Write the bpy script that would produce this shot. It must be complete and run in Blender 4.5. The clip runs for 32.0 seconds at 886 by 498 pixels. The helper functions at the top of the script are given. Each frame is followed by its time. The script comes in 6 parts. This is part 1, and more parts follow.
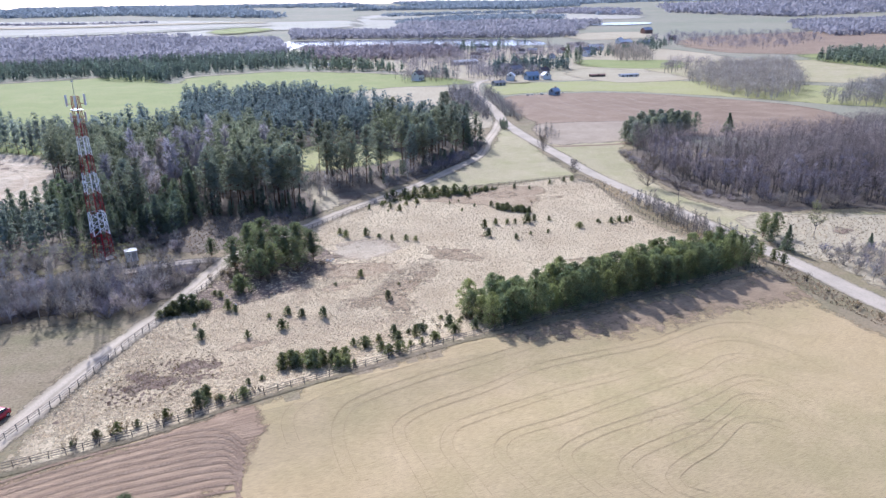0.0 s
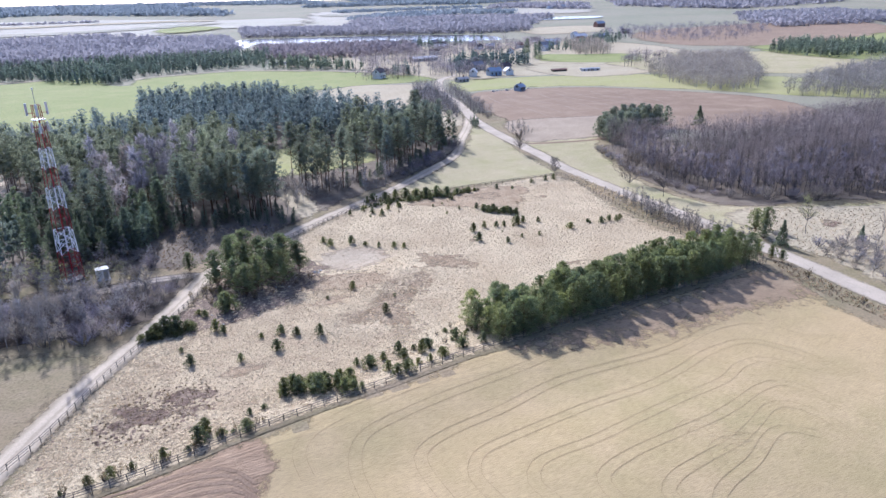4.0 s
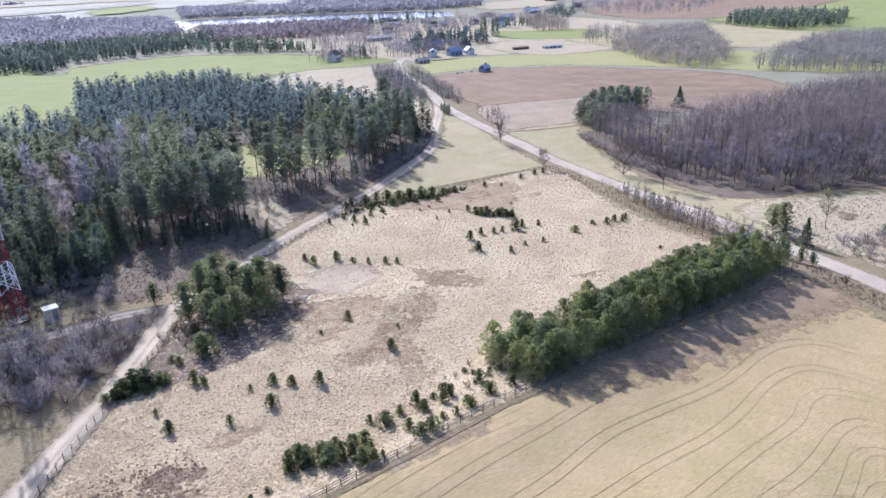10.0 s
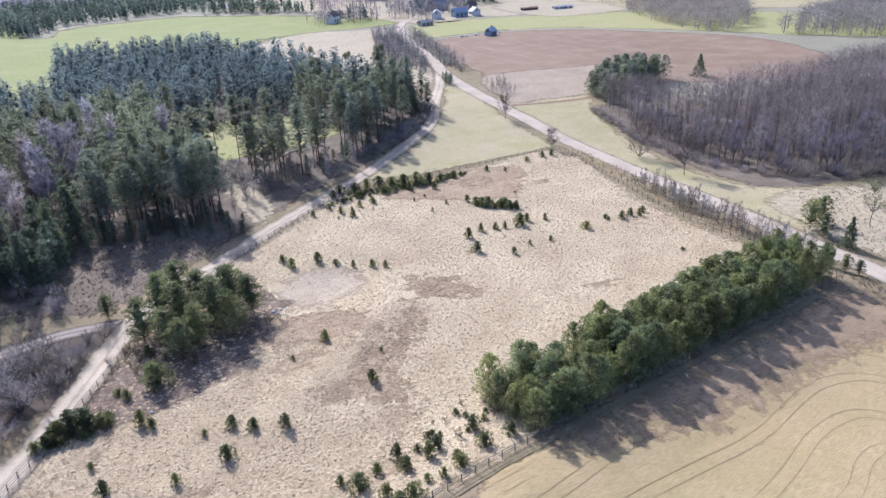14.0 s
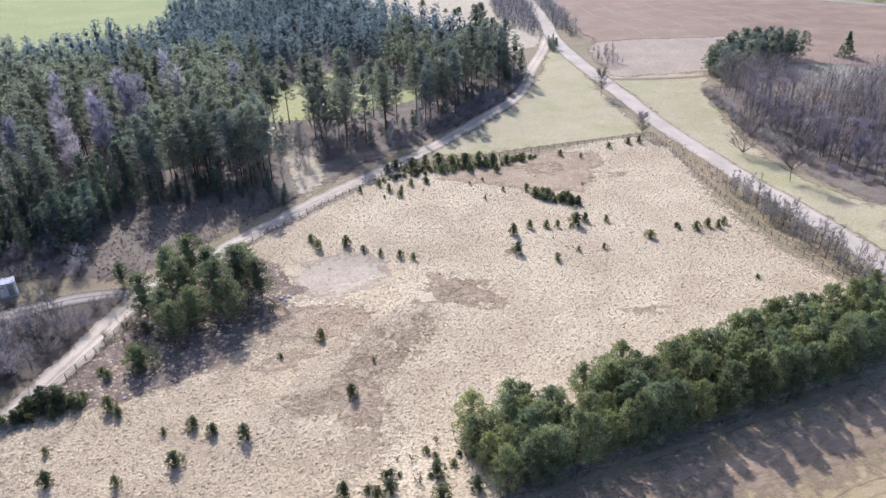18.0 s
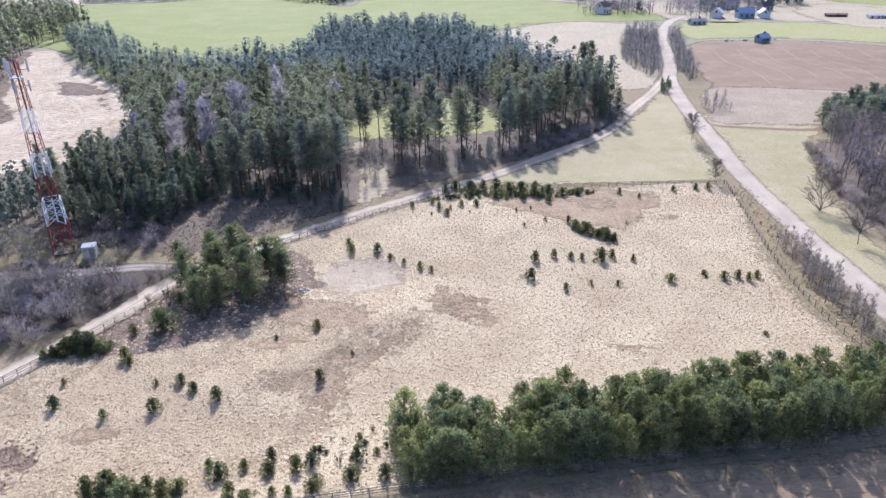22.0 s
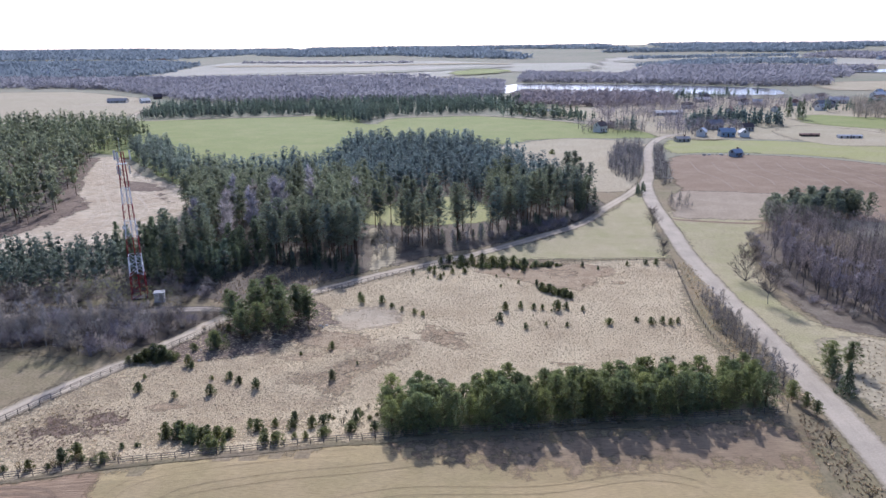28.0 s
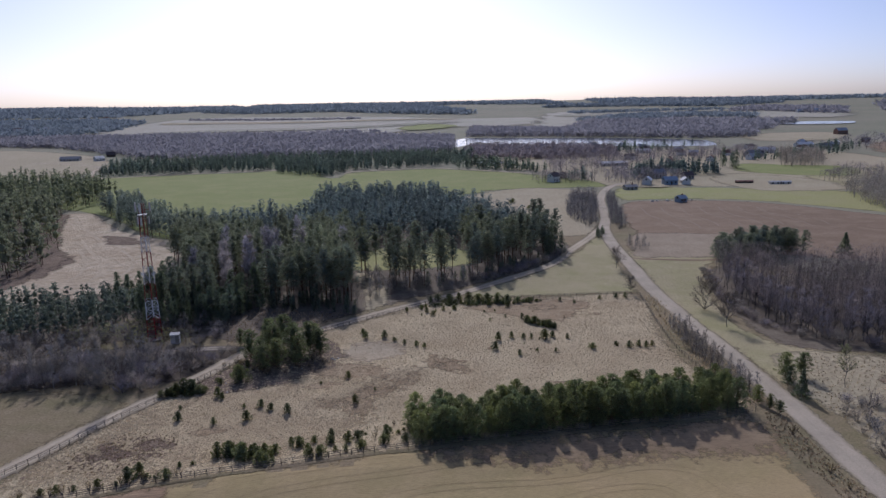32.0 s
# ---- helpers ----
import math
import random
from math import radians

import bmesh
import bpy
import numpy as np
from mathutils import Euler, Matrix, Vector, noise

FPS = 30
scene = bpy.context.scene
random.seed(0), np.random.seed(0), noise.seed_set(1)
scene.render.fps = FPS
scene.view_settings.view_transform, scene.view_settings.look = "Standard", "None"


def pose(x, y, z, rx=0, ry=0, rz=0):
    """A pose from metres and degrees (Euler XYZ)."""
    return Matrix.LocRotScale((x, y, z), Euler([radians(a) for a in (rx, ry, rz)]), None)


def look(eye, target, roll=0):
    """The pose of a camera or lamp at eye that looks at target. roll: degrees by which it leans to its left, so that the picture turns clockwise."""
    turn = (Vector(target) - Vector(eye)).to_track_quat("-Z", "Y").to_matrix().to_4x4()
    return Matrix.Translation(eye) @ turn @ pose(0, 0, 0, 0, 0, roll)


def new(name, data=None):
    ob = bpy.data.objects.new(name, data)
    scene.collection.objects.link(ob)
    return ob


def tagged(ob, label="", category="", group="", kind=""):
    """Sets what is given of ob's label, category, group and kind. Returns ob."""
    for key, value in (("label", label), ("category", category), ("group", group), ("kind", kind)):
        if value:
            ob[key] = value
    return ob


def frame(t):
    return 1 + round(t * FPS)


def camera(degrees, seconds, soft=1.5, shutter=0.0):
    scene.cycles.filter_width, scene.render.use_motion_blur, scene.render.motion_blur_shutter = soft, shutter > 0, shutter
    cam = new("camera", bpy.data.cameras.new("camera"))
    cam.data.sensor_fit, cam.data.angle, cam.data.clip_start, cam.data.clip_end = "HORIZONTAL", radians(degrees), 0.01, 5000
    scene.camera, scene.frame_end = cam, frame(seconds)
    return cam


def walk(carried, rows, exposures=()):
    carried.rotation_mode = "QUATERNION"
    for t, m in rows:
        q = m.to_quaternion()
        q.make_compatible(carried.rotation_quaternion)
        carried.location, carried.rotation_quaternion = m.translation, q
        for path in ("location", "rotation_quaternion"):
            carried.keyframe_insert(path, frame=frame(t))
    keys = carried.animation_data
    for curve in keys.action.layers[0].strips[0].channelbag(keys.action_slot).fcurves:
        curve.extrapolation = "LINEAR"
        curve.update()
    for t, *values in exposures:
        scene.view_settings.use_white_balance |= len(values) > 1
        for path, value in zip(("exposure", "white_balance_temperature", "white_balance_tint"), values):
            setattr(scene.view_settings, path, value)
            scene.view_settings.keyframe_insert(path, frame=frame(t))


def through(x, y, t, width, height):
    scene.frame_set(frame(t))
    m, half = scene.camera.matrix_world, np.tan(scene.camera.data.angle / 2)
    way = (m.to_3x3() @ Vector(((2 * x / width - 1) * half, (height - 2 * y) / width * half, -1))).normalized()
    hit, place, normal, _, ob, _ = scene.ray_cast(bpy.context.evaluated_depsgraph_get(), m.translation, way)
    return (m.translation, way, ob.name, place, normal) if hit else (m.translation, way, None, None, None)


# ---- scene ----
cam = camera(65.08, 32.0, soft=1.45)
# seconds, x, y, z, heading, pitch, lean
PATH = [
    (0.0, -55.79, -1.79, 56.21, -20.305, -19.580, -0.828),
    (0.5, -56.32, -0.56, 56.13, -22.462, -19.650, -0.774),
    (1.0, -57.21, 0.41, 56.10, -24.466, -19.680, -0.783),
    (1.5, -58.04, 1.53, 56.11, -25.564, -19.711, -0.858),
    (2.0, -58.55, 2.56, 56.11, -26.203, -19.723, -0.953),
    (2.5, -58.95, 3.81, 56.16, -25.848, -19.782, -1.058),
    (3.0, -59.57, 4.99, 56.26, -24.617, -19.840, -1.170),
    (3.5, -60.20, 6.30, 56.34, -24.243, -19.903, -1.300),
    (4.0, -60.73, 7.66, 56.47, -24.093, -19.973, -1.404),
    (4.5, -61.22, 9.09, 56.66, -24.148, -20.053, -1.487),
    (5.0, -61.71, 10.58, 56.89, -24.389, -20.146, -1.553),
    (5.5, -62.24, 12.16, 57.14, -24.798, -20.251, -1.605),
    (6.0, -62.86, 13.82, 57.41, -25.358, -20.372, -1.648),
    (6.5, -62.86, 15.44, 57.51, -25.772, -20.501, -1.761),
    (7.0, -62.94, 17.15, 57.70, -26.173, -20.672, -1.865),
    (7.5, -63.10, 19.15, 57.79, -26.632, -20.881, -1.941),
    (8.0, -62.93, 21.02, 58.01, -27.071, -21.099, -1.992),
    (8.5, -62.64, 23.03, 58.20, -27.472, -21.352, -2.015),
    (9.0, -62.36, 25.15, 58.41, -27.888, -21.630, -2.049),
    (9.5, -62.06, 26.80, 58.30, -28.095, -21.765, -2.108),
    (10.0, -61.40, 28.79, 58.38, -28.209, -21.981, -2.178),
    (10.5, -60.67, 30.89, 58.58, -28.383, -22.299, -2.204),
    (11.0, -59.71, 32.88, 58.66, -28.548, -22.643, -2.156),
    (11.5, -58.64, 35.25, 58.66, -28.715, -23.040, -2.079),
    (12.0, -57.31, 37.62, 58.69, -28.823, -23.466, -2.029),
    (12.5, -55.80, 39.75, 58.80, -28.771, -23.905, -2.040),
    (13.0, -54.00, 41.39, 59.10, -28.563, -24.382, -2.124),
    (13.5, -52.06, 42.90, 59.10, -28.100, -24.776, -2.246),
    (14.0, -49.92, 44.12, 59.20, -27.386, -25.217, -2.384),
    (14.5, -47.58, 45.46, 59.34, -26.473, -25.737, -2.488),
    (15.0, -45.08, 46.55, 59.65, -25.393, -26.285, -2.528),
    (15.5, -42.47, 47.49, 59.99, -24.153, -26.832, -2.509),
    (16.0, -39.82, 48.35, 60.26, -22.761, -27.348, -2.434),
    (16.5, -37.19, 49.23, 60.31, -21.227, -27.801, -2.307),
    (17.0, -34.64, 50.21, 60.03, -19.558, -28.163, -2.132),
    (17.5, -31.88, 50.67, 60.00, -17.709, -28.451, -1.963),
    (18.0, -28.93, 50.68, 60.17, -15.729, -28.635, -1.814),
    (18.5, -25.83, 50.44, 60.35, -13.596, -28.730, -1.690),
    (19.0, -22.88, 49.70, 60.46, -11.614, -28.635, -1.580),
    (19.5, -19.75, 48.76, 60.42, -9.445, -28.371, -1.505),
    (20.0, -16.62, 47.47, 60.44, -7.411, -28.032, -1.462),
    (20.5, -13.70, 45.91, 60.41, -5.598, -27.549, -1.364),
    (21.0, -11.15, 44.15, 60.28, -4.034, -26.993, -1.221),
    (21.5, -8.72, 42.10, 60.24, -2.857, -26.405, -1.109),
    (22.0, -6.37, 39.68, 60.25, -1.810, -25.748, -0.998),
    (22.5, -4.14, 37.01, 60.30, -1.026, -25.092, -0.906),
    (23.0, -2.34, 34.11, 60.31, -0.213, -24.337, -0.812),
    (23.5, -0.54, 30.99, 60.59, 0.411, -23.694, -0.802),
    (24.0, 1.00, 27.75, 60.92, 0.705, -23.033, -0.788),
    (24.5, 2.08, 24.29, 61.18, 0.913, -22.289, -0.742),
    (25.0, 2.80, 20.63, 61.47, 1.068, -21.459, -0.698),
    (25.5, 3.09, 16.97, 61.71, 1.220, -20.603, -0.643),
    (26.0, 3.01, 13.46, 61.83, 1.216, -19.772, -0.600),
    (26.5, 2.60, 10.04, 61.87, 1.075, -18.948, -0.573),
    (27.0, 1.93, 6.69, 61.88, 0.813, -18.113, -0.566),
    (27.5, 1.05, 3.35, 61.90, 0.448, -17.251, -0.583),
    (28.0, 0.00, 0.00, 62.00, -0.000, -16.344, -0.629),
    (28.5, -1.50, -2.78, 62.02, -0.643, -15.677, -0.716),
    (29.0, -3.05, -5.37, 62.13, -1.181, -14.987, -0.784),
    (29.5, -4.51, -7.88, 62.17, -1.700, -14.347, -0.810),
    (30.0, -6.15, -10.30, 62.32, -2.323, -13.749, -0.829),
    (30.5, -8.00, -12.04, 62.62, -2.831, -13.351, -0.860),
    (31.0, -9.86, -13.78, 62.89, -3.393, -12.917, -0.877),
    (31.5, -11.75, -15.53, 63.04, -3.999, -12.471, -0.912),
    (32.0, -13.60, -17.67, 63.12, -4.604, -12.055, -0.972),
]
walk(cam, [(t, pose(x, y, z, 90 + pitch, 0, heading) @ pose(0, 0, 0, 0, 0, lean)) for t, x, y, z, heading, pitch, lean in PATH],
     exposures=[(0, 0.82, 5280, 18), (9, 0.87, 5340, 19), (14, 0.88, 5440, 19), (22, 0.93, 5420, 20), (25, 1.0, 5300, 19), (28, 0.38, 5400, 18), (30, -0.17, 5500, 18), (32, -0.63, 5560, 19)])

# ---------------------------------------------------------------- sky and sun
SUN_UP, SUN_SIDE = 36.0, -3.0
world = bpy.data.worlds.new("world")
scene.world = world
world.use_nodes = True
wn = world.node_tree
sky = wn.nodes.new("ShaderNodeTexSky")
sky.sky_type = 'NISHITA'
sky.sun_disc = False
sky.sun_elevation = radians(SUN_UP)
sky.sun_rotation = radians(SUN_SIDE)
sky.air_density, sky.dust_density, sky.ozone_density = 0.48, 1.5, 1.3
background = wn.nodes["Background"]
background.inputs["Strength"].default_value = 0.15
wn.links.new(sky.outputs["Color"], background.inputs["Color"])
sun = new("sun", bpy.data.lights.new("sun", 'SUN'))
sun.data.energy, sun.data.angle, sun.data.color = 3.2, radians(0.55), (1.0, 0.95, 0.87)
su, sa = radians(SUN_UP), radians(SUN_SIDE)
sun.matrix_world = look((math.sin(sa) * math.cos(su) * 200, math.cos(sa) * math.cos(su) * 200, math.sin(su) * 200), (0, 0, 0))


# ---------------------------------------------------------------- materials
def nodes_of(name):
    m = bpy.data.materials.new(name)
    m.use_nodes = True
    nt = m.node_tree
    nt.nodes.clear()
    out = nt.nodes.new("ShaderNodeOutputMaterial")
    return m, nt, out


def noise_node(nt, scale, detail=4.0, rough=0.55, vector=None, stretch=None):
    n = nt.nodes.new("ShaderNodeTexNoise")
    n.inputs["Scale"].default_value = scale
    n.inputs["Detail"].default_value = detail
    n.inputs["Roughness"].default_value = rough
    if vector is None:
        vector = nt.nodes.new("ShaderNodeNewGeometry").outputs["Position"]
    if stretch:
        mp = nt.nodes.new("ShaderNodeMapping")
        mp.inputs["Scale"].default_value = stretch[:3]
        if len(stretch) > 3:
            mp.inputs["Rotation"].default_value = (0, 0, radians(stretch[3]))
        nt.links.new(vector, mp.inputs["Vector"])
        vector = mp.outputs["Vector"]
    nt.links.new(vector, n.inputs["Vector"])
    return n.outputs["Fac"]


def ramp(nt, fac, stops):
    r = nt.nodes.new("ShaderNodeValToRGB")
    while len(r.color_ramp.elements) < len(stops):
        r.color_ramp.elements.new(0.5)
    for e, (p, c) in zip(r.color_ramp.elements, stops):
        e.position, e.color = p, (*c, 1) if len(c) == 3 else c
    nt.links.new(fac, r.inputs["Fac"])
    return r.outputs["Color"]


def mix(nt, fac, a, b, mode='MIX'):
    n = nt.nodes.new("ShaderNodeMixRGB")
    n.blend_type = mode
    for s, v in (("Fac", fac), ("Color1", a), ("Color2", b)):
        if isinstance(v, (int, float)):
            n.inputs[s].default_value = v
        elif isinstance(v, tuple):
            n.inputs[s].default_value = (*v, 1)
        else:
            nt.links.new(v, n.inputs[s])
    return n.outputs["Color"]


def grey(v):
    return (v, v, v)


def finish(nt, out, colour, rough=0.9, metal=0.0, bump=None, strength=0.4, dist=0.1, spec=0.3):
    b = nt.nodes.new("ShaderNodeBsdfPrincipled")
    if isinstance(colour, tuple):
        b.inputs["Base Color"].default_value = (*colour, 1)
    else:
        nt.links.new(colour, b.inputs["Base Color"])
    b.inputs["Roughness"].default_value = rough
    b.inputs["Metallic"].default_value = metal
    b.inputs["Specular IOR Level"].default_value = spec
    if bump is not None:
        bn = nt.nodes.new("ShaderNodeBump")
        bn.inputs["Strength"].default_value = strength
        bn.inputs["Distance"].default_value = dist
        nt.links.new(bump, bn.inputs["Height"])
        nt.links.new(bn.outputs["Normal"], b.inputs["Normal"])
    nt.links.new(b.outputs["BSDF"], out.inputs["Surface"])
    return b


def soil(name, a, b, c, big=0.03, mid=0.35, fine=3.0, bump=0.5, dist=0.12, stretch=None, rough=0.95):
    """Earth or turf: large stains, middle patches and a fine grain."""
    a, b, c = ((q[0], q[1] * 0.99, q[2] * 0.92) for q in (a, b, c))
    m, nt, out = nodes_of(name)
    n1, n2, n3 = noise_node(nt, big, 5), noise_node(nt, mid, 5, 0.6), noise_node(nt, fine, 4, 0.7, stretch=stretch)
    col = mix(nt, ramp(nt, n1, [(0.36, grey(0)), (0.64, grey(1))]), a, b)
    col = mix(nt, ramp(nt, n2, [(0.42, grey(0)), (0.72, grey(0.75))]), col, c)
    col = mix(nt, 0.75, col, ramp(nt, n3, [(0.25, grey(0.45)), (0.5, grey(1.0)), (0.75, grey(1.35))]), 'MULTIPLY')
    b = finish(nt, out, col, rough, bump=n3, strength=bump, dist=dist, spec=0.15)
    edge = nt.nodes.new("ShaderNodeAttribute")
    edge.attribute_name = "frayed"
    worn_away(nt, out, b, edge.outputs["Fac"], 0.55)
    return m


def worn_away(nt, out, shader, fray, scale):
    """Lets a cover thin out in tatters towards its edge, where fray rises to 1."""
    n = ramp(nt, noise_node(nt, scale, 6, 0.65), [(0.3, grey(0)), (0.7, grey(1))])
    k = nt.nodes.new("ShaderNodeMath")
    k.operation = 'MULTIPLY_ADD'
    nt.links.new(fray, k.inputs[0])
    k.inputs[1].default_value = -1.2
    nt.links.new(n, k.inputs[2])
    cover = nt.nodes.new("ShaderNodeMapRange")
    nt.links.new(k.outputs["Value"], cover.inputs["Value"])
    cover.inputs["From Min"].default_value, cover.inputs["From Max"].default_value = -0.6, 0.0
    clear = nt.nodes.new("ShaderNodeBsdfTransparent")
    ms = nt.nodes.new("ShaderNodeMixShader")
    nt.links.new(cover.outputs["Result"], ms.inputs["Fac"])
    nt.links.new(clear.outputs["BSDF"], ms.inputs[1])
    nt.links.new(shader.outputs["BSDF"], ms.inputs[2])
    nt.links.new(ms.outputs["Shader"], out.inputs["Surface"])


def leafy(name, dark, light, through=0.35, glow=(1.05, 1.15, 0.8)):
    """Leaves or needles: shade varies from tuft to tuft and tree to tree, and light shines through."""
    m, nt, out = nodes_of(name)
    geo = nt.nodes.new("ShaderNodeNewGeometry")
    info = nt.nodes.new("ShaderNodeObjectInfo")
    col = mix(nt, geo.outputs["Random Per Island"], dark, light)
    tone = ramp(nt, info.outputs["Random"], [(0, (0.78, 0.84, 0.95)), (1, (1.18, 1.12, 0.95))])
    col = mix(nt, 1.0, col, tone, 'MULTIPLY')
    big = ramp(nt, noise_node(nt, 0.06, 3), [(0.35, grey(0.75)), (0.65, grey(1.2))])
    col = mix(nt, 1.0, col, big, 'MULTIPLY')
    col = mix(nt, 1.0, col, ramp(nt, noise_node(nt, 0.24, 2), [(0.35, grey(0.78)), (0.65, grey(1.22))]), 'MULTIPLY')
    d = nt.nodes.new("ShaderNodeBsdfPrincipled")
    d.inputs["Roughness"].default_value = 0.6
    d.inputs["Specular IOR Level"].default_value = 0.25
    nt.links.new(col, d.inputs["Base Color"])
    tr = nt.nodes.new("ShaderNodeBsdfTranslucent")
    nt.links.new(mix(nt, 1.0, col, glow, 'MULTIPLY'), tr.inputs["Color"])
    ms = nt.nodes.new("ShaderNodeMixShader")
    ms.inputs["Fac"].default_value = through
    nt.links.new(d.outputs["BSDF"], ms.inputs[1])
    nt.links.new(tr.outputs["BSDF"], ms.inputs[2])
    nt.links.new(ms.outputs["Shader"], out.inputs["Surface"])
    return m


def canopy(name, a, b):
    """The closed top of a wood too far off to show its trees. Its blue and grey tones carry haze."""
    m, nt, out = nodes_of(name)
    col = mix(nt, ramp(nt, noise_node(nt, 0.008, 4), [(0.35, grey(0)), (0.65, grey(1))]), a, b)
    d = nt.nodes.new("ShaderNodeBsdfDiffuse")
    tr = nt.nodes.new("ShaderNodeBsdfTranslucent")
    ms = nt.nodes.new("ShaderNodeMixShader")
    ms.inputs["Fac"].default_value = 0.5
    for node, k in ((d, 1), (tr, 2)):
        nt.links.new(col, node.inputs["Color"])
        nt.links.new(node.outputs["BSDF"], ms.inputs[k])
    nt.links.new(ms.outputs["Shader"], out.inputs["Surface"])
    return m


def plain(name, colour, rough=0.7, metal=0.0, vary=0.25, scale=2.0, bump=0.15, spec=0.4):
    """Painted, sawn or cast matter with a little dirt."""
    m, nt, out = nodes_of(name)
    info = nt.nodes.new("ShaderNodeObjectInfo")
    n1, n2 = noise_node(nt, scale, 5), noise_node(nt, scale * 9, 3)
    k = 1 - vary
    col = mix(nt, ramp(nt, n1, [(0.35, grey(0)), (0.7, grey(1))]), tuple(c * k for c in colour), colour)
    col = mix(nt, 1.0, col, ramp(nt, n2, [(0.3, grey(1 - vary * 0.6)), (0.7, grey(1.0))]), 'MULTIPLY')
    col = mix(nt, 1.0, col, ramp(nt, info.outputs["Random"], [(0, grey(1 - vary)), (1, grey(1.0 + vary * 0.4))]), 'MULTIPLY')
    finish(nt, out, col, rough, metal, bump=n2, strength=bump, dist=0.02, spec=spec)
    return m


def track_material(name, sand, edge, middle, wheel=0.45, centre=0.16, grass=0.8):
    """A road of sand or gravel: wheel tracks along it, a greener middle and frayed edges."""
    m, nt, out = nodes_of(name)
    uv = nt.nodes.new("ShaderNodeUVMap")
    sep = nt.nodes.new("ShaderNodeSeparateXYZ")
    nt.links.new(uv.outputs["UV"], sep.inputs["Vector"])
    ab = nt.nodes.new("ShaderNodeMath")
    ab.operation = 'ABSOLUTE'
    nt.links.new(sep.outputs["X"], ab.inputs[0])
    wob = nt.nodes.new("ShaderNodeMath")
    wob.operation = 'MULTIPLY_ADD'
    nt.links.new(noise_node(nt, 0.5, 4), wob.inputs[0])
    wob.inputs[1].default_value = 0.35
    nt.links.new(ab.outputs["Value"], wob.inputs[2])
    t = ramp(nt, wob.outputs["Value"], [(0.17 + centre * 0.3, grey(grass)), (0.17 + centre, grey(0)), (0.17 + wheel, grey(0)), (0.95, grey(1))])
    low = ramp(nt, noise_node(nt, 0.12, 4), [(0.3, grey(0.8)), (0.7, grey(1.1))])
    grain = noise_node(nt, 4.0, 4, 0.7)
    col = mix(nt, t, sand, mix(nt, ramp(nt, wob.outputs["Value"], [(0.4, grey(0)), (0.5, grey(1))]), middle, edge))
    col = mix(nt, 1.0, col, low, 'MULTIPLY')
    col = mix(nt, 0.6, col, ramp(nt, grain, [(0.3, grey(0.65)), (0.7, grey(1.2))]), 'MULTIPLY')
    b = finish(nt, out, col, 0.95, bump=grain, strength=0.4, dist=0.05, spec=0.15)
    rim = nt.nodes.new("ShaderNodeMapRange")
    nt.links.new(ab.outputs["Value"], rim.inputs["Value"])
    rim.inputs["From Min"].default_value, rim.inputs["From Max"].default_value = 0.62, 1.0
    worn_away(nt, out, b, rim.outputs["Result"], 0.9)
    return m


# ground covers
M_ground = soil("dry_grassland", (0.29, 0.265, 0.20), (0.225, 0.23, 0.16), (0.32, 0.29, 0.22), 0.004, 0.05, 0.8)
M_meadow = soil("tussock_meadow", (0.63, 0.52, 0.355), (0.53, 0.425, 0.285), (0.42, 0.32, 0.21), 0.03, 0.1, 2.8, bump=0.9, dist=0.3)
M_oldgrass = soil("trodden_meadow", (0.57, 0.46, 0.31), (0.48, 0.38, 0.25), (0.36, 0.27, 0.18), 0.06, 0.2, 2.6, bump=0.9, dist=0.3)
M_heath = soil("brown_heath", (0.33, 0.24, 0.155), (0.40, 0.30, 0.20), (0.50, 0.40, 0.28), 0.08, 0.4, 1.8, bump=0.9, dist=0.4)
M_heather = soil("dark_heather", (0.15, 0.103, 0.08), (0.215, 0.15, 0.115), (0.42, 0.33, 0.24), 0.12, 0.45, 1.6, bump=1.0, dist=0.4)
M_bare = soil("bare_sandy_soil", (0.45, 0.37, 0.275), (0.40, 0.32, 0.235), (0.54, 0.455, 0.345), 0.12, 0.5, 2.5)
M_crop = soil("winter_crop", (0.445, 0.335, 0.185), (0.365, 0.30, 0.155), (0.49, 0.37, 0.22), 0.022, 0.12, 3.5, bump=0.6, dist=0.1, stretch=(0.3, 3.4, 1, 8))
M_rowstrip = soil("brown_row_strip", (0.31, 0.225, 0.15), (0.35, 0.255, 0.17), (0.42, 0.315, 0.205), 0.06, 0.3, 2.0, bump=0.7, dist=0.12, stretch=(0.3, 2.2, 1, 7))
M_plough = soil("ploughed_sand", (0.36, 0.25, 0.165), (0.32, 0.225, 0.15), (0.42, 0.30, 0.205), 0.06, 0.3, 1.4, bump=0.9, dist=0.25, stretch=(0.15, 2.2, 1, -10))
M_turf = soil("spring_turf", (0.42, 0.358, 0.228), (0.345, 0.32, 0.168), (0.46, 0.385, 0.262), 0.045, 0.16, 2.2, bump=0.7, dist=0.2)
M_turf_dark = soil("rough_turf", (0.27, 0.21, 0.135), (0.225, 0.195, 0.11), (0.32, 0.255, 0.175), 0.05, 0.25, 2.0)
M_litter = soil("forest_litter", (0.135, 0.108, 0.088), (0.185, 0.15, 0.118), (0.26, 0.22, 0.17), 0.05, 0.25, 2.0)
M_brown = soil("brown_field", (0.235, 0.165, 0.115), (0.28, 0.20, 0.14), (0.34, 0.255, 0.185), 0.012, 0.08, 0.9, stretch=(1, 3, 1, 14))
M_green = soil("green_field", (0.265, 0.285, 0.11), (0.24, 0.27, 0.095), (0.325, 0.315, 0.14), 0.008, 0.05, 0.9)
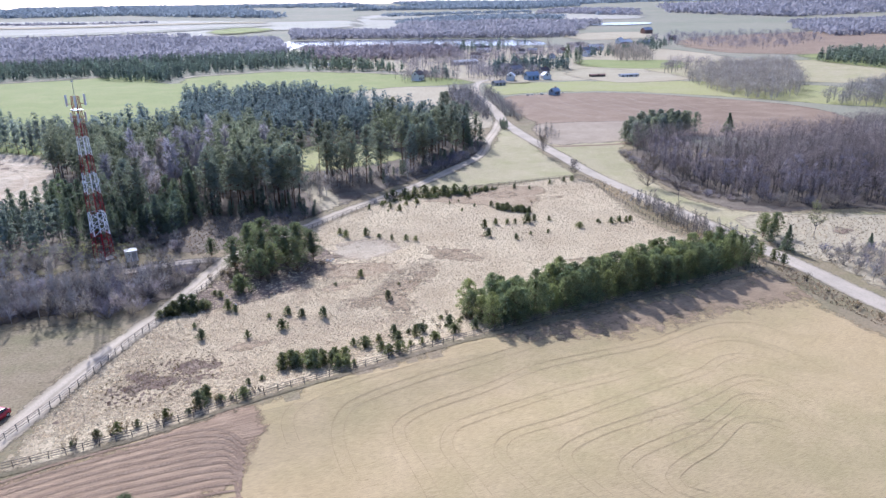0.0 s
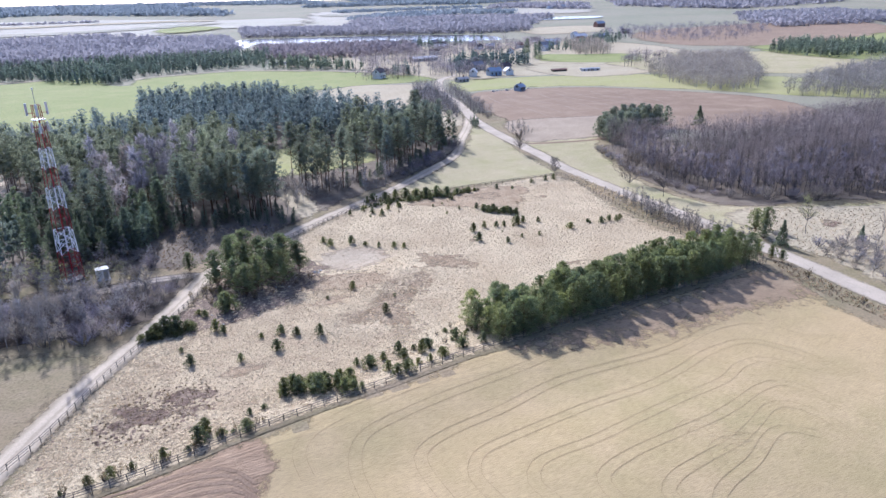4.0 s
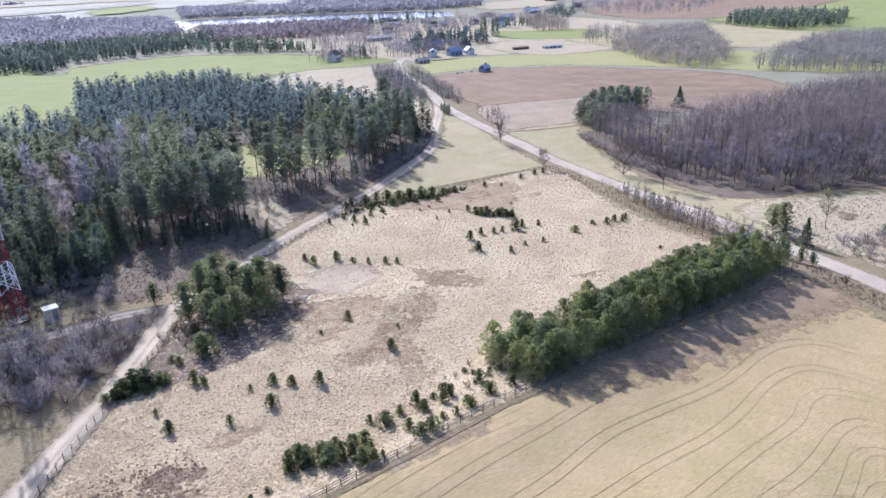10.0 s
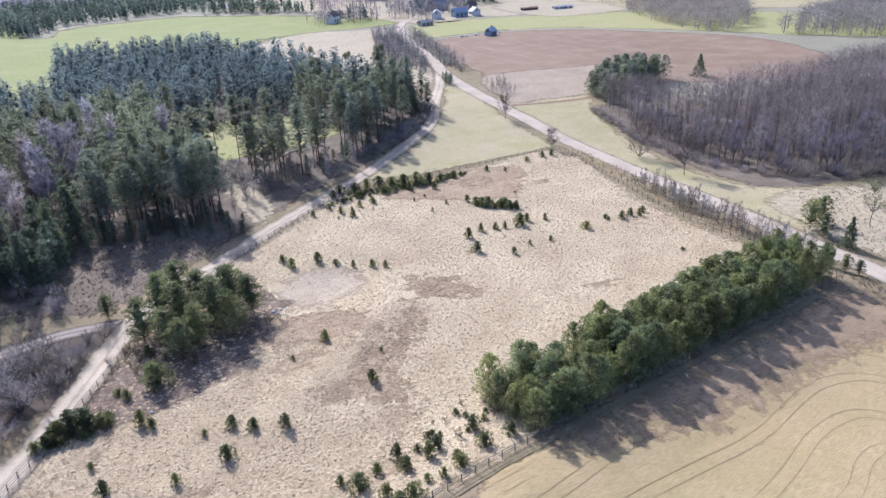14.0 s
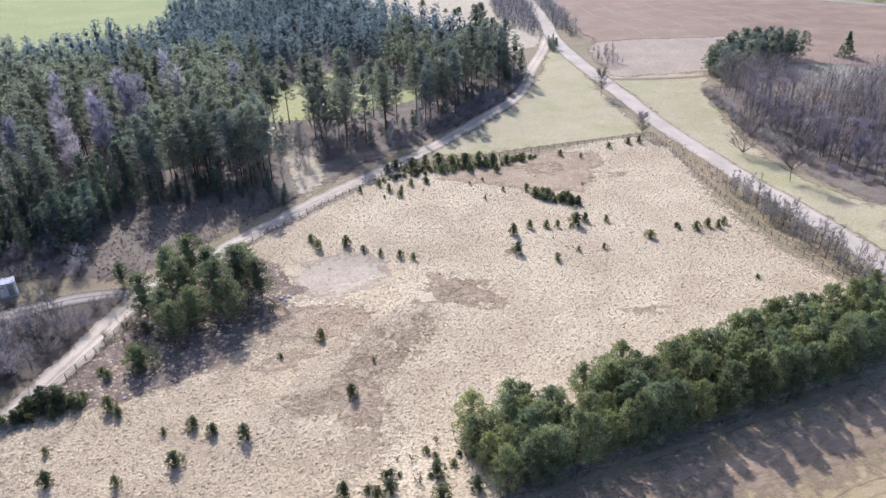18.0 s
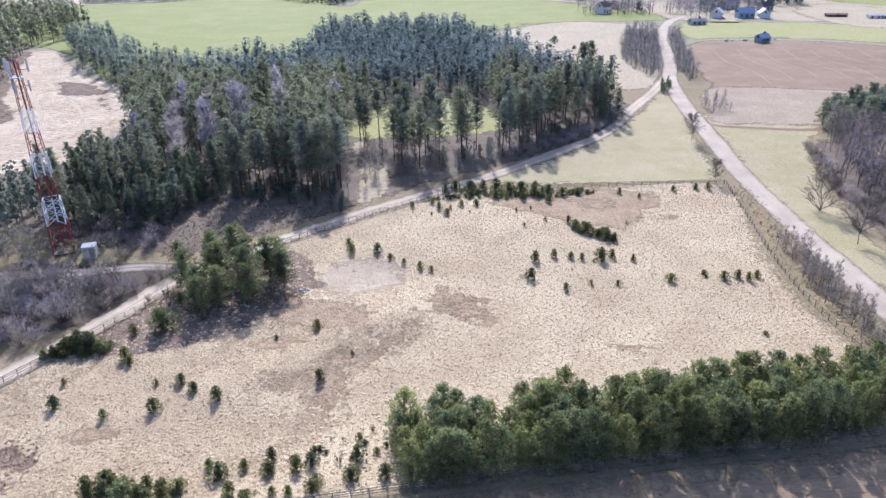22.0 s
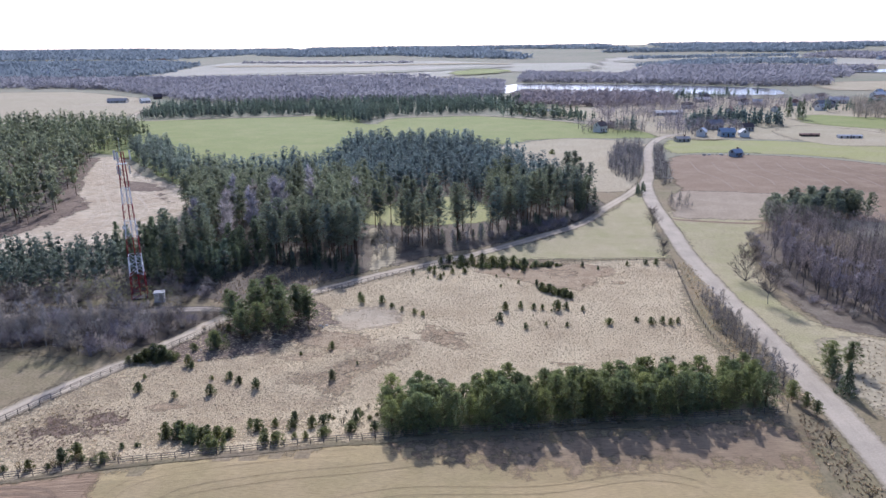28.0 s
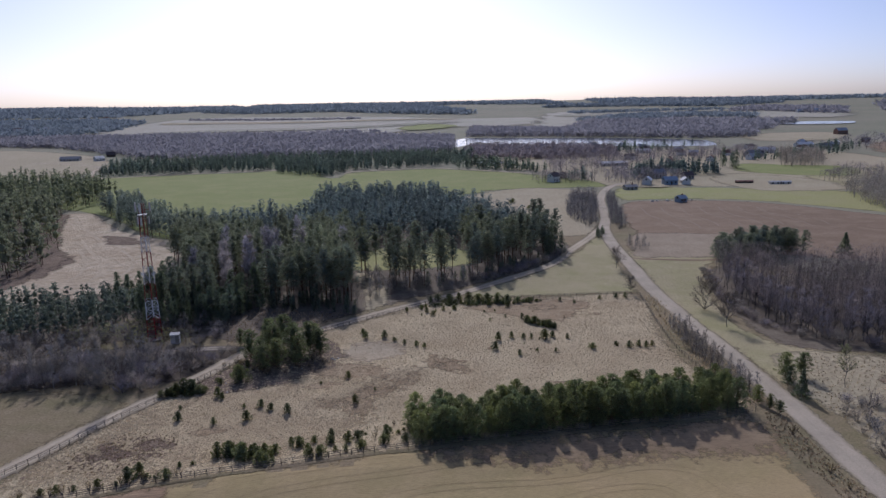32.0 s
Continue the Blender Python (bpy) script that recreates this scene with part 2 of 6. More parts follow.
M_yellow = soil("yellowish_strip", (0.35, 0.335, 0.15), (0.31, 0.32, 0.13), (0.38, 0.34, 0.19), 0.01, 0.06, 0.9)
M_pale = soil("pale_fallow", (0.42, 0.35, 0.25), (0.38, 0.33, 0.225), (0.46, 0.395, 0.29), 0.006, 0.05, 0.7)
M_sandpit = soil("dug_sand", (0.63, 0.54, 0.42), (0.53, 0.43, 0.32), (0.40, 0.30, 0.21), 0.05, 0.14, 0.6, bump=1.0, dist=1.0, stretch=(0.6, 1.3, 1, 38))
M_rut = soil("tyre_rut", (0.31, 0.235, 0.135), (0.35, 0.265, 0.15), (0.41, 0.31, 0.18), 0.06, 0.4, 3.0)
M_furrow = soil("furrow", (0.24, 0.165, 0.115), (0.27, 0.19, 0.13), (0.33, 0.24, 0.17), 0.06, 0.4, 3.0)
M_lane = track_material("sandy_lane", (0.57, 0.475, 0.345), (0.38, 0.31, 0.21), (0.41, 0.335, 0.235))
M_track = track_material("overgrown_track", (0.43, 0.37, 0.30), (0.20, 0.165, 0.125), (0.24, 0.20, 0.15), 0.4, 0.2, 0.95)
M_bank = soil("dark_earth_bank", (0.17, 0.125, 0.10), (0.22, 0.165, 0.13), (0.30, 0.23, 0.175), 0.05, 0.3, 1.2, bump=0.9, dist=0.5)
M_stubble = soil("grey_stubble", (0.32, 0.255, 0.19), (0.36, 0.29, 0.215), (0.42, 0.34, 0.26), 0.03, 0.12, 1.2)
# far fields are greyer and paler than near ones: haze mixed into the colour
M_farfield = soil("hazed_far_fallow", (0.43, 0.395, 0.34), (0.39, 0.375, 0.31), (0.47, 0.425, 0.365), 0.003, 0.015, 0.2)
M_fardull = soil("hazed_far_pasture", (0.30, 0.30, 0.235), (0.34, 0.315, 0.26), (0.385, 0.35, 0.29), 0.003, 0.02, 0.2)
M_sandtrack = soil("sand_ruts", (0.55, 0.46, 0.36), (0.50, 0.41, 0.31), (0.44, 0.35, 0.26), 0.06, 0.4, 2.0)
M_scratch = soil("pale_soil_streak", (0.36, 0.295, 0.24), (0.33, 0.26, 0.21), (0.29, 0.225, 0.18), 0.06, 0.4, 2.0)
M_road = track_material("gravel_road", (0.51, 0.43, 0.325), (0.39, 0.325, 0.225), (0.44, 0.37, 0.275), 0.62, 0.1, 0.35)
# plants
M_pine = leafy("pine_needles", (0.125, 0.152, 0.08), (0.325, 0.345, 0.19), 0.52, (1.1, 1.12, 0.8))
M_forest = leafy("forest_needles", (0.16, 0.182, 0.15), (0.335, 0.352, 0.275), 0.54, (1.0, 1.05, 0.88))
M_spruce = leafy("spruce_needles", (0.115, 0.142, 0.118), (0.235, 0.26, 0.195), 0.52)
M_shrub = leafy("young_pine_needles", (0.11, 0.12, 0.055), (0.27, 0.268, 0.135), 0.5)
M_brownshrub = leafy("dry_shrub", (0.15, 0.10, 0.05), (0.26, 0.19, 0.10), 0.3)
# next three: blue-grey haze of distance is painted into the base colours
M_hazedwood = leafy("hazed_conifers", (0.155, 0.188, 0.19), (0.255, 0.288, 0.28), 0.5)
M_bluehaze_wood = canopy("distant_hazed_conifers", (0.225, 0.262, 0.29), (0.275, 0.31, 0.335))
M_greyhaze_wood = canopy("distant_hazed_leafless_wood", (0.295, 0.284, 0.302), (0.365, 0.348, 0.362))
M_redwood = canopy("reddish_leafless_wood", (0.25, 0.215, 0.215), (0.33, 0.285, 0.28))
# blue-green needles, made bluer to hold the veil of distance
M_backpine = leafy("hazed_young_needles", (0.155, 0.188, 0.185), (0.295, 0.33, 0.308), 0.54, (1.0, 1.05, 0.97))
M_brush = soil("thicket_litter", (0.10, 0.08, 0.066), (0.13, 0.105, 0.084), (0.17, 0.14, 0.11), 0.05, 0.3, 2.0)
M_twig = leafy("bare_twigs", (0.22, 0.192, 0.205), (0.41, 0.362, 0.378), 0.35, (1, 1, 1))
M_woodtwig = leafy("wood_twigs", (0.17, 0.145, 0.15), (0.36, 0.315, 0.32), 0.35, (1, 1, 1))
M_twig_grey = leafy("grey_twigs", (0.25, 0.225, 0.20), (0.46, 0.415, 0.375), 0.35, (1, 1, 1))
M_birchtwig = leafy("birch_twigs", (0.36, 0.32, 0.315), (0.55, 0.49, 0.48), 0.4, (1, 1, 1))
M_catkin = leafy("catkins", (0.28, 0.26, 0.14), (0.42, 0.40, 0.24), 0.3)
M_grass = leafy("dry_grass_blades", (0.46, 0.375, 0.255), (0.66, 0.55, 0.39), 0.45, (1, 1, 1))
M_grass_dark = leafy("brown_grass_blades", (0.29, 0.225, 0.155), (0.46, 0.37, 0.27), 0.4, (1, 1, 1))
M_bark = plain("grey_bark", (0.20, 0.178, 0.172), 0.95, vary=0.45)
M_pinebark = plain("pine_bark", (0.24, 0.135, 0.08), 0.95, vary=0.5)
M_birch = plain("birch_bark", (0.62, 0.58, 0.53), 0.85, vary=0.4)
M_twig_dark = leafy("dark_twigs", (0.11, 0.092, 0.082), (0.21, 0.178, 0.158), 0.25, (1, 1, 1))
# made things
M_wood = plain("weathered_wood", (0.25, 0.215, 0.178), 0.9, vary=0.4)
M_red = plain("red_mast_paint", (0.36, 0.025, 0.03), 0.5, vary=0.2)
M_white = plain("white_mast_paint", (0.80, 0.80, 0.80), 0.5, vary=0.1)
M_panel = plain("antenna_plastic", (0.72, 0.72, 0.70), 0.5, vary=0.1)
M_steel = plain("galvanised_steel", (0.45, 0.46, 0.47), 0.45, 0.6, vary=0.2)
M_carred = plain("red_car_paint", (0.42, 0.008, 0.03), 0.28, vary=0.05, bump=0.0, spec=0.6)
M_rubber = plain("tyre_rubber", (0.03, 0.03, 0.03), 0.85)
M_carglass = plain("dark_car_glass", (0.03, 0.04, 0.045), 0.08, vary=0.05, bump=0.0, spec=0.7)
M_plaster = plain("pale_plaster", (0.62, 0.58, 0.52), 0.9)
M_whitewall = plain("white_render", (0.78, 0.77, 0.74), 0.9, vary=0.1)
M_brickwall = plain("brick_wall", (0.32, 0.19, 0.14), 0.9)
M_boards = plain("dark_boards", (0.16, 0.12, 0.09), 0.9)
M_bluewall = plain("blue_boards", (0.36, 0.46, 0.56), 0.8)
M_roofgrey = plain("grey_sheet_roof", (0.36, 0.36, 0.38), 0.6)
M_roofblue = plain("blue_sheet_roof", (0.46, 0.56, 0.68), 0.3, 0.2)
M_roofdark = plain("dark_tile_roof", (0.13, 0.10, 0.10), 0.7)
M_roofbrown = plain("brown_tile_roof", (0.28, 0.15, 0.11), 0.8)
M_roofpale = plain("pale_sheet_roof", (0.68, 0.69, 0.71), 0.35, 0.3)
M_glass = plain("window_glass", (0.04, 0.05, 0.06), 0.05, vary=0.05, bump=0.0, spec=0.8)
M_stone = plain("field_stone", (0.55, 0.53, 0.50), 0.9)


def water_material():
    m, nt, out = nodes_of("lake_water")
    n = noise_node(nt, 0.6, 3)
    finish(nt, out, (0.06, 0.075, 0.085), 0.1, bump=n, strength=0.3, dist=0.2, spec=0.5)
    return m


M_water = water_material()


# ---------------------------------------------------------------- land
def smooth(a, b, v):
    k = min(1.0, max(0.0, (v - a) / (b - a)))
    return k * k * (3 - 2 * k)


def hills(x, y):
    """Height of the open ground."""
    z = 2.6 * math.exp(-((x + 84) / 24) ** 2 - ((y - 172) / 16) ** 2)
    z += 1.8 * math.exp(-((x + 8) / 34) ** 2 - ((y - 62) / 19) ** 2)
    if -130 < x < 120 and 60 < y < 320:
        z += 0.22 * noise.noise((x * 0.06, y * 0.06, 3.1)) + 0.05 * noise.noise((x * 0.13, y * 0.13, 7.7))
    z -= 2.2 * math.exp(-((x - 96) / 22) ** 2 - ((y - 185) / 40) ** 2)
    if 60 < y < 140:
        z += 1.5 * smooth(-78, -48, x) * (1 - smooth(58, 68, x)) * math.exp(-((y - 98 - (0.12 if x > 0 else 0.17) * x) / 10) ** 2)
    if -60 < x < 20 and 100 < y < 180:
        z -= 0.75 * math.exp(-((x + 17) / 8.5) ** 2 - ((y - 153.5) / 6.5) ** 2)
        k = (x + 40) * 0.8 + (y - 118) * 0.6
        z += 0.55 * math.exp(-(((x + 40) * -0.6 + (y - 118) * 0.8) / 4.0) ** 2) * smooth(-6, 8, k) * (1 - smooth(36, 52, k))
    r = math.hypot(x, y)
    if r > 900:
        z += 46 * smooth(1500, 4550, r) * (1 + 0.25 * noise.noise((x / 1500, y / 1500, 0.5)))
        z += 5 * smooth(900, 1800, r) * noise.noise((x / 420, y / 420, 2.5))
    return z


LATTICE = {}


def land(x, y):
    """Height of the ground: near the meadow on a lattice of 4 m, on which all covers lie alike."""
    if not (-136 < x < 128 and 20 < y < 324):
        return hills(x, y)
    i, j = math.floor(x / 4), math.floor(y / 4)
    for k in ((i, j), (i + 1, j), (i, j + 1), (i + 1, j + 1)):
        if k not in LATTICE:
            LATTICE[k] = hills(k[0] * 4, k[1] * 4)
    u, v = x / 4 - i, y / 4 - j
    return (LATTICE[i, j] * (1 - u) + LATTICE[i + 1, j] * u) * (1 - v) + (LATTICE[i, j + 1] * (1 - u) + LATTICE[i + 1, j + 1] * u) * v


def mesh_np(name, verts, faces, material, uvs=None, flat=True):
    """A mesh from arrays; faces: an array of equal rows, or a list of tuples."""
    me = bpy.data.meshes.new(name)
    if isinstance(faces, np.ndarray):
        n, k = faces.shape
        me.vertices.add(len(verts))
        me.vertices.foreach_set("co", np.asarray(verts, dtype=np.float32).ravel())
        me.loops.add(n * k)
        me.loops.foreach_set("vertex_index", faces.astype(np.int32).ravel())
        me.polygons.add(n)
        me.polygons.foreach_set("loop_start", np.arange(0, n * k, k, dtype=np.int32))
        me.polygons.foreach_set("loop_total", np.full(n, k, dtype=np.int32))
        me.update(calc_edges=True)
    else:
        me.from_pydata([tuple(v) for v in verts], [], faces)
    if uvs is not None:
        layer = me.uv_layers.new(name="UVMap")
        idx = np.empty(len(me.loops), dtype=np.int32)
        me.loops.foreach_get("vertex_index", idx)
        layer.data.foreach_set("uv", np.asarray(uvs, dtype=np.float32)[idx].ravel())
    me.polygons.foreach_set("use_smooth", np.full(len(me.polygons), not flat))
    me.materials.append(material)
    return me


def structure(name, me, label, category):
    return tagged(new(name, me), label, category, kind="structure")


def spread(a, b, c, d, fine, n):
    """Grid lines: fine between b and c, and ever wider out to a and d."""
    g = list(np.arange(b, c + 0.01, fine))
    low = [b - (b - a) * (k / n) ** 3 for k in range(1, n + 1)][::-1]
    high = [c + (d - c) * (k / n) ** 3 for k in range(1, n + 1)]
    return low + g + high


def ground_sheet():
    xs = spread(-5200, -140, 132, 5200, 4.0, 60)
    ys = spread(-5200, 16, 328, 5200, 4.0, 60)
    v = [(x, y, land(x, y)) for y in ys for x in xs]
    w = len(xs)
    f = np.array([(j * w + i, j * w + i + 1, (j + 1) * w + i + 1, (j + 1) * w + i) for j in range(len(ys) - 1) for i in range(w - 1)])
    structure("ground", mesh_np("ground", v, f, M_ground, flat=False), "dry pale grassland reaching to the horizon", "ground")


ground_sheet()


def curve_points(pts, step=3.0, closed=False):
    """A soft line through the points."""
    p = [np.array(q, dtype=float) for q in pts]
    n = len(p)
    res = []
    for i in range(n if closed else n - 1):
        a, b, c, d = (p[(i + k) % n] if closed else p[min(max(i + k, 0), n - 1)] for k in (-1, 0, 1, 2))
        m = max(1, int(np.linalg.norm(c - b) / step))
        for k in range(m):
            t = k / m
            res.append(0.5 * (2 * b + (c - a) * t + (2 * a - 5 * b + 4 * c - d) * t * t + (3 * b - a - 3 * c + d) * t ** 3))
    if not closed:
        res.append(p[-1])
    return np.array(res)


def clipped(poly, axis, value, keep_above):
    res = []
    for i in range(len(poly)):
        a, b = poly[i - 1], poly[i]
        ia, ib = (a[axis] >= value) == keep_above, (b[axis] >= value) == keep_above
        if ia != ib:
            t = (value - a[axis]) / (b[axis] - a[axis])
            res.append((a[0] + t * (b[0] - a[0]), a[1] + t * (b[1] - a[1])))
        if ib:
            res.append(b)
    return res


def patch(name, pts, material, label, category="field", lift=0.05, cell=6.0, fray=0.4, soft=True, rim=3.0):
    """A piece of land cover that lies on the ground, with an uneven edge."""
    p = curve_points(pts, max(1.5, cell * 0.5), True) if soft else np.array(pts, dtype=float)
    if fray:
        p = np.array([(x + fray * noise.noise((x * 0.3, y * 0.3, 1)) * 2, y + fray * noise.noise((x * 0.3, y * 0.3, 5)) * 2) for x, y in p])
    verts, faces = [], []
    if cell <= 8:
        cell = 4.0
    x0, x1, y0, y1 = math.floor(p[:, 0].min() / cell) * cell, p[:, 0].max(), math.floor(p[:, 1].min() / cell) * cell, p[:, 1].max()
    poly = [tuple(q) for q in p]
    for i in range(int((x1 - x0) / cell) + 1):
        xa = x0 + i * cell
        strip = clipped(clipped(poly, 0, xa, True), 0, xa + cell, False)
        if len(strip) < 3:
            continue
        for j in range(int((y1 - y0) / cell) + 1):
            ya = y0 + j * cell
            c = clipped(clipped(strip, 1, ya, True), 1, ya + cell, False)
            if len(c) < 3:
                continue
            area = sum(c[k - 1][0] * c[k][1] - c[k][0] * c[k - 1][1] for k in range(len(c)))
            if abs(area) < 1e-4:
                continue
            if area < 0:
                c = c[::-1]
            first = min(range(len(c)), key=lambda k: c[k][0] + c[k][1])
            c = c[first:] + c[:first]
            n = len(verts)
            verts += [(x, y, land(x, y) + lift) for x, y in c]
            faces.append(tuple(range(n, n + len(c))))
    me = mesh_np(name, verts, faces, material)
    if rim:
        q = np.array([v[:2] for v in verts])
        worn = np.zeros(len(q))
        for k in range(len(p)):
            a, d = p[k - 1], p[k] - p[k - 1]
            s = np.clip(((q - a) @ d) / max(d @ d, 1e-9), 0, 1)
            worn = np.maximum(worn, 1 - np.hypot(*(q - a - s[:, None] * d).T) / rim)
        me.attributes.new("frayed", 'FLOAT', 'POINT').data.foreach_set("value", worn.astype(np.float32))
    return structure(name, me, label, category)


def ribbon(name, pts, width, material, label="", category="", lift=0.06, step=2.0, wobble=0.12, across=6, raw=False):
    """A strip along a line: a road, a track or a rut. u runs across, v along, in metres."""
    p, lift = curve_points(pts, step), lift * 1.2
    d = np.gradient(p, axis=0)
    d /= np.maximum(np.linalg.norm(d, axis=1), 1e-6)[:, None]
    v, uv = [], []
    s = 0.0
    for i, (q, t) in enumerate(zip(p, d)):
        if i:
            s += np.linalg.norm(p[i] - p[i - 1])
        for k in range(across + 1):
            u = 2 * k / across - 1
            w = width / 2 * (1 + wobble * noise.noise((q[0] * 0.35, q[1] * 0.35, 9.0 + (3.0 if u > 0 else 0.0))))
            x, y = q[0] + t[1] * u * w, q[1] - t[0] * u * w
            v.append((x, y, land(x, y) + lift))
            uv.append((u, s))
    w = across + 1
    f = np.array([(i * w + k, i * w + k + 1, (i + 1) * w + k + 1, (i + 1) * w + k) for i in range(len(p) - 1) for k in range(across)])
    me = mesh_np(name, v, f, material, uv)
    return me if raw else structure(name, me, label, category)


# the meadow and what borders it
patch("near_grass", [(-200, 60), (140, 60), (140, 330), (-110, 330), (-200, 240)], M_turf_dark, "brownish grass round the meadow", "grass", 0.02, 4.0, 0.0, False, 12.0)
MEADOW = [(-84, 90), (-63, 91), (-33.6, 95.8), (-10, 99.6), (13, 101.8), (32, 103.8), (57.5, 106), (59.5, 120), (58, 140), (60.5, 160), (67.5, 196),
          (31, 196.2), (1, 196), (-21, 181.5), (-34, 171.5), (-46, 158), (-55, 144), (-63, 132), (-69, 123), (-77, 108)]
patch("meadow", [(x, y - 1.8) for x, y in MEADOW[:7]] + MEADOW[7:], M_meadow, "pale tussocky dry meadow inside a wooden fence", "meadow", 0.03, 4.0, 0.3)
patch("trodden_meadow", [(-83, 92), (-63, 93), (-38, 97), (-22, 103), (-17, 116), (-12, 130), (-14, 142), (-26, 147), (-40, 140), (-56, 141), (-70, 121), (-78, 106)], M_oldgrass, "browner trodden grass in the meadow", "grass", 0.038, 4.0, 1.5, rim=13.0)
patch("heath_patch", [(-71, 99), (-66, 102), (-62, 99.5), (-59, 104), (-53, 106), (-57, 109), (-58, 113), (-63, 109), (-69, 110), (-68, 105), (-74, 104)], M_heather, "dark brown heather patch in the meadow", "grass", 0.045, 3.0, 1.6, rim=2.0)
patch("bare_patch", [(-27, 160), (-18, 163), (-10, 158), (-9, 151), (-18, 146), (-27, 149)], M_bare, "bare sandy patch in the meadow", "soil", 0.045, 3.0, 1.2, rim=4.5)
patch("brown_slope", [(-34, 148), (-26, 147), (-16, 143), (-12, 137), (-18, 132), (-27, 137), (-36, 141)], M_heath, "brown grassy slope under the pines", "grass", 0.05, 3.0, 2.0, rim=2.5)
WORN = []
for k, (x, y, r) in enumerate(((-5, 141, 4.5), (3, 143.5, 3.5), (-16, 128, 5), (-22, 122.5, 4.5), (33, 186, 6), (-30, 132, 4), (-66, 106, 5), (-59, 103, 3.5), (12, 152, 3), (47, 178, 3.5), (-40, 118, 3), (-50, 112, 3.5), (25, 128, 3))):
    patch("worn_patch", [(x + r * math.cos(a) * (0.7 + 0.5 * ((k * 7 + i * 5) % 4) / 3) * 1.35, y + r * math.sin(a) * (0.7 + 0.5 * ((k * 3 + i * 7) % 5) / 4) * 0.7) for i, a in enumerate(np.arange(0, 6.28, 0.785))],
          M_heather if k in (6, 7) else M_heath, "brown worn patch of low growth in the meadow", "grass", 0.05 + 0.0008 * k, 4.0, 1.0, rim=r * 0.6)
    WORN.append([(x + r * 0.8 * math.cos(a), y + r * 0.5 * math.sin(a)) for a in np.arange(0, 6.28, 0.785)])
patch("grassy_bank", [(-20, 115), (-15.5, 127), (-9.5, 130), (-5.8, 134), (-9, 140), (-14.5, 132.5), (-22, 130.5), (-29, 125), (-33, 120), (-27, 119)], M_heath, "brown grassy bank across the meadow", "grass", 0.062, 4.0, 1.8, rim=5.0)
patch("grassy_bank", [(-3.3, 151), (5, 143), (4.5, 135), (-2, 137), (-6, 143)], M_heath, "brown patch of old growth in the meadow", "grass", 0.063, 4.0, 1.5, rim=3.5)
patch("brown_rise", [(22, 195), (44, 194), (50, 188), (42, 176), (34, 170), (22, 178), (8, 188)], M_heath, "brownish bare rise in the meadow", "soil", 0.045, 3.0, 1.2, rim=2.5)
patch("clump_floor", [(-61, 136), (-55, 146), (-47, 157.5), (-36, 168), (-28, 162), (-26, 148), (-34, 138), (-45, 130), (-55, 130)], M_bank, "dark brown litter round the clump of pines", "soil", 0.055, 3.0, 1.8, rim=2.5)
patch("west_floor", [(-160, 244), (-155, 276), (-176, 318), (-200, 390), (-214, 428), (-240, 530), (-470, 570), (-490, 330), (-300, 225), (-190, 215), (-172, 226)], M_litter, "brown litter under the western pines", "forest floor", 0.05, 12.0, 1.0)
# flat patch: the slope's brown earth and its shade are both in the colour
patch("pit_bank_shade", [(-152, 214), (-168, 224), (-166, 246), (-160, 276), (-182, 318), (-204, 384), (-210, 412), (-200, 408), (-190, 376), (-164, 312), (-144, 276), (-147, 246)], M_bank, "dark earth bank with painted shade at the edge of the sand pit", "soil", 0.09, 4.0, 2.0)
patch("crop_field", [(-86, 86.5), (-63, 89.2), (-33.6, 93.9), (-10, 97.6), (13, 99.7), (32, 101.6), (54, 103.6), (57, 95), (55, 75), (60, 20), (60, -160), (-170, -160), (-180, 40), (-110, 80)],
      M_crop, "yellowish green winter crop with tyre tracks", "field", 0.03, 5.0, 0.25, rim=0.8)
# browner strip of field along the pine row, thinning out at its edge
patch("row_strip", [(-11, 98.5), (13, 100.7), (32, 102.6), (57, 105), (57.5, 90), (45, 89), (32, 89), (15, 88.5), (2, 89.5), (-7, 93)], M_rowstrip, "brown strip along the row of pines", "field", 0.055, 4.0, 0.8, rim=8.0)
patch("ploughed_corner", [(-86, 86), (-63, 89.2), (-53, 91.5), (-50, 87), (-52, 80), (-58, 72), (-75, 55), (-110, 60), (-110, 82)], M_plough, "orange brown ploughed sandy soil", "field", 0.06, 4.0, 0.8, rim=2.0)
patch("west_grass", [(-70, 127), (-78, 113), (-92, 90), (-160, 60), (-190, 130), (-110, 138), (-85, 136)], M_turf_dark, "rough yellowish grass beside the lane", "grass", 0.03, 5.0, 0.8)
patch("fork_grass", [(10, 204), (36, 226), (62, 258), (84, 296), (85, 272), (76, 238), (70, 204), (68, 198.5), (31, 198)], M_turf, "greenish grass between the two roads", "grass", 0.035, 4.0, 0.6)
patch("east_grass", [(76, 200), (82, 240), (88, 262), (120, 252), (103, 222), (92, 190), (86, 165), (90, 146), (110, 134), (140, 118), (120, 100), (78, 105), (73, 140), (74, 170)],
      M_turf, "yellowish grass between road and bare wood", "grass", 0.035, 5.0, 0.8)
patch("east_rough", [(72, 70), (74, 100), (76, 130), (90, 142), (140, 118), (200, 100), (200, 40), (90, 30)], M_pale, "pale rough grass beyond the road", "grass", 0.045, 6.0, 1.2)
# level patch: the dark inside of the hollow is only painted on
patch("painted_hollow", [(100.4, 124.7), (104, 124.2), (102, 119.5), (96, 116.8), (93.8, 119)], M_heather, "dug hollow painted dark and flat on the rough grass", "soil", 0.075, 4.0, 0.8, rim=1.2)
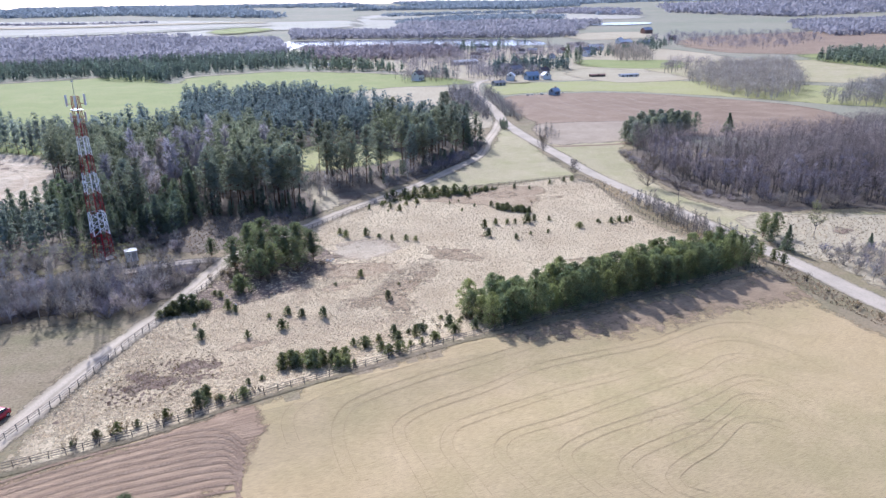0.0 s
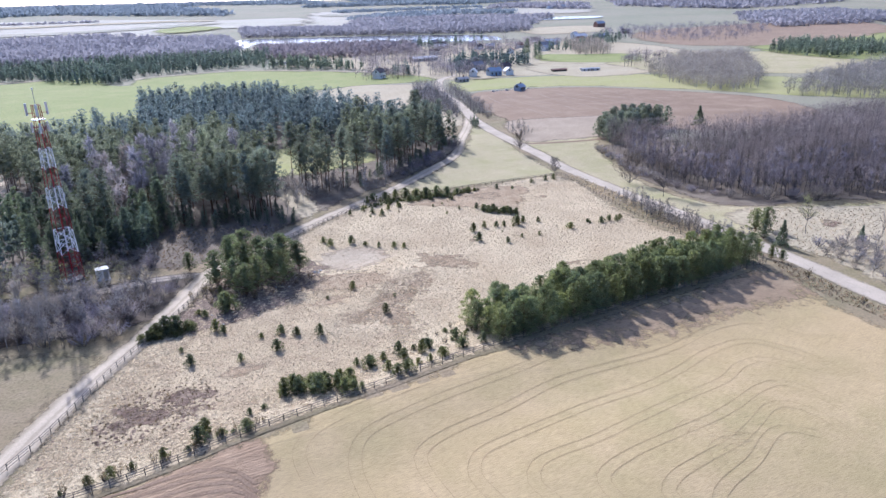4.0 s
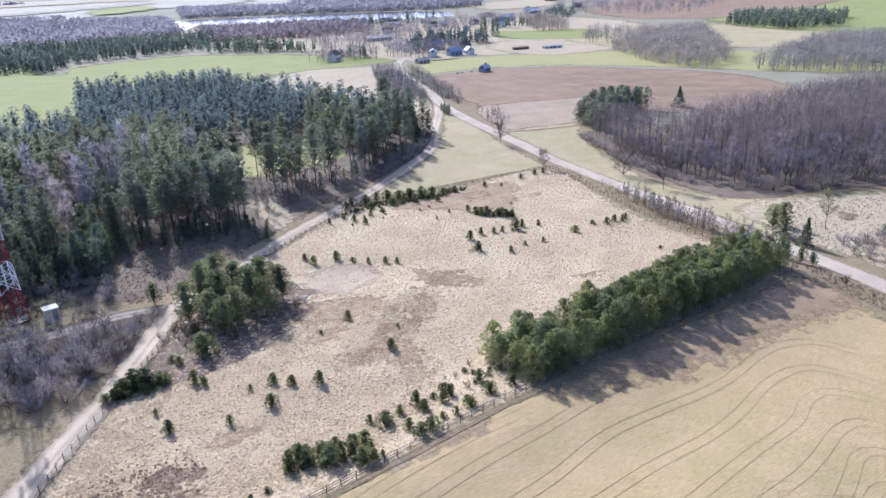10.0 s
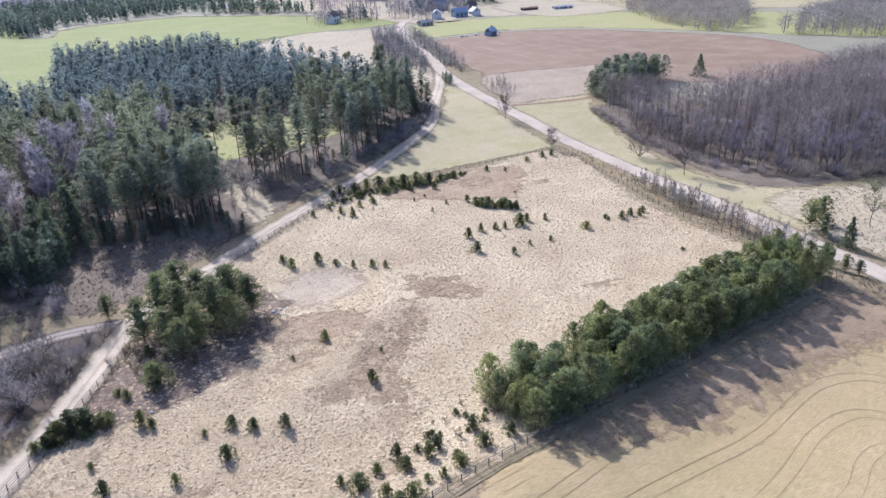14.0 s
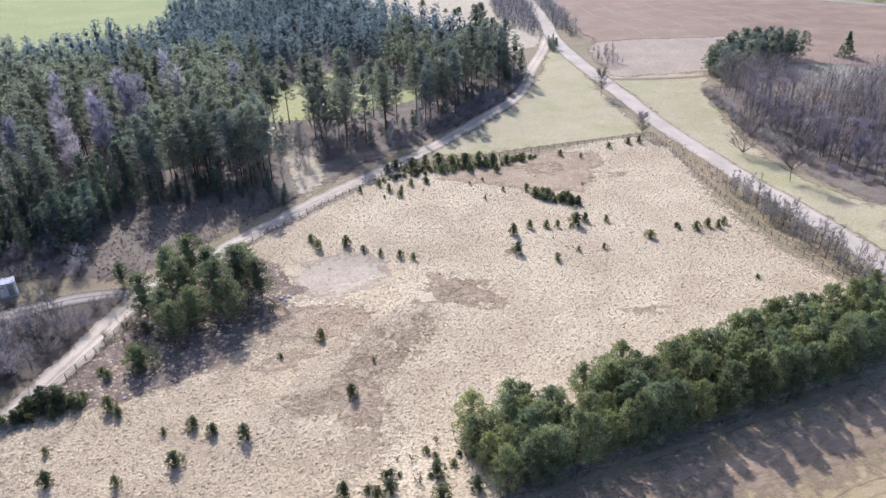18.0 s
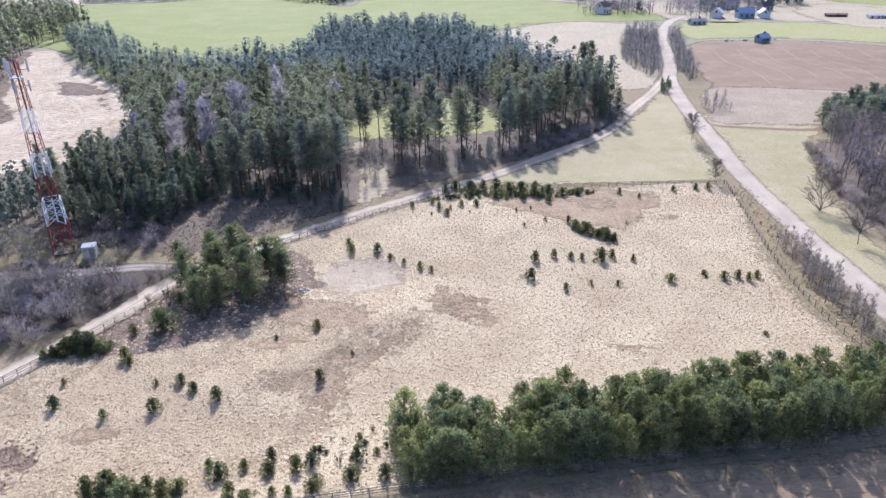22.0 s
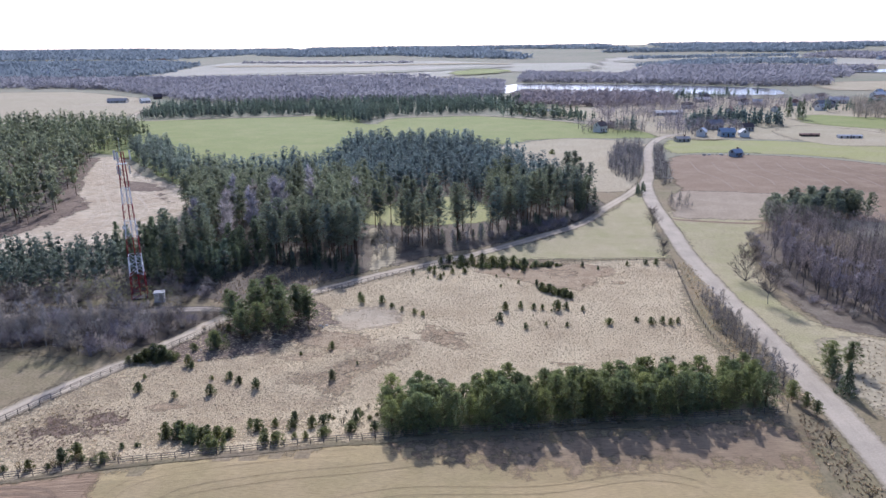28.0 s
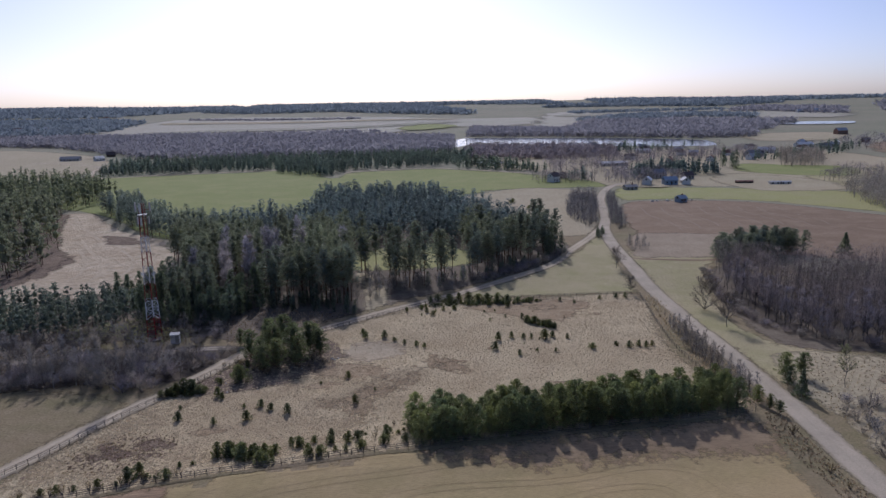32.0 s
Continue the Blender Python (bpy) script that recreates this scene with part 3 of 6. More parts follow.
patch("forest_floor", [(-120, 160), (-70, 166), (-55, 163), (-46, 168), (-34, 178), (-20, 189), (-5, 201), (20, 217), (48, 240), (66, 268), (60, 300), (40, 360), (10, 425), (-52, 430), (-58, 340), (-110, 300), (-130, 200)],
      M_litter, "brown needle litter under the pines", "forest floor", 0.03, 6.0, 0.8)
patch("clearing", [(-30, 245), (-10, 240), (18, 246), (24, 262), (8, 290), (-14, 285), (-28, 268)], M_yellow, "sunlit green clearing behind the pines", "grass", 0.06, 5.0, 1.0)
patch("sand_gap", [(-22, 188), (-16, 191), (-13, 204), (-16, 224), (-22, 240), (-27, 236), (-23, 212)], M_pale, "pale sandy gap between the pines", "soil", 0.06, 4.0, 0.6)
patch("wood_floor", [(105, 226), (95, 200), (88, 168), (90, 144), (120, 132), (190, 100), (310, 126), (285, 200), (222, 213), (186, 209), (150, 206), (125, 208), (114, 230)], M_litter, "brown leaf litter under the bare trees", "forest floor", 0.045, 8.0, 0.8)
patch("thicket_floor", [(-160, 132), (-90, 138), (-64, 138), (-54, 152), (-58, 161), (-120, 160), (-170, 160)], M_brush, "brown litter under the bare thicket", "forest floor", 0.04, 6.0, 0.8)
patch("sand_pit", [(-150, 212), (-133, 208), (-112, 220), (-99, 230), (-94, 246), (-96, 266), (-99, 289), (-112, 313), (-130, 329), (-151, 350), (-178, 394), (-190, 413), (-206, 413), (-196, 386), (-171, 316), (-151, 277), (-156, 246), (-165, 228)], M_sandpit, "pale dug sand pit between the woods", "sand", 0.08, 5.0, 1.0, rim=2.5)
# fields farther off
patch("green_field", [(-275, 628), (-330, 500), (-200, 420), (-120, 318), (-60, 318), (10, 410), (75, 472), (140, 470), (150, 500), (112, 576), (46, 634), (9, 641), (-45, 626), (-60, 582), (-80, 650), (-115, 658), (-161, 651), (-215, 640)], M_green, "bright green field of young corn", "field", 0.08, 16.0, 1.5)
patch("north_fallow", [(40, 345), (62, 300), (80, 297), (92, 320), (104, 352), (117, 408), (131, 447), (112, 468), (75, 474), (20, 415)], M_pale, "pale fallow land beside the road", "field", 0.10, 8.0, 1.0)
patch("brown_field", [(104, 300), (112, 340), (128, 388), (150, 400), (205, 385), (240, 340), (262, 290), (246, 240), (215, 220), (180, 222), (150, 240), (120, 256), (98, 262)], M_brown, "reddish brown ploughed field", "field", 0.08, 8.0, 1.0)
patch("near_stubble", [(86, 252), (100, 246.5), (118, 243), (140, 246), (168, 278), (140, 290), (102, 296)], M_stubble, "brownish stubble beside the road", "field", 0.10, 6.0, 0.8)
patch("yellow_strip", [(132, 400), (150, 404), (206, 390), (246, 345), (310, 250), (420, 240), (360, 340), (290, 420), (212, 455), (150, 462)], M_yellow, "yellowish green strip of grass", "field", 0.07, 10.0, 1.0)
patch("village_ground", [(150, 468), (215, 460), (300, 430), (420, 460), (500, 700), (420, 800), (250, 820), (100, 720), (70, 660), (120, 590)], M_pale, "pale grass and yards round the houses", "ground", 0.07, 20.0, 2.0)
patch("village_green", [(290, 440), (430, 330), (520, 400), (500, 520), (380, 560)], M_turf, "greenish pasture behind the village", "field", 0.11, 20.0, 2.0)
patch("far_green", [(480, 420), (700, 300), (1000, 420), (1000, 700), (640, 660)], M_green, "green field far behind the bare trees", "field", 0.2, 30.0, 3.0)
patch("far_brown", [(560, 560), (900, 640), (1100, 900), (700, 900), (520, 700)], M_brown, "brown field far off", "field", 0.28, 30.0, 3.0)
patch("west_field", [(-620, 1100), (-400, 940), (-290, 690), (-420, 560), (-800, 560), (-1000, 1000)], M_pale, "pale field by the far farm", "field", 0.15, 40.0, 3.0)
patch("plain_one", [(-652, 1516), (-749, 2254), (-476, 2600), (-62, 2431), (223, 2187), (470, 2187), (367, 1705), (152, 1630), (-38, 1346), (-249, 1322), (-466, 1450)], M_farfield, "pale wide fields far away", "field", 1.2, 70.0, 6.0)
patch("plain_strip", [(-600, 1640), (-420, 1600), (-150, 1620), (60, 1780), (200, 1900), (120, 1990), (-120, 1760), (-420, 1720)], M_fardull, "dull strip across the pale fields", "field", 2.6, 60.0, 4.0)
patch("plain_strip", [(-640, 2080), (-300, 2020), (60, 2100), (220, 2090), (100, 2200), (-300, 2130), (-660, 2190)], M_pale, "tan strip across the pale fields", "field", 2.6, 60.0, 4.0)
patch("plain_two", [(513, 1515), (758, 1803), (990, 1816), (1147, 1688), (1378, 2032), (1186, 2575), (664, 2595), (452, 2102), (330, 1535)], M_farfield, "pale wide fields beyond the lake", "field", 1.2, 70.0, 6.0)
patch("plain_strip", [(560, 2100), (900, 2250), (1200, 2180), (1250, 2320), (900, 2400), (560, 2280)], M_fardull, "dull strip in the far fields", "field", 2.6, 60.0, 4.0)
patch("plain_green", [(42, 1483), (152, 1630), (153, 1787), (82, 1822), (10, 1620)], M_green, "green field far away", "field", 2.2, 40.0, 4.0)
patch("shore_field", [(513, 922), (634, 925), (744, 1089), (633, 1121), (540, 1040)], M_pale, "pale field behind the village", "field", 0.6, 30.0, 3.0)
patch("village_pasture", [(286, 551), (349, 498), (397, 569), (351, 599), (322, 622)], M_green, "green pasture behind the tall spruces", "field", 0.16, 16.0, 2.0)
patch("orchard_ground", [(234, 499), (277, 540), (312, 486), (300, 425), (240, 430)], M_pale, "pale rough ground with young orchard rows", "field", 0.14, 12.0, 2.0)
patch("lake", [(80, 940), (110, 1000), (130, 1040), (155, 960), (200, 925), (303, 893), (400, 862), (429, 890), (447, 981), (361, 1069), (242, 1127), (137, 1160), (90, 1080)], M_water, "bright lake behind the village", "water", 0.3, 30.0, 2.0, rim=0)
patch("pond", [(72, 682), (111, 676), (114, 700), (76, 706)], M_water, "small bright pond", "water", 0.3, 12.0, 1.0, rim=0)
patch("far_lake", [(801, 1444), (953, 1400), (1030, 1480), (941, 1535)], M_water, "far bright water", "water", 1.5, 40.0, 2.0, rim=0)

# roads
ROAD = [(66, 20), (64.5, 60), (66, 82), (68.2, 106), (69.6, 125), (71, 143), (72.3, 166), (75, 200), (79.5, 236), (85.5, 278), (93, 312), (102, 338), (110, 366), (121, 408), (136, 448), (152, 478), (172, 497)]
LANE = [(-125, 20), (-100, 70), (-84.4, 98), (-77.7, 110.5), (-71.5, 121), (-64.4, 132), (-57, 145.5), (-49.6, 158.5), (-36, 170.5), (-20.5, 183.5), (-6, 194), (11, 206), (32, 224), (50, 242), (65, 268), (80, 292), (92, 314)]
ribbon("road", ROAD, 6.9, M_road, "pale gravel road with faint wheel tracks", "road", 0.10, 2.0)
ribbon("lane", LANE, 5.2, M_lane, "sandy two-track lane along the meadow", "road", 0.09, 1.5, 0.25)
ribbon("side_track", [(-50.5, 158.5), (-60, 159.5), (-70, 157.5), (-90, 156.5), (-125, 155)], 3.6, M_track, "overgrown sandy track towards the mast", "road", 0.085, 1.5, 0.3)
ribbon("field_track", [(82.5, 248), (95, 244), (112, 240), (135, 243)], 2.2, M_furrow, "dark earth track into the wood", "road", 0.08, 2.0, 0.3)
ribbon("field_edge_track", [(-424, 831), (-323, 758), (-300, 690), (-268, 630), (-215, 644), (-161, 655), (-115, 662), (-78, 655)], 5.0, M_lane, "pale track behind the green field", "road", 0.2, 8.0, 0.2)
ribbon("village_track", [(-50, 622), (-45, 629), (9, 645), (46, 638), (116, 572), (138, 540), (160, 500)], 5.0, M_lane, "pale track into the village", "road", 0.2, 8.0, 0.2)
for k, pts in enumerate(([(-131, 222), (-124, 240), (-128, 262), (-142, 290), (-160, 322)], [(-126, 226), (-116, 246), (-118, 270), (-132, 296), (-148, 318), (-170, 352)], [(-140, 222), (-132, 246), (-138, 272), (-152, 300)], [(-112, 240), (-108, 262), (-118, 290), (-140, 312)], [(-172, 356), (-188, 384), (-198, 408)])):
    ribbon("sand_track", pts, 1.3, M_sandtrack, "worn wheel tracks in the dug sand", "wheel track", 0.12 + 0.006 * k, 3.0, 0.7, 2)
for k, pts in enumerate(([(-163, 275), (-147, 244), (-143, 250), (-146, 262), (-149, 284), (-158, 290)], [(-154, 336), (-136, 325), (-126, 312), (-130, 308), (-141, 309), (-150, 322)], [(-124, 304), (-112, 284), (-114, 280), (-120, 290), (-128, 302)])):
    patch("dug_edge", pts, M_bank, "dark dug edge in the sand pit", "soil", 0.16 + 0.01 * k, 4.0, 1.5, rim=2.5)
for k in range(8):
    a = k * 11.0
    ribbon("soil_streak", [(128 + a, 300 + 4 * (k % 3)), (131 + a, 322), (129 + a, 345), (134 + a, 372 - a * 0.1)], 0.45, M_scratch, "pale streak across the brown field", "wheel track", 0.13, 4.0, 0.6, 1)


# ---------------------------------------------------------------- parts and plants
def part(name, me, parent, label="", m=None):
    ob = new(name, me)
    ob.parent = parent
    if m is not None:
        ob.matrix_basis = m
    return tagged(ob, label) if label else ob


def thing(name, m, label, category, group=""):
    ob = new(name)
    ob.empty_display_size = 0.3
    ob.matrix_basis = m
    return tagged(ob, label, category, group)


def joined(pieces):
    """One pair of arrays from several."""
    vs, fs, n = [], [], 0
    for v, f in pieces:
        vs.append(v)
        fs.append(f + n)
        n += len(v)
    return np.concatenate(vs), np.concatenate(fs)


def tubes(segments, sides=4):
    """Tapered sticks: rows of x, y, z, radius at either end. Triangles."""
    s = np.asarray(segments, dtype=float)
    a, b, ra, rb = s[:, 0:3], s[:, 4:7], s[:, 3], s[:, 7]
    d = b - a
    d /= np.maximum(np.linalg.norm(d, axis=1), 1e-9)[:, None]
    ref = np.where(np.abs(d[:, 2:3]) > 0.9, np.array([[1.0, 0, 0]]), np.array([[0, 0, 1.0]]))
    u = np.cross(d, ref)
    u /= np.linalg.norm(u, axis=1)[:, None]
    w = np.cross(d, u)
    rings = []
    for p, r in ((a, ra), (b, rb)):
        for k in range(sides):
            c, q = math.cos(2 * math.pi * k / sides), math.sin(2 * math.pi * k / sides)
            rings.append(p + (u * c + w * q) * r[:, None])
    v = np.stack(rings, 1).reshape(-1, 3)
    base = np.arange(len(s))[:, None] * 2 * sides
    f = []
    for k in range(sides):
        l = (k + 1) % sides
        f += [np.hstack([base + k, base + l, base + sides + l]), np.hstack([base + k, base + sides + l, base + sides + k])]
    return v, np.concatenate(f)


def tufts(centres, radii, per, size, rng, flat=0.8, thin=0.55, rise=0.25):
    """Clumps of small leaf triangles round the given centres."""
    c = np.repeat(np.asarray(centres, dtype=float), per, 0)
    r = np.repeat(np.asarray(radii, dtype=float), per)
    n = len(c)
    d = rng.normal(size=(n, 3))
    d /= np.linalg.norm(d, axis=1)[:, None]
    q = rng.random(n) ** 0.45
    p = c + d * (r * q)[:, None] * np.array([1, 1, flat])
    a = d + rng.normal(size=(n, 3)) * 0.6 + np.array([0, 0, rise])
    a /= np.linalg.norm(a, axis=1)[:, None]
    face = d * 0.7 + rng.normal(size=(n, 3)) * 0.45 + np.array([0, 0, 0.6])
    b = np.cross(a, face)
    b /= np.maximum(np.linalg.norm(b, axis=1), 1e-6)[:, None]
    s = (size * rng.uniform(0.6, 1.35, n))[:, None]
    v = np.stack([p + a * s, p - a * s * 0.5 + b * s * thin, p - a * s * 0.5 - b * s * thin], 1).reshape(-1, 3)
    return v, np.arange(3 * n).reshape(-1, 3)


ICO = np.array([(0, 0, 1.0), *[(0.894 * math.cos(1.2566 * k), 0.894 * math.sin(1.2566 * k), 0.447) for k in range(5)], *[(0.894 * math.cos(1.2566 * k + 0.628), 0.894 * math.sin(1.2566 * k + 0.628), -0.447) for k in range(5)], (0, 0, -1.0)])
ICO_F = np.array([(0, 1 + k, 1 + (k + 1) % 5) for k in range(5)] + [(1 + k, 6 + k, 1 + (k + 1) % 5) for k in range(5)] + [(6 + k, 6 + (k + 1) % 5, 1 + (k + 1) % 5) for k in range(5)] + [(11, 6 + (k + 1) % 5, 6 + k) for k in range(5)])


def lumps(centres, radii, rng, flat=0.7, rough=0.28):
    """Ragged solid clumps of needles or twigs round the given centres."""
    c, r = np.asarray(centres, dtype=float), np.asarray(radii, dtype=float)
    n = len(c)
    a = rng.random(n) * 6.283
    x, y = ICO[None, :, 0], ICO[None, :, 1]
    v = np.stack([x * np.cos(a)[:, None] - y * np.sin(a)[:, None], x * np.sin(a)[:, None] + y * np.cos(a)[:, None], np.repeat(ICO[None, :, 2], n, 0) * flat], 2)
    v = v * (r[:, None] * rng.uniform(1 - rough, 1 + rough, (n, 12)))[:, :, None] + c[:, None, :]
    f = ICO_F[None] + (np.arange(n) * 12)[:, None, None]
    return v.reshape(-1, 3), f.reshape(-1, 3)


def treetops(places, height, size, rng, per=8):
    """The ragged canopy of trees that stand close together far away."""
    p = np.array([(x, y, land(x, y) + height * 0.5) for x, y in places])
    return tufts(p, size * rng.uniform(0.9, 1.3, len(p)), per, size * 0.34, rng, height * 0.5 / size, 0.62, 0.1)


def pine(seed, height=18.0, width=3.0, bare=0.35, count=24, per=9, size=0.38, cone=0.0, flat=0.62, limbs=False):
    """A pine: a trunk bare below, and a crown of needle clumps round a dense heart. cone: 0 a rounded head, 1 a pointed one."""
    rng = np.random.default_rng(seed)
    lean = rng.normal(size=2) * 0.025 * height
    r0 = 0.0105 * height
    seg = [(lean[0] * a * a, lean[1] * a * a, height * a * 0.95, r0 * (1 - 0.8 * a), lean[0] * b * b, lean[1] * b * b, height * b * 0.95, r0 * (1 - 0.8 * b)) for a, b in ((0, 0.35), (0.35, 0.7), (0.7, 1.0))]
    cs, rs = [], []
    side = rng.random() * 6.283
    for i in range(count):
        k = (i + rng.random()) / count
        t = bare + (1 - bare) * k
        head = math.sin(math.pi * (0.14 + 0.80 * k) ** 0.75) ** 0.7
        tip = (1 - k) ** 0.75 * (0.65 + 0.35 * min(1, k / 0.2)) + 0.08
        prof = width * (head * (1 - cone) + tip * cone) * (1 + 0.22 * math.sin(i * 2.4 + side))
        ang, q = i * 2.4 + rng.uniform(-0.5, 0.5), rng.uniform(0.35, 0.9)
        x, y = prof * q * math.cos(ang) + lean[0] * t * t, prof * q * math.sin(ang) + lean[1] * t * t
        z = min(height * t * 0.96 + 0.12 * prof * q, height)
        cs.append((x, y, z))
        rs.append(width * rng.uniform(0.16, 0.29) * (1.15 - 0.4 * k))
        if limbs and i % 2 == 0:
            seg.append((lean[0] * t * t, lean[1] * t * t, z - prof * 0.3, 0.09, x, y, z, 0.03))
    for i in range(5 if limbs else 0):
        t, ang = rng.uniform(0.5 * bare, bare), rng.random() * 6.283
        seg.append((0, 0, height * t, 0.05, 1.3 * math.cos(ang), 1.3 * math.sin(ang), height * t + 0.2, 0.015))
    rs = np.array(rs)
    heart = [(lean[0] * 0.4, lean[1] * 0.4, height * (bare + (1 - bare) * k)) for k in (0.3, 0.55, 0.78)]
    return tubes(seg, 4 if limbs else 3), joined([lumps(heart, width * np.array([0.3, 0.28, 0.16]), rng, 1.3), tufts(cs, rs, per, size, rng, flat, 0.5, 0.15)])


def thin_tree(seed, height=12.6, twigs=165, wide=0.026, spread_=2.3):
    """A slender leafless tree inside a wood: stem, a few boughs and a head of fine twigs."""
    r = np.random.default_rng(seed)
    bend = r.normal(size=2) * 0.5
    seg = [(0, 0, 0, 0.085, bend[0], 0, height * 0.5, 0.06), (bend[0], 0, height * 0.5, 0.06, bend[0] + bend[1], bend[1], height * 0.95, 0.015)]
    for i in range(5):
        t, ang = r.uniform(0.35, 0.75), r.random() * 6.283
        seg.append((0, 0, t * height, 0.045, 1.3 * math.cos(ang), 1.3 * math.sin(ang), t * height + r.uniform(1.6, 3.0), 0.012))
    t = r.uniform(0.22, 0.97, twigs)
    k = spread_ * np.sin(np.pi * np.clip((t - 0.1) / 0.98, 0, 1)) ** 0.6 * r.random(twigs) ** 0.5
    ang = r.random(twigs) * 6.283
    o = np.stack([np.cos(ang) * k, np.sin(ang) * k, t * height], 1)
    d = np.stack([np.cos(ang) * 0.5 + r.normal(size=twigs) * 0.6, np.sin(ang) * 0.5 + r.normal(size=twigs) * 0.6, r.uniform(0.2, 1.1, twigs)], 1)
    side = np.cross(d, r.normal(size=d.shape))
    side *= wide / np.linalg.norm(side, axis=1)[:, None]
    v = np.stack([o + side, o - side, o + d * r.uniform(0.7, 1.7, twigs)[:, None]], 1).reshape(-1, 3)
    return tubes(seg, 3), (v, np.arange(len(v)).reshape(-1, 3))


def young_pine(seed, height=8.0, width=2.0, clumps=80, per=16, size=0.32, low=0.05, point=0.62, limbs=True):
    """A bushy pine clothed nearly to the ground: trunk and crown."""
    rng = np.random.default_rng(seed)
    lean = rng.normal(size=2) * 0.02 * height
    seg = [(lean[0] * k / 4, lean[1] * k / 4, height * k / 4 * 0.97, 0.012 * height * (1 - k / 5), lean[0] * (k + 1) / 4, lean[1] * (k + 1) / 4, height * (k + 1) / 4 * 0.97, 0.012 * height * (1 - (k + 1) / 5)) for k in range(4)]
    cs, rs = [], []
    whorls = max(10, int(clumps / 8))
    for i in range(clumps):
        t = low + (1 - low) * ((i + rng.random() * 0.8) / clumps) ** 1.0
        t = round(t * whorls) / whorls * 0.75 + t * 0.25
        prof = width * (1 - t) ** point * (0.62 + 0.38 * min(1, t / 0.22)) + 0.06 * width
        ang = rng.random() * 6.283
        q = rng.uniform(0.45, 1.0) if i % 4 else rng.uniform(0.0, 0.5)
        x, y = prof * q * math.cos(ang), prof * q * math.sin(ang)
        z = t * height + prof * q * 0.22
        cs.append((x + lean[0] * t, y + lean[1] * t, min(z, height)))
        rs.append(width * rng.uniform(0.13, 0.23) * (1.1 - 0.4 * t))
        if limbs and i % 2 == 0:
            seg.append((lean[0] * t, lean[1] * t, z - prof * q * 0.4, 0.02 + 0.004 * height * (1 - t), x, y, z, 0.012))
    cs += [(lean[0], lean[1], height * 0.97)]
    rs += [width * 0.12]
    return tubes(seg, 4 if limbs else 3), tufts(cs, rs, per, size, rng, 0.85, 0.4, 0.8)


def spruce(seed, height=9.0, width=2.0, clumps=90, per=12, size=0.34):
    """A narrow dark spruce with drooping whorls."""
    rng = np.random.default_rng(seed)
    cs, rs = [], []
    for i in range(clumps):
        t = 0.04 + 0.95 * (i / clumps)
        prof = width * (1 - t) ** 0.9
        ang, q = i * 2.4 + rng.random(), rng.uniform(0.35, 1.0)
        cs.append((prof * q * math.cos(ang), prof * q * math.sin(ang), t * height - prof * q * 0.25 + 0.15))
        rs.append(width * 0.2 * (1.15 - 0.6 * t))
    return tubes([(0, 0, 0, 0.016 * height, 0, 0, height * 0.95, 0.02)]), tufts(cs, rs, per, size, rng, 0.6, rise=-0.1)


def bare_tree(seed, height=12.0, spread_=0.35, limbs=14, sub=5, twigs=4, low=0.3, up=0.7, twig_len=0.8, twig_wide=0.03, forks=1):
    """A leafless tree: trunk and limbs as one pair of arrays, fine twigs as the other."""
    rng = np.random.default_rng(seed)
    seg, fine = [], []
    stems = []
    for s in range(forks):
        ang = 6.283 * s / max(forks, 1) + rng.random()
        tip = np.array([math.cos(ang), math.sin(ang), 0]) * height * (0.03 if forks == 1 else 0.22) * rng.uniform(0.6, 1.2) + np.array([0, 0, height * rng.uniform(0.88, 1.0)])
        r0 = height * 0.0105 / forks ** 0.5
        p, q = np.zeros(3), None
        for k in range(5):
            t = (k + 1) / 5
            q = tip * np.array([t ** 1.4, t ** 1.4, t]) + np.append(rng.normal(size=2) * 0.012 * height, 0)
            seg.append((*p, r0 * (1 - 0.85 * k / 5), *q, r0 * (1 - 0.85 * (k + 1) / 5)))
            stems.append((p.copy(), q.copy(), k))
            p = q
    for i in range(limbs):
        a, b, k = stems[rng.integers(len(stems))]
        t = rng.random()
        p = a + (b - a) * t
        if p[2] < low * height:
            p = a + (b - a) * t + np.array([0, 0, low * height - p[2]]) if forks == 1 else p
        ang = rng.random() * 6.283
        ln = height * spread_ * rng.uniform(0.55, 1.1) * (1.25 - p[2] / height)
        d = np.array([math.cos(ang), math.sin(ang), up + 0.4 * rng.random()])
        d /= np.linalg.norm(d)
        m = p + d * ln * 0.55
        e = p + d * ln + np.array([0, 0, 0.18 * ln])
        seg.append((*p, 0.006 * height, *m, 0.0036 * height))
        seg.append((*m, 0.0036 * height, *e, 0.0015 * height))
        for j in range(sub):
            o = p + (e - p) * rng.uniform(0.3, 1.0)
            dd = d + rng.normal(size=3) * 0.55 + np.array([0, 0, 0.2])
            dd /= np.linalg.norm(dd)
            oo = o + dd * ln * rng.uniform(0.3, 0.55)
            seg.append((*o, 0.002 * height, *oo, 0.001 * height))
            for _ in range(twigs):
                fine.append((o + (oo - o) * rng.uniform(0.25, 1.0), dd))
    for _ in range(limbs):
        a, b, k = stems[-1 - rng.integers(min(2, len(stems)))]
        fine.append((a + (b - a) * rng.random(), np.array([0, 0, 1.0])))
    o = np.array([x for x, _ in fine])
    d = np.array([y for _, y in fine]) + rng.normal(size=(len(fine), 3)) * 0.5 + np.array([0, 0, 0.25])
    d /= np.linalg.norm(d, axis=1)[:, None]
    ln = (twig_len * rng.uniform(0.5, 1.4, len(fine)))[:, None]
    side = np.cross(d, rng.normal(size=d.shape))
    side /= np.linalg.norm(side, axis=1)[:, None]
    v = np.stack([o + side * twig_wide, o - side * twig_wide, o + d * ln], 1).reshape(-1, 3)
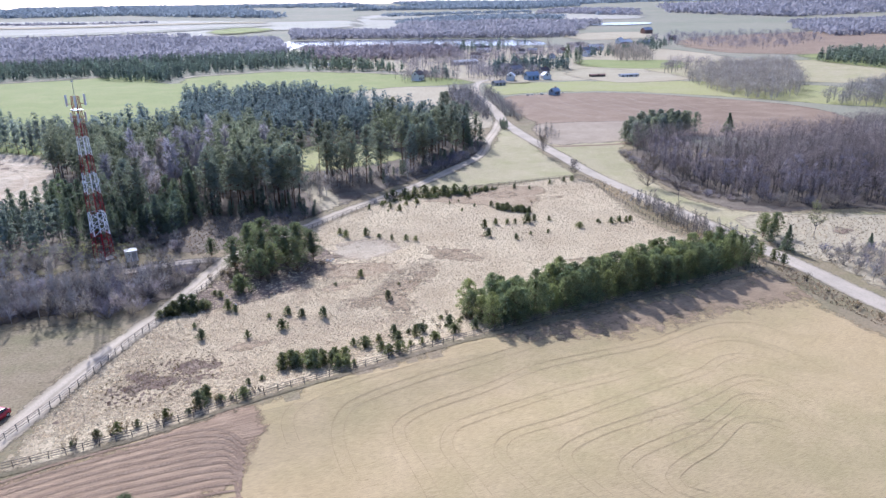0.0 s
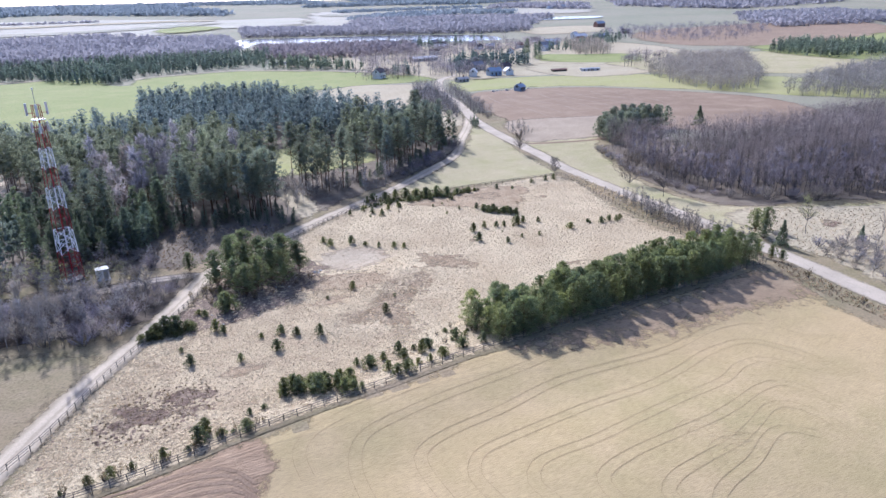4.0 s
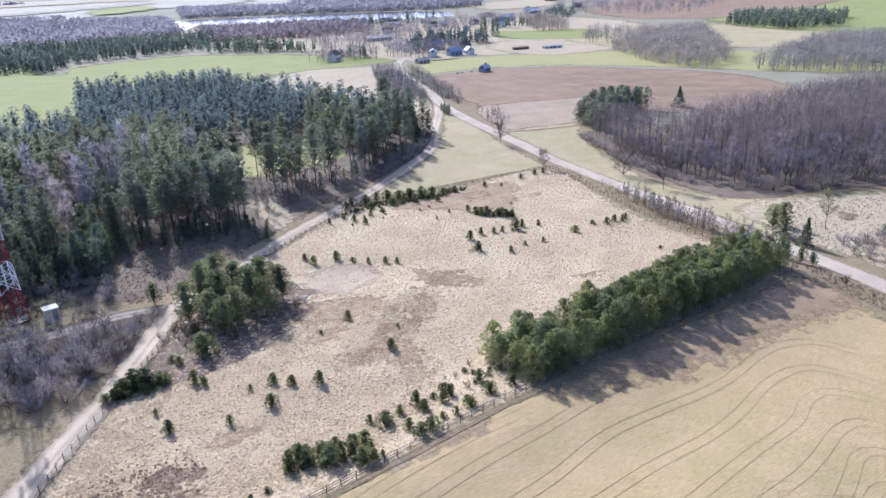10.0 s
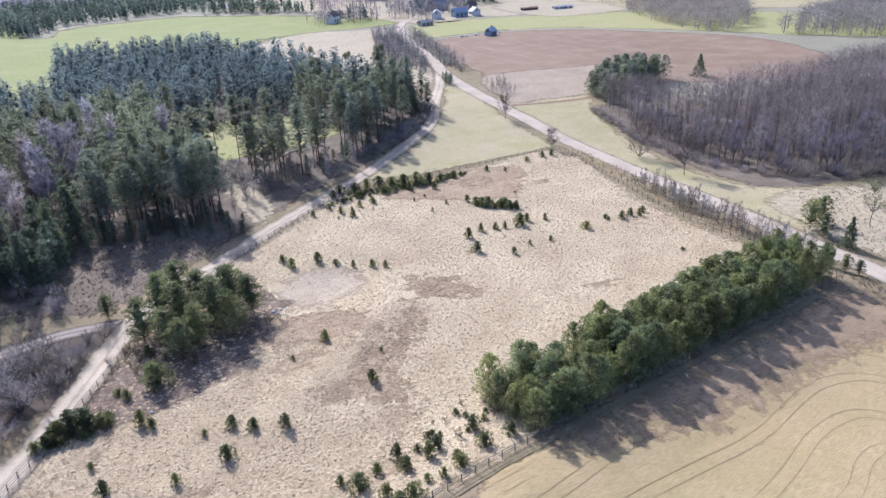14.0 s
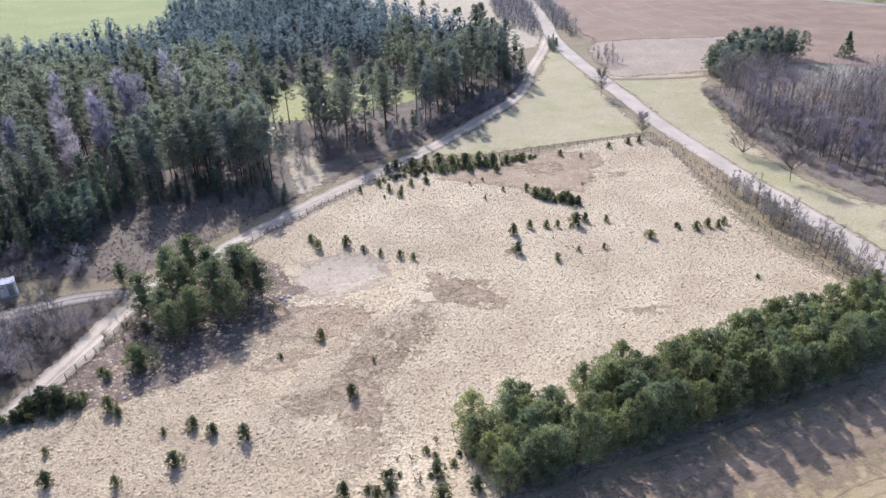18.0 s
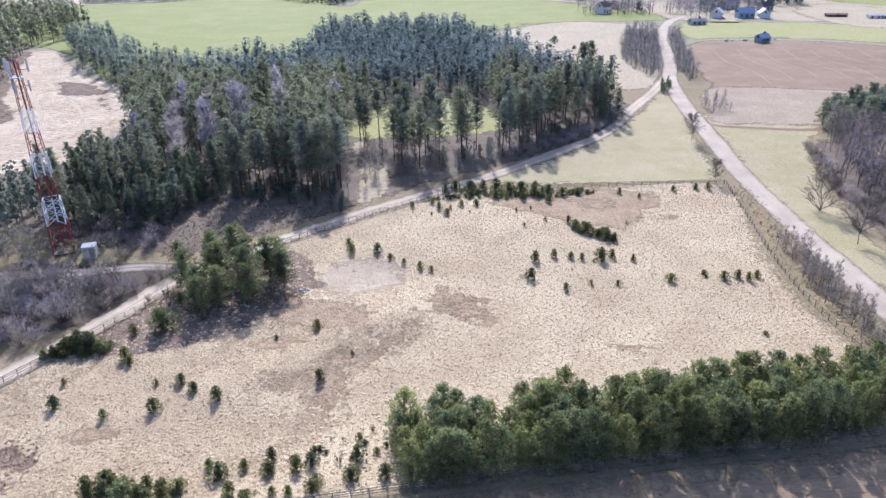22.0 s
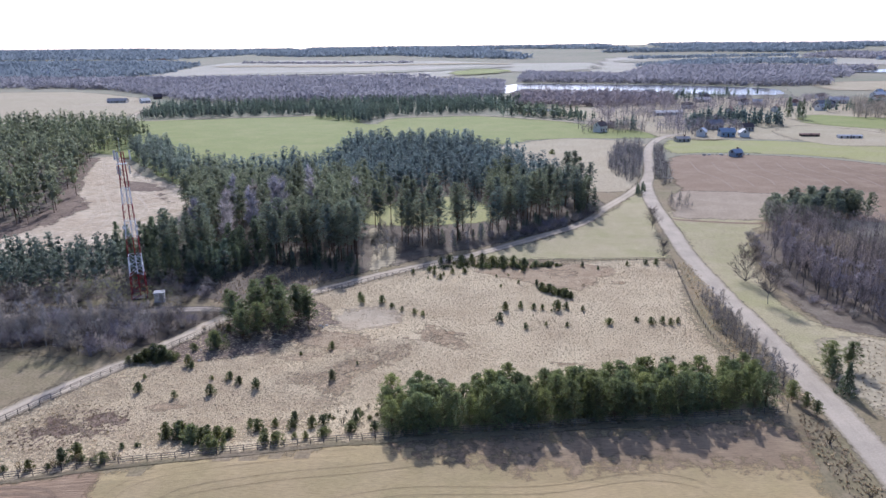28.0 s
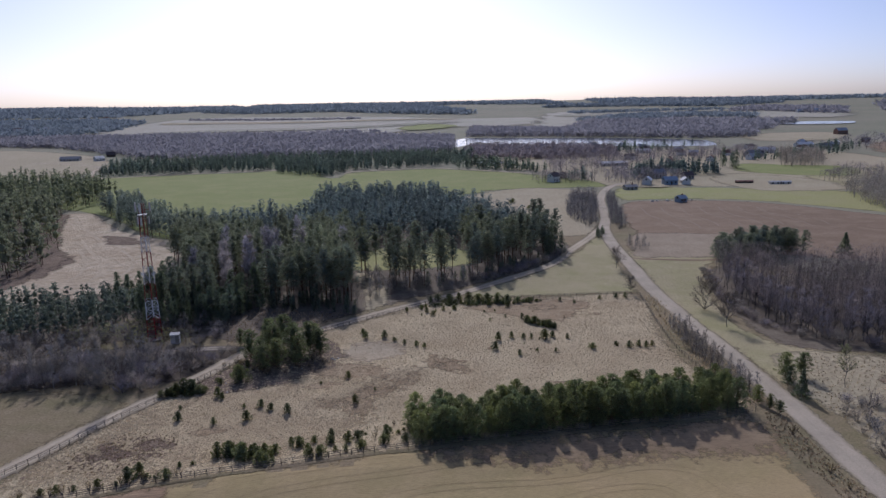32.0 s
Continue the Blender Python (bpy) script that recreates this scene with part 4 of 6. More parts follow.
    return tubes(seg, 3), (v, np.arange(len(v)).reshape(-1, 3))


def shrub(seed, height=2.5, width=1.6, stems=26, twigs=7, wide=0.022):
    """A leafless bush of many thin stems."""
    rng = np.random.default_rng(seed)
    seg, fine = [], []
    for i in range(stems):
        ang, q = rng.random() * 6.283, rng.random() ** 0.6
        base = np.array([math.cos(ang), math.sin(ang), 0]) * 0.2 * width * q
        tip = np.array([math.cos(ang) * width * q, math.sin(ang) * width * q, height * rng.uniform(0.55, 1.0) * (1.1 - 0.35 * q)])
        seg.append((*base, 0.032, *tip, 0.008))
        for _ in range(twigs):
            fine.append((base + (tip - base) * rng.uniform(0.3, 1.0) + np.array([0, 0, 0.1 * height]), tip - base))
    o = np.array([x for x, _ in fine])
    d = np.array([y / np.linalg.norm(y) for _, y in fine]) + rng.normal(size=(len(fine), 3)) * 0.6
    d /= np.linalg.norm(d, axis=1)[:, None]
    side = np.cross(d, rng.normal(size=d.shape))
    side /= np.linalg.norm(side, axis=1)[:, None]
    ln = (0.32 * height * rng.uniform(0.5, 1.3, len(fine)))[:, None]
    v = np.stack([o + side * wide, o - side * wide, o + d * ln], 1).reshape(-1, 3)
    return tubes(seg, 3), (v, np.arange(len(v)).reshape(-1, 3))


def with_catkins(tree, leaves):
    """A leafless tree whose twigs carry small pale tufts."""
    wood, twigs = tree
    return wood, joined([twigs, leaves])


def plant_kind(name, arrays, wood, leaf, label, category, group="", crown="crown", trunk="trunk"):
    """Builds the meshes of a plant once. Returns a function that sets one out."""
    (tv, tf), (cv, cf) = arrays
    me_t, me_c = mesh_np(trunk, tv, tf, wood, flat=False), mesh_np(crown, cv, cf, leaf)

    def put(x, y, scale=1.0, turn=None, wider=1.0, own="", sink=0.05):
        if turn is None:
            turn = random.random() * 360
        m = pose(x, y, land(x, y) - sink, random.uniform(-2, 2), random.uniform(-2, 2), turn) @ Matrix.Diagonal((scale * wider, scale * wider, scale, 1))
        ob = thing(name, m, own or label, category, group)
        part(trunk, me_t, ob)
        part(crown, me_c, ob)
        return ob
    return put


def scatter(kinds, places, rng, low=0.8, high=1.15):
    """Joins many plants into one pair of arrays for wood and one for leaves."""
    tv, tf, cv, cf, nt_, nc = [], [], [], [], 0, 0
    for x, y in places:
        (a, af), (b, bf) = kinds[rng.integers(len(kinds))]
        s, ang = rng.uniform(low, high), rng.random() * 6.283
        c, q = math.cos(ang) * s, math.sin(ang) * s
        rot_ = np.array([[c, -q, 0], [q, c, 0], [0, 0, s]])
        o = np.array([x, y, land(x, y) - 0.1])
        tv.append(a @ rot_.T + o)
        tf.append(af + nt_)
        nt_ += len(a)
        cv.append(b @ rot_.T + o)
        cf.append(bf + nc)
        nc += len(b)
    return (np.concatenate(tv), np.concatenate(tf)), (np.concatenate(cv), np.concatenate(cf))


def wood_mass(name, kinds, places, bark, leaf, label, rng, low=0.8, high=1.15):
    """Trees past counting: one object for the stand, with its trunks as a part."""
    (tv, tf), (cv, cf) = scatter(kinds, places, rng, low, high)
    ob = tagged(new(name, mesh_np(name, cv, cf, leaf)), label, "trees", kind="stuff")
    part("trunks", mesh_np("trunks", tv, tf, bark), ob)
    return ob


def inside(x, y, poly):
    hit_ = False
    for i in range(len(poly)):
        (xa, ya), (xb, yb) = poly[i - 1], poly[i]
        if (ya > y) != (yb > y) and x < (xb - xa) * (y - ya) / (yb - ya) + xa:
            hit_ = not hit_
    return hit_


def strewn(poly, gap, rng, jitter=0.42):
    """Uneven places inside an outline, about a gap apart."""
    xs, ys = [p[0] for p in poly], [p[1] for p in poly]
    res, row = [], 0
    y = min(ys)
    while y < max(ys):
        x = min(xs) + (gap / 2 if row % 2 else 0)
        while x < max(xs):
            px_, py_ = x + rng.uniform(-jitter, jitter) * gap, y + rng.uniform(-jitter, jitter) * gap
            if inside(px_, py_, poly):
                res.append((px_, py_))
            x += gap
        y += gap * 0.87
        row += 1
    return res


rng = np.random.default_rng(7)

# the planted row of pines along the crop field
ROW = [plant_kind("pine_tree", young_pine(20 + k, 6.7, 2.5, 190, 26, 0.145, 0.03, 0.42), M_pinebark, M_pine, "bushy green pine in the planted row behind the fence", "tree", "planted pine row") for k in range(5)]
FENCE_S = [(-86, 88.2), (-63.2, 90.3), (-33.6, 95.0), (-10.3, 98.7), (13, 100.9), (32, 102.8), (58.5, 105.2)]


def fence_y(x):
    for (xa, ya), (xb, yb) in zip(FENCE_S, FENCE_S[1:]):
        if x <= xb:
            return ya + (yb - ya) * (x - xa) / (xb - xa)
    return 105.2


for line, back in ((1.9, 0), (5.2, 1), (8.4, 2), (11.2, 3)):
    x = -9.0 + (0.4 if back % 2 else 0) - 0.2 * back
    while x < 56.5 - 0.3 * back:
        gap = back > 1 and 2.0 < x < 4.2
        if not (gap or back == 3 and random.random() < 0.25):
            ROW[random.randrange(5)](x + random.uniform(-0.6, 0.6), fence_y(x) + line + random.uniform(-0.6, 0.6), random.uniform(0.78, 1.12) * (0.88 if 1.0 < x < 5.0 else 1.0), wider=random.uniform(0.9, 1.15))
        x += 2.1 + random.uniform(-0.35, 0.45)

# the pine forest behind the lane
FOREST = [(-78, 186), (-60, 188), (-55, 197), (-42, 196), (-25, 195), (-23, 206), (-27, 232), (-15, 240), (-13, 212), (0, 213), (16, 223), (36, 238), (58, 258), (63, 284), (47, 312), (37, 358),
          (11, 425), (-52, 428), (-56, 350), (-80, 342), (-104, 290), (-100, 264), (-88, 236), (-82, 214)]
TALL = [pine(40 + k, 18.5, 3.5, 0.3 + 0.06 * (k % 3), 84, 60, 0.17, 0.05, 0.5, True) for k in range(6)]
TALL_PUT = [plant_kind("forest_pine", a, M_pinebark, M_forest, "tall forest pine with a bare reddish trunk", "tree", "pine forest") for a in TALL]
FULL = [pine(60 + k, 14.0, 3.3, 0.06, 80, 50, 0.18, 0.75, 0.5, True) for k in range(4)]
FULL_PUT = [plant_kind("forest_spruce", a, M_bark, M_spruce, "dark dense conifer at the edge of the forest", "tree", "pine forest") for a in FULL]
BULK = [pine(80 + k, 17.5, 3.5, 0.34, 52, 30, 0.24, 0.1, 0.5) for k in range(6)]
BACKWOOD = [pine(88 + k, 14.8, 3.6, 0.15, 42, 19, 0.28, 0.3, 0.55) for k in range(6)]
DISTANT = [pine(103 + k, 17.0, 4.2, 0.15, 16, 10, 0.55, 0.5, 0.7) for k in range(5)]
CLEAR = [(-30, 244), (-10, 238), (20, 244), (26, 262), (8, 292), (-14, 288), (-30, 270)]
TALLBIRCH = [(-66, 205, 1.0), (-60, 214, 1.1), (-52, 222, 1.1), (-70, 222, 1.05), (-58, 236, 1.1), (-78, 212, 0.95), (-44, 230, 1.05), (-63, 226, 1.1), (-48, 246, 1.1), (-72, 236, 1.05), (-68, 214, 1.0), (-30, 240, 1.0), (-56, 228, 1.1), (-61.5, 217, 1.0), (-53.5, 224.5, 1.0)]
near_places, far_places = [], []
for x, y in strewn(FOREST, 5.5, rng):
    if inside(x, y, CLEAR) or y > 284 and abs((y - 284) * 0.25 + x - 2) < 2.5 and y < 330:
        continue
    front = y < 212 and x < -23 or y < 240 + max(0, x) * 0.7 and x >= -23 or x > 50 and y < 300
    if not front and any(abs(x - a) < 2.4 and -7 < y - b < 1.6 for a, b, s in TALLBIRCH):
        continue
    (near_places if front else far_places).append((x, y))
for x, y in near_places:
    if any(abs(x - a) < 2.4 and -7 < y - b < 1.6 for a, b, s in TALLBIRCH):
        continue
    thin = -16 < x < 26 and y < 244
    if thin and (random.random() < 0.1 or 8 < x < 14 and random.random() < 0.7 or -1 < x < 2 and random.random() < 0.6):
        continue
    if x < -55 and random.random() < 0.5:
        FULL_PUT[random.randrange(4)](x, y, random.uniform(0.6, 1.0))
    elif x > 48 and random.random() < 0.5:
        FULL_PUT[random.randrange(4)](x, y, random.uniform(0.65, 0.9))
    else:
        TALL_PUT[random.randrange(6)](x, y, random.uniform(0.78, 1.1))
wood_mass("pine_forest", BULK, [q for q in far_places if q[1] < 286 and q[0] < 30], M_pinebark, M_forest, "dense pine forest of tall dark green trees", rng, 0.78, 1.15)
wood_mass("young_pine_forest", BACKWOOD, [q for q in far_places if not (q[1] < 286 and q[0] < 30)], M_pinebark, M_backpine, "dense younger pine forest with rounded crowns, hazed to blue-green", rng, 0.72, 1.12)
# woods beside the sand pit
WEST = [(-153, 240), (-151, 276), (-168, 318), (-196, 388), (-212, 425), (-196, 470), (-232, 530), (-330, 560), (-460, 560), (-480, 330), (-300, 230), (-200, 226)]
wood_mass("west_forest", DISTANT, strewn(WEST, 8.0, rng), M_pinebark, M_forest, "pine wood behind the sand pit", rng, 0.8, 1.15)
NORTHWEST = [(-104, 264), (-103, 290), (-114, 312), (-132, 329), (-152, 352), (-175, 398), (-192, 424), (-168, 432), (-146, 388), (-118, 345), (-84, 330), (-92, 290)]
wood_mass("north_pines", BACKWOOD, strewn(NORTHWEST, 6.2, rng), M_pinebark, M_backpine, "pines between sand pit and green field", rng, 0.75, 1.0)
SOUTHWEST = [(-185, 168), (-118, 167), (-92, 170), (-84, 188), (-98, 197), (-128, 200), (-185, 206)]
YOUNGWOOD = [pine(96 + k, 11.5, 2.7, 0.12 + 0.1 * (k % 2), 20, 20, 0.3, 0.6 - 0.3 * (k % 2)) for k in range(6)]
wood_mass("mast_pines", YOUNGWOOD, strewn(SOUTHWEST, 3.7, rng), M_bark, M_forest, "pines in front of the sand pit", rng, 0.6, 1.05)
for x, y in strewn([(-108, 203), (-90, 198), (-82, 206), (-90, 226), (-97, 224)], 4.2, rng):
    FULL_PUT[random.randrange(4)](x, y, random.uniform(0.5, 0.85))
for x, y in strewn([(-73, 172), (-60, 176), (-60, 190), (-78, 190), (-86, 182), (-82, 172)], 3.6, rng):
    FULL_PUT[random.randrange(4)](x, y, random.uniform(0.5, 0.85))

# the leafless wood beyond the road
WOOD = [(107, 224), (99.5, 200), (95.5, 172), (97.5, 151), (110, 141), (130, 130), (190, 107), (300, 130), (275, 194), (222, 210), (185, 206), (150, 203), (124, 205), (113, 228)]
ALDER = [bare_tree(110 + k, 12.6, 0.22, 17, 5, 8, 0.2, 1.15, 1.1, 0.022) for k in range(6)]
ALDER_PUT = [plant_kind("bare_tree", a, M_bark, M_twig, "slender leafless tree at the edge of the wood", "tree", "bare wood") for a in ALDER]
THIN = [thin_tree(130 + k) for k in range(6)]
edge_places, deep_places = [], []
for x, y in strewn(WOOD, 3.3, rng):
    (edge_places if x < 108 and y < 230 or y < 150 - (x - 100) * 0.28 + 8 and x < 160 else deep_places).append((x, y))
for x, y in edge_places[:170]:
    ALDER_PUT[random.randrange(6)](x, y, random.uniform(0.6, 1.08))
wood_mass("bare_wood", THIN, [(x + rng.normal() * 0.9, y + rng.normal() * 0.9) for x, y in deep_places[::2]] + deep_places + edge_places[170:], M_bark, M_woodtwig, "leafless greyish purple wood of slender trees", rng, 0.8, 1.12)

# far woods: conifers and leafless belts, out to the horizon
def far_bare(seed, height=11.0, twigs=44, wide=0.12, loose=1.8):
    """A leafless tree far off: a stem and a haze of thin boughs."""
    r = np.random.default_rng(seed)
    base = np.stack([r.normal(size=twigs) * loose, r.normal(size=twigs) * loose, r.uniform(0.25, 0.75, twigs) * height], 1)
    d = np.stack([r.normal(size=twigs) * 0.9, r.normal(size=twigs) * 0.9, r.uniform(0.3, 1.1, twigs)], 1)
    side = np.cross(d, r.normal(size=d.shape))
    side *= wide / np.linalg.norm(side, axis=1)[:, None]
    v = np.stack([base + side, base - side, base + d * r.uniform(1.2, 2.8, twigs)[:, None]], 1).reshape(-1, 3)
    return tubes([(0, 0, 0, 0.2, 0, 0, height * 0.9, 0.05)], 3), (v, np.arange(len(v)).reshape(-1, 3))


FARPINE = [pine(150 + k, 10.5, 3.6, 0.02, 10, 9, 0.62, 0.7, 0.7) for k in range(4)]
FARBARE = [far_bare(160 + k, 10.5, 46, 0.1, 1.9) for k in range(4)]
YARDS = [(189, 495), (203, 518), (196, 483), (206, 476), (222, 509), (116, 512), (128, 535), (202, 628), (284, 770), (250, 474), (271, 463), (179, 481), (154, 452), (310, 654), (356, 714), (354, 658), (382, 694), (323, 722), (310, 725), (296, 795)]
for name, kinds, poly, gap, bark, leaf, label in (
        ("conifer_belt", FARPINE, [(-279, 640), (-215, 651), (-161, 663), (-112, 670), (-81, 668), (-50, 640), (-12, 652), (60, 674), (95, 800), (16, 800), (-79, 790), (-130, 790), (-210, 770), (-300, 760)], 6.6, M_bark, M_hazedwood, "belt of dark conifers behind the green field"),
        ("conifer_belt", FARPINE, [(-120, 650), (-90, 610), (-62, 590), (-48, 640), (-70, 690), (-110, 690)], 6.0, M_bark, M_hazedwood, "dark conifers at the corner of the green field"),
        ("conifer_grove", FARPINE, [(500, 500), (490, 425), (545, 412), (640, 470), (600, 560)], 6.2, M_bark, M_hazedwood, "round dark pine grove on a rise"),
        ("village_trees", FARPINE, [(52, 640), (93, 605), (122, 578), (130, 590), (112, 640), (75, 690)], 6.0, M_bark, M_hazedwood, "dark hedge of conifers by the village"),
        ("village_trees", FARPINE, [(178, 505), (190, 548), (230, 600), (252, 596), (268, 536), (240, 526), (212, 532)], 5.8, M_bark, M_hazedwood, "dark conifers among the houses"),
        ("village_trees", FARPINE, [(128, 545), (116, 525), (140, 505), (150, 520), (146, 548)], 7.5, M_bark, M_hazedwood, "dark conifers round the tall house"),
        ("village_trees", FARPINE, [(300, 630), (420, 690), (520, 790), (560, 780), (470, 690), (380, 640)], 11.0, M_bark, M_hazedwood, "dark conifers in the upper village"),
        ("village_trees", FARPINE, [(250, 740), (300, 760), (350, 830), (300, 860), (240, 800)], 13.0, M_bark, M_hazedwood, "dark conifers by the lake houses"),
        ("birch_belt", FARBARE, [(292, 425), (258, 350), (262, 314), (290, 318), (350, 370), (450, 480), (400, 500)], 4.4, M_birch, M_twig_grey, "pale leafless birch belt"),
        ("birch_belt", FARBARE, [(275, 292), (290, 268), (320, 232), (470, 330), (440, 360)], 4.8, M_birch, M_twig_grey, "pale leafless birch belt beyond the wood"),
        ("village_trees", FARBARE, [(130, 560), (190, 575), (240, 625), (300, 640), (430, 720), (420, 780), (330, 780), (230, 740), (140, 660)], 9.0, M_bark, M_twig, "leafless trees among the houses"),
        ("village_trees", FARBARE, [(340, 580), (376, 573), (461, 706), (426, 730)], 5.5, M_bark, M_twig_grey, "pale leafless trees behind the pasture"),
        ("village_trees", FARBARE, [(150, 505), (175, 470), (215, 500), (225, 530), (180, 560)], 6.5, M_bark, M_twig, "leafless trees between the first houses"),
        ("village_trees", FARBARE, [(98, 500), (150, 494), (152, 530), (104, 536)], 6.0, M_bark, M_twig, "leafless bushes round the tall house"),
        ("shore_trees", FARPINE, [(230, 880), (300, 862), (400, 838), (410, 850), (305, 880)], 17.0, M_bark, M_hazedwood, "dark spruces along the lake shore"),
        ("orchard_trees", FARBARE, [(305, 469), (350, 518), (374, 535), (390, 500), (330, 450)], 8.0, M_bark, M_twig, "reddish leafless bushes on the pasture"),
        ("shore_trees", FARBARE, [(90, 930), (160, 905), (300, 870), (400, 840), (425, 850), (305, 885), (200, 915), (110, 950)], 8.5, M_bark, M_twig_grey, "leafless trees along the lake shore"),
        ("village_trees", FARBARE, [(560, 620), (760, 720), (900, 900), (700, 960), (520, 820)], 15.0, M_bark, M_twig, "leafless trees at the village end")):
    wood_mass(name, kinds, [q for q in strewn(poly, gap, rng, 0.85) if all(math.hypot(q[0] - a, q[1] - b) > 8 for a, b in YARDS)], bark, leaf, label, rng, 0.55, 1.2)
for x, y, s in ((297, 578, 1.0), (291, 590, 1.1), (299, 588, 0.9), (266, 556, 0.8)):
    FULL_PUT[random.randrange(4)](x, y, s * 1.2, own="tall dark spruce standing in the village")

# woods too far off to tell trees apart, haze painted into their blue and grey
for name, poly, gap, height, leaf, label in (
        ("bare_belt", [(-678, 1168), (-632, 1184), (-523, 1125), (-300, 850), (-220, 820), (60, 830), (75, 900), (100, 1180), (-79, 1270), (-261, 1340), (-505, 1420), (-664, 1480), (-700, 1330)], 9.5, 9.5, M_greyhaze_wood, "wide leafless wood far behind the fields"),
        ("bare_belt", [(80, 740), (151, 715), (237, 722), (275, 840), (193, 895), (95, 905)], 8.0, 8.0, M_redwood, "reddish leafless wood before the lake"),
        ("bare_belt", [(130, 1200), (249, 1165), (367, 1088), (471, 1020), (559, 1025), (632, 1164), (574, 1263), (444, 1313), (320, 1460), (184, 1540)], 9.5, 10.0, M_greyhaze_wood, "leafless wood behind the lake"),
        ("horizon_woods", [(355, 1390), (454, 1200), (560, 1150), (706, 1253), (760, 1320), (780, 1430), (960, 1560), (896, 1642), (773, 1780), (497, 1740)], 14.0, 11.0, M_greyhaze_wood, "leafless woods beyond the lake"),
        ("horizon_woods", [(470, 1780), (636, 1755), (883, 1985), (990, 1816), (1072, 1968), (950, 2137), (777, 2144)], 17.0, 12.0, M_bluehaze_wood, "woods on the far plain"),
        ("horizon_woods", [(1118, 2226), (1289, 1880), (1505, 2200), (1405, 2585)], 18.0, 12.0, M_greyhaze_wood, "woods on the far plain"),
        ("horizon_woods", [(670, 3050), (1022, 2950), (1300, 2760), (1744, 2950), (1654, 3400), (869, 3300)], 26.0, 14.0, M_bluehaze_wood, "dark woods far off"),
        ("horizon_woods", [(-806, 3120), (-598, 2960), (-227, 3050), (17, 2640), (290, 2430), (320, 2690), (206, 3500), (-267, 3500), (-680, 3600)], 26.0, 14.0, M_bluehaze_wood, "dark woods on the low ridge"),
        ("horizon_woods", [(-900, 1500), (-700, 1530), (-680, 1800), (-760, 2250), (-1000, 2500), (-1700, 2400), (-2000, 1800), (-1300, 1400)], 22.0, 11.0, M_bluehaze_wood, "woods of the western plain"),
        ("horizon_woods", [(-1200, 1250), (-700, 1200), (-690, 1460), (-900, 1480), (-1300, 1350)], 13.0, 10.0, M_greyhaze_wood, "leafless woods of the western plain"),
        ("horizon_woods", [(-2600, 2700), (-1000, 2750), (-900, 3200), (-700, 3700), (-900, 4300), (-2600, 3900)], 40.0, 8.0, M_bluehaze_wood, "woods on the horizon"),
        ("horizon_woods", [(-700, 3750), (300, 3700), (900, 3500), (1000, 4500), (0, 4750), (-800, 4600)], 40.0, 8.0, M_bluehaze_wood, "woods on the horizon"),
        ("horizon_woods", [(1100, 3600), (1800, 3300), (2900, 3000), (3300, 3300), (2400, 4000), (1300, 4500)], 40.0, 8.0, M_bluehaze_wood, "woods on the horizon"),
        ("horizon_woods", [(1500, 1500), (1900, 1500), (2600, 2000), (2600, 2700), (1900, 2600), (1500, 2000)], 28.0, 12.0, M_greyhaze_wood, "leafless woods of the eastern plain"),
        ("horizon_woods", [(860, 800), (1100, 780), (1300, 900), (1500, 1200), (1250, 1260), (1000, 1000)], 14.0, 10.0, M_greyhaze_wood, "leafless woods behind the village"),
        ("horizon_woods", [(-500, 1420), (-300, 1390), (-60, 1370), (0, 1440), (-240, 1440), (-500, 1480)], 16.0, 8.0, M_greyhaze_wood, "leafless belt before the pale fields"),
        ("horizon_woods", [(640, 2400), (1200, 2420), (1220, 2480), (640, 2500)], 18.0, 9.0, M_bluehaze_wood, "thin belt across the far fields"),
        ("horizon_woods", [(-640, 2330), (-100, 2260), (-90, 2290), (-640, 2370)], 16.0, 7.0, M_greyhaze_wood, "thin belt across the pale fields")):
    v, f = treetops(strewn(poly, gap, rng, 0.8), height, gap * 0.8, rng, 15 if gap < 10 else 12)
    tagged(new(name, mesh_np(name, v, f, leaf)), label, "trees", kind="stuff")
    if leaf is not M_bluehaze_wood and gap < 10:
        spots = strewn(poly, gap * 1.5, rng, 0.5)
        wood_mass("bare_treetops", FARBARE[:2], spots, M_bark, M_twig, "bare treetops standing over the leafless wood", rng, 0.8, 1.15)


# ---------------------------------------------------------------- tracks in the fields
def twin(name, pts, material, label, gap=1.7, width=0.085, lift=0.05):
    """Two wheel ruts side by side."""
    p = curve_points(pts, 1.2)
    d = np.gradient(p, axis=0)
    d /= np.maximum(np.linalg.norm(d, axis=1), 1e-6)[:, None]
    side = np.stack([d[:, 1], -d[:, 0]], 1) * gap / 2
    ob = structure(name, ribbon("rut", p + side, width, material, lift=lift, step=1.2, wobble=0.5, across=1, raw=True), label, "tyre track")
    part("rut", ribbon("rut", p - side, width, material, lift=lift, step=1.2, wobble=0.5, across=1, raw=True), ob)


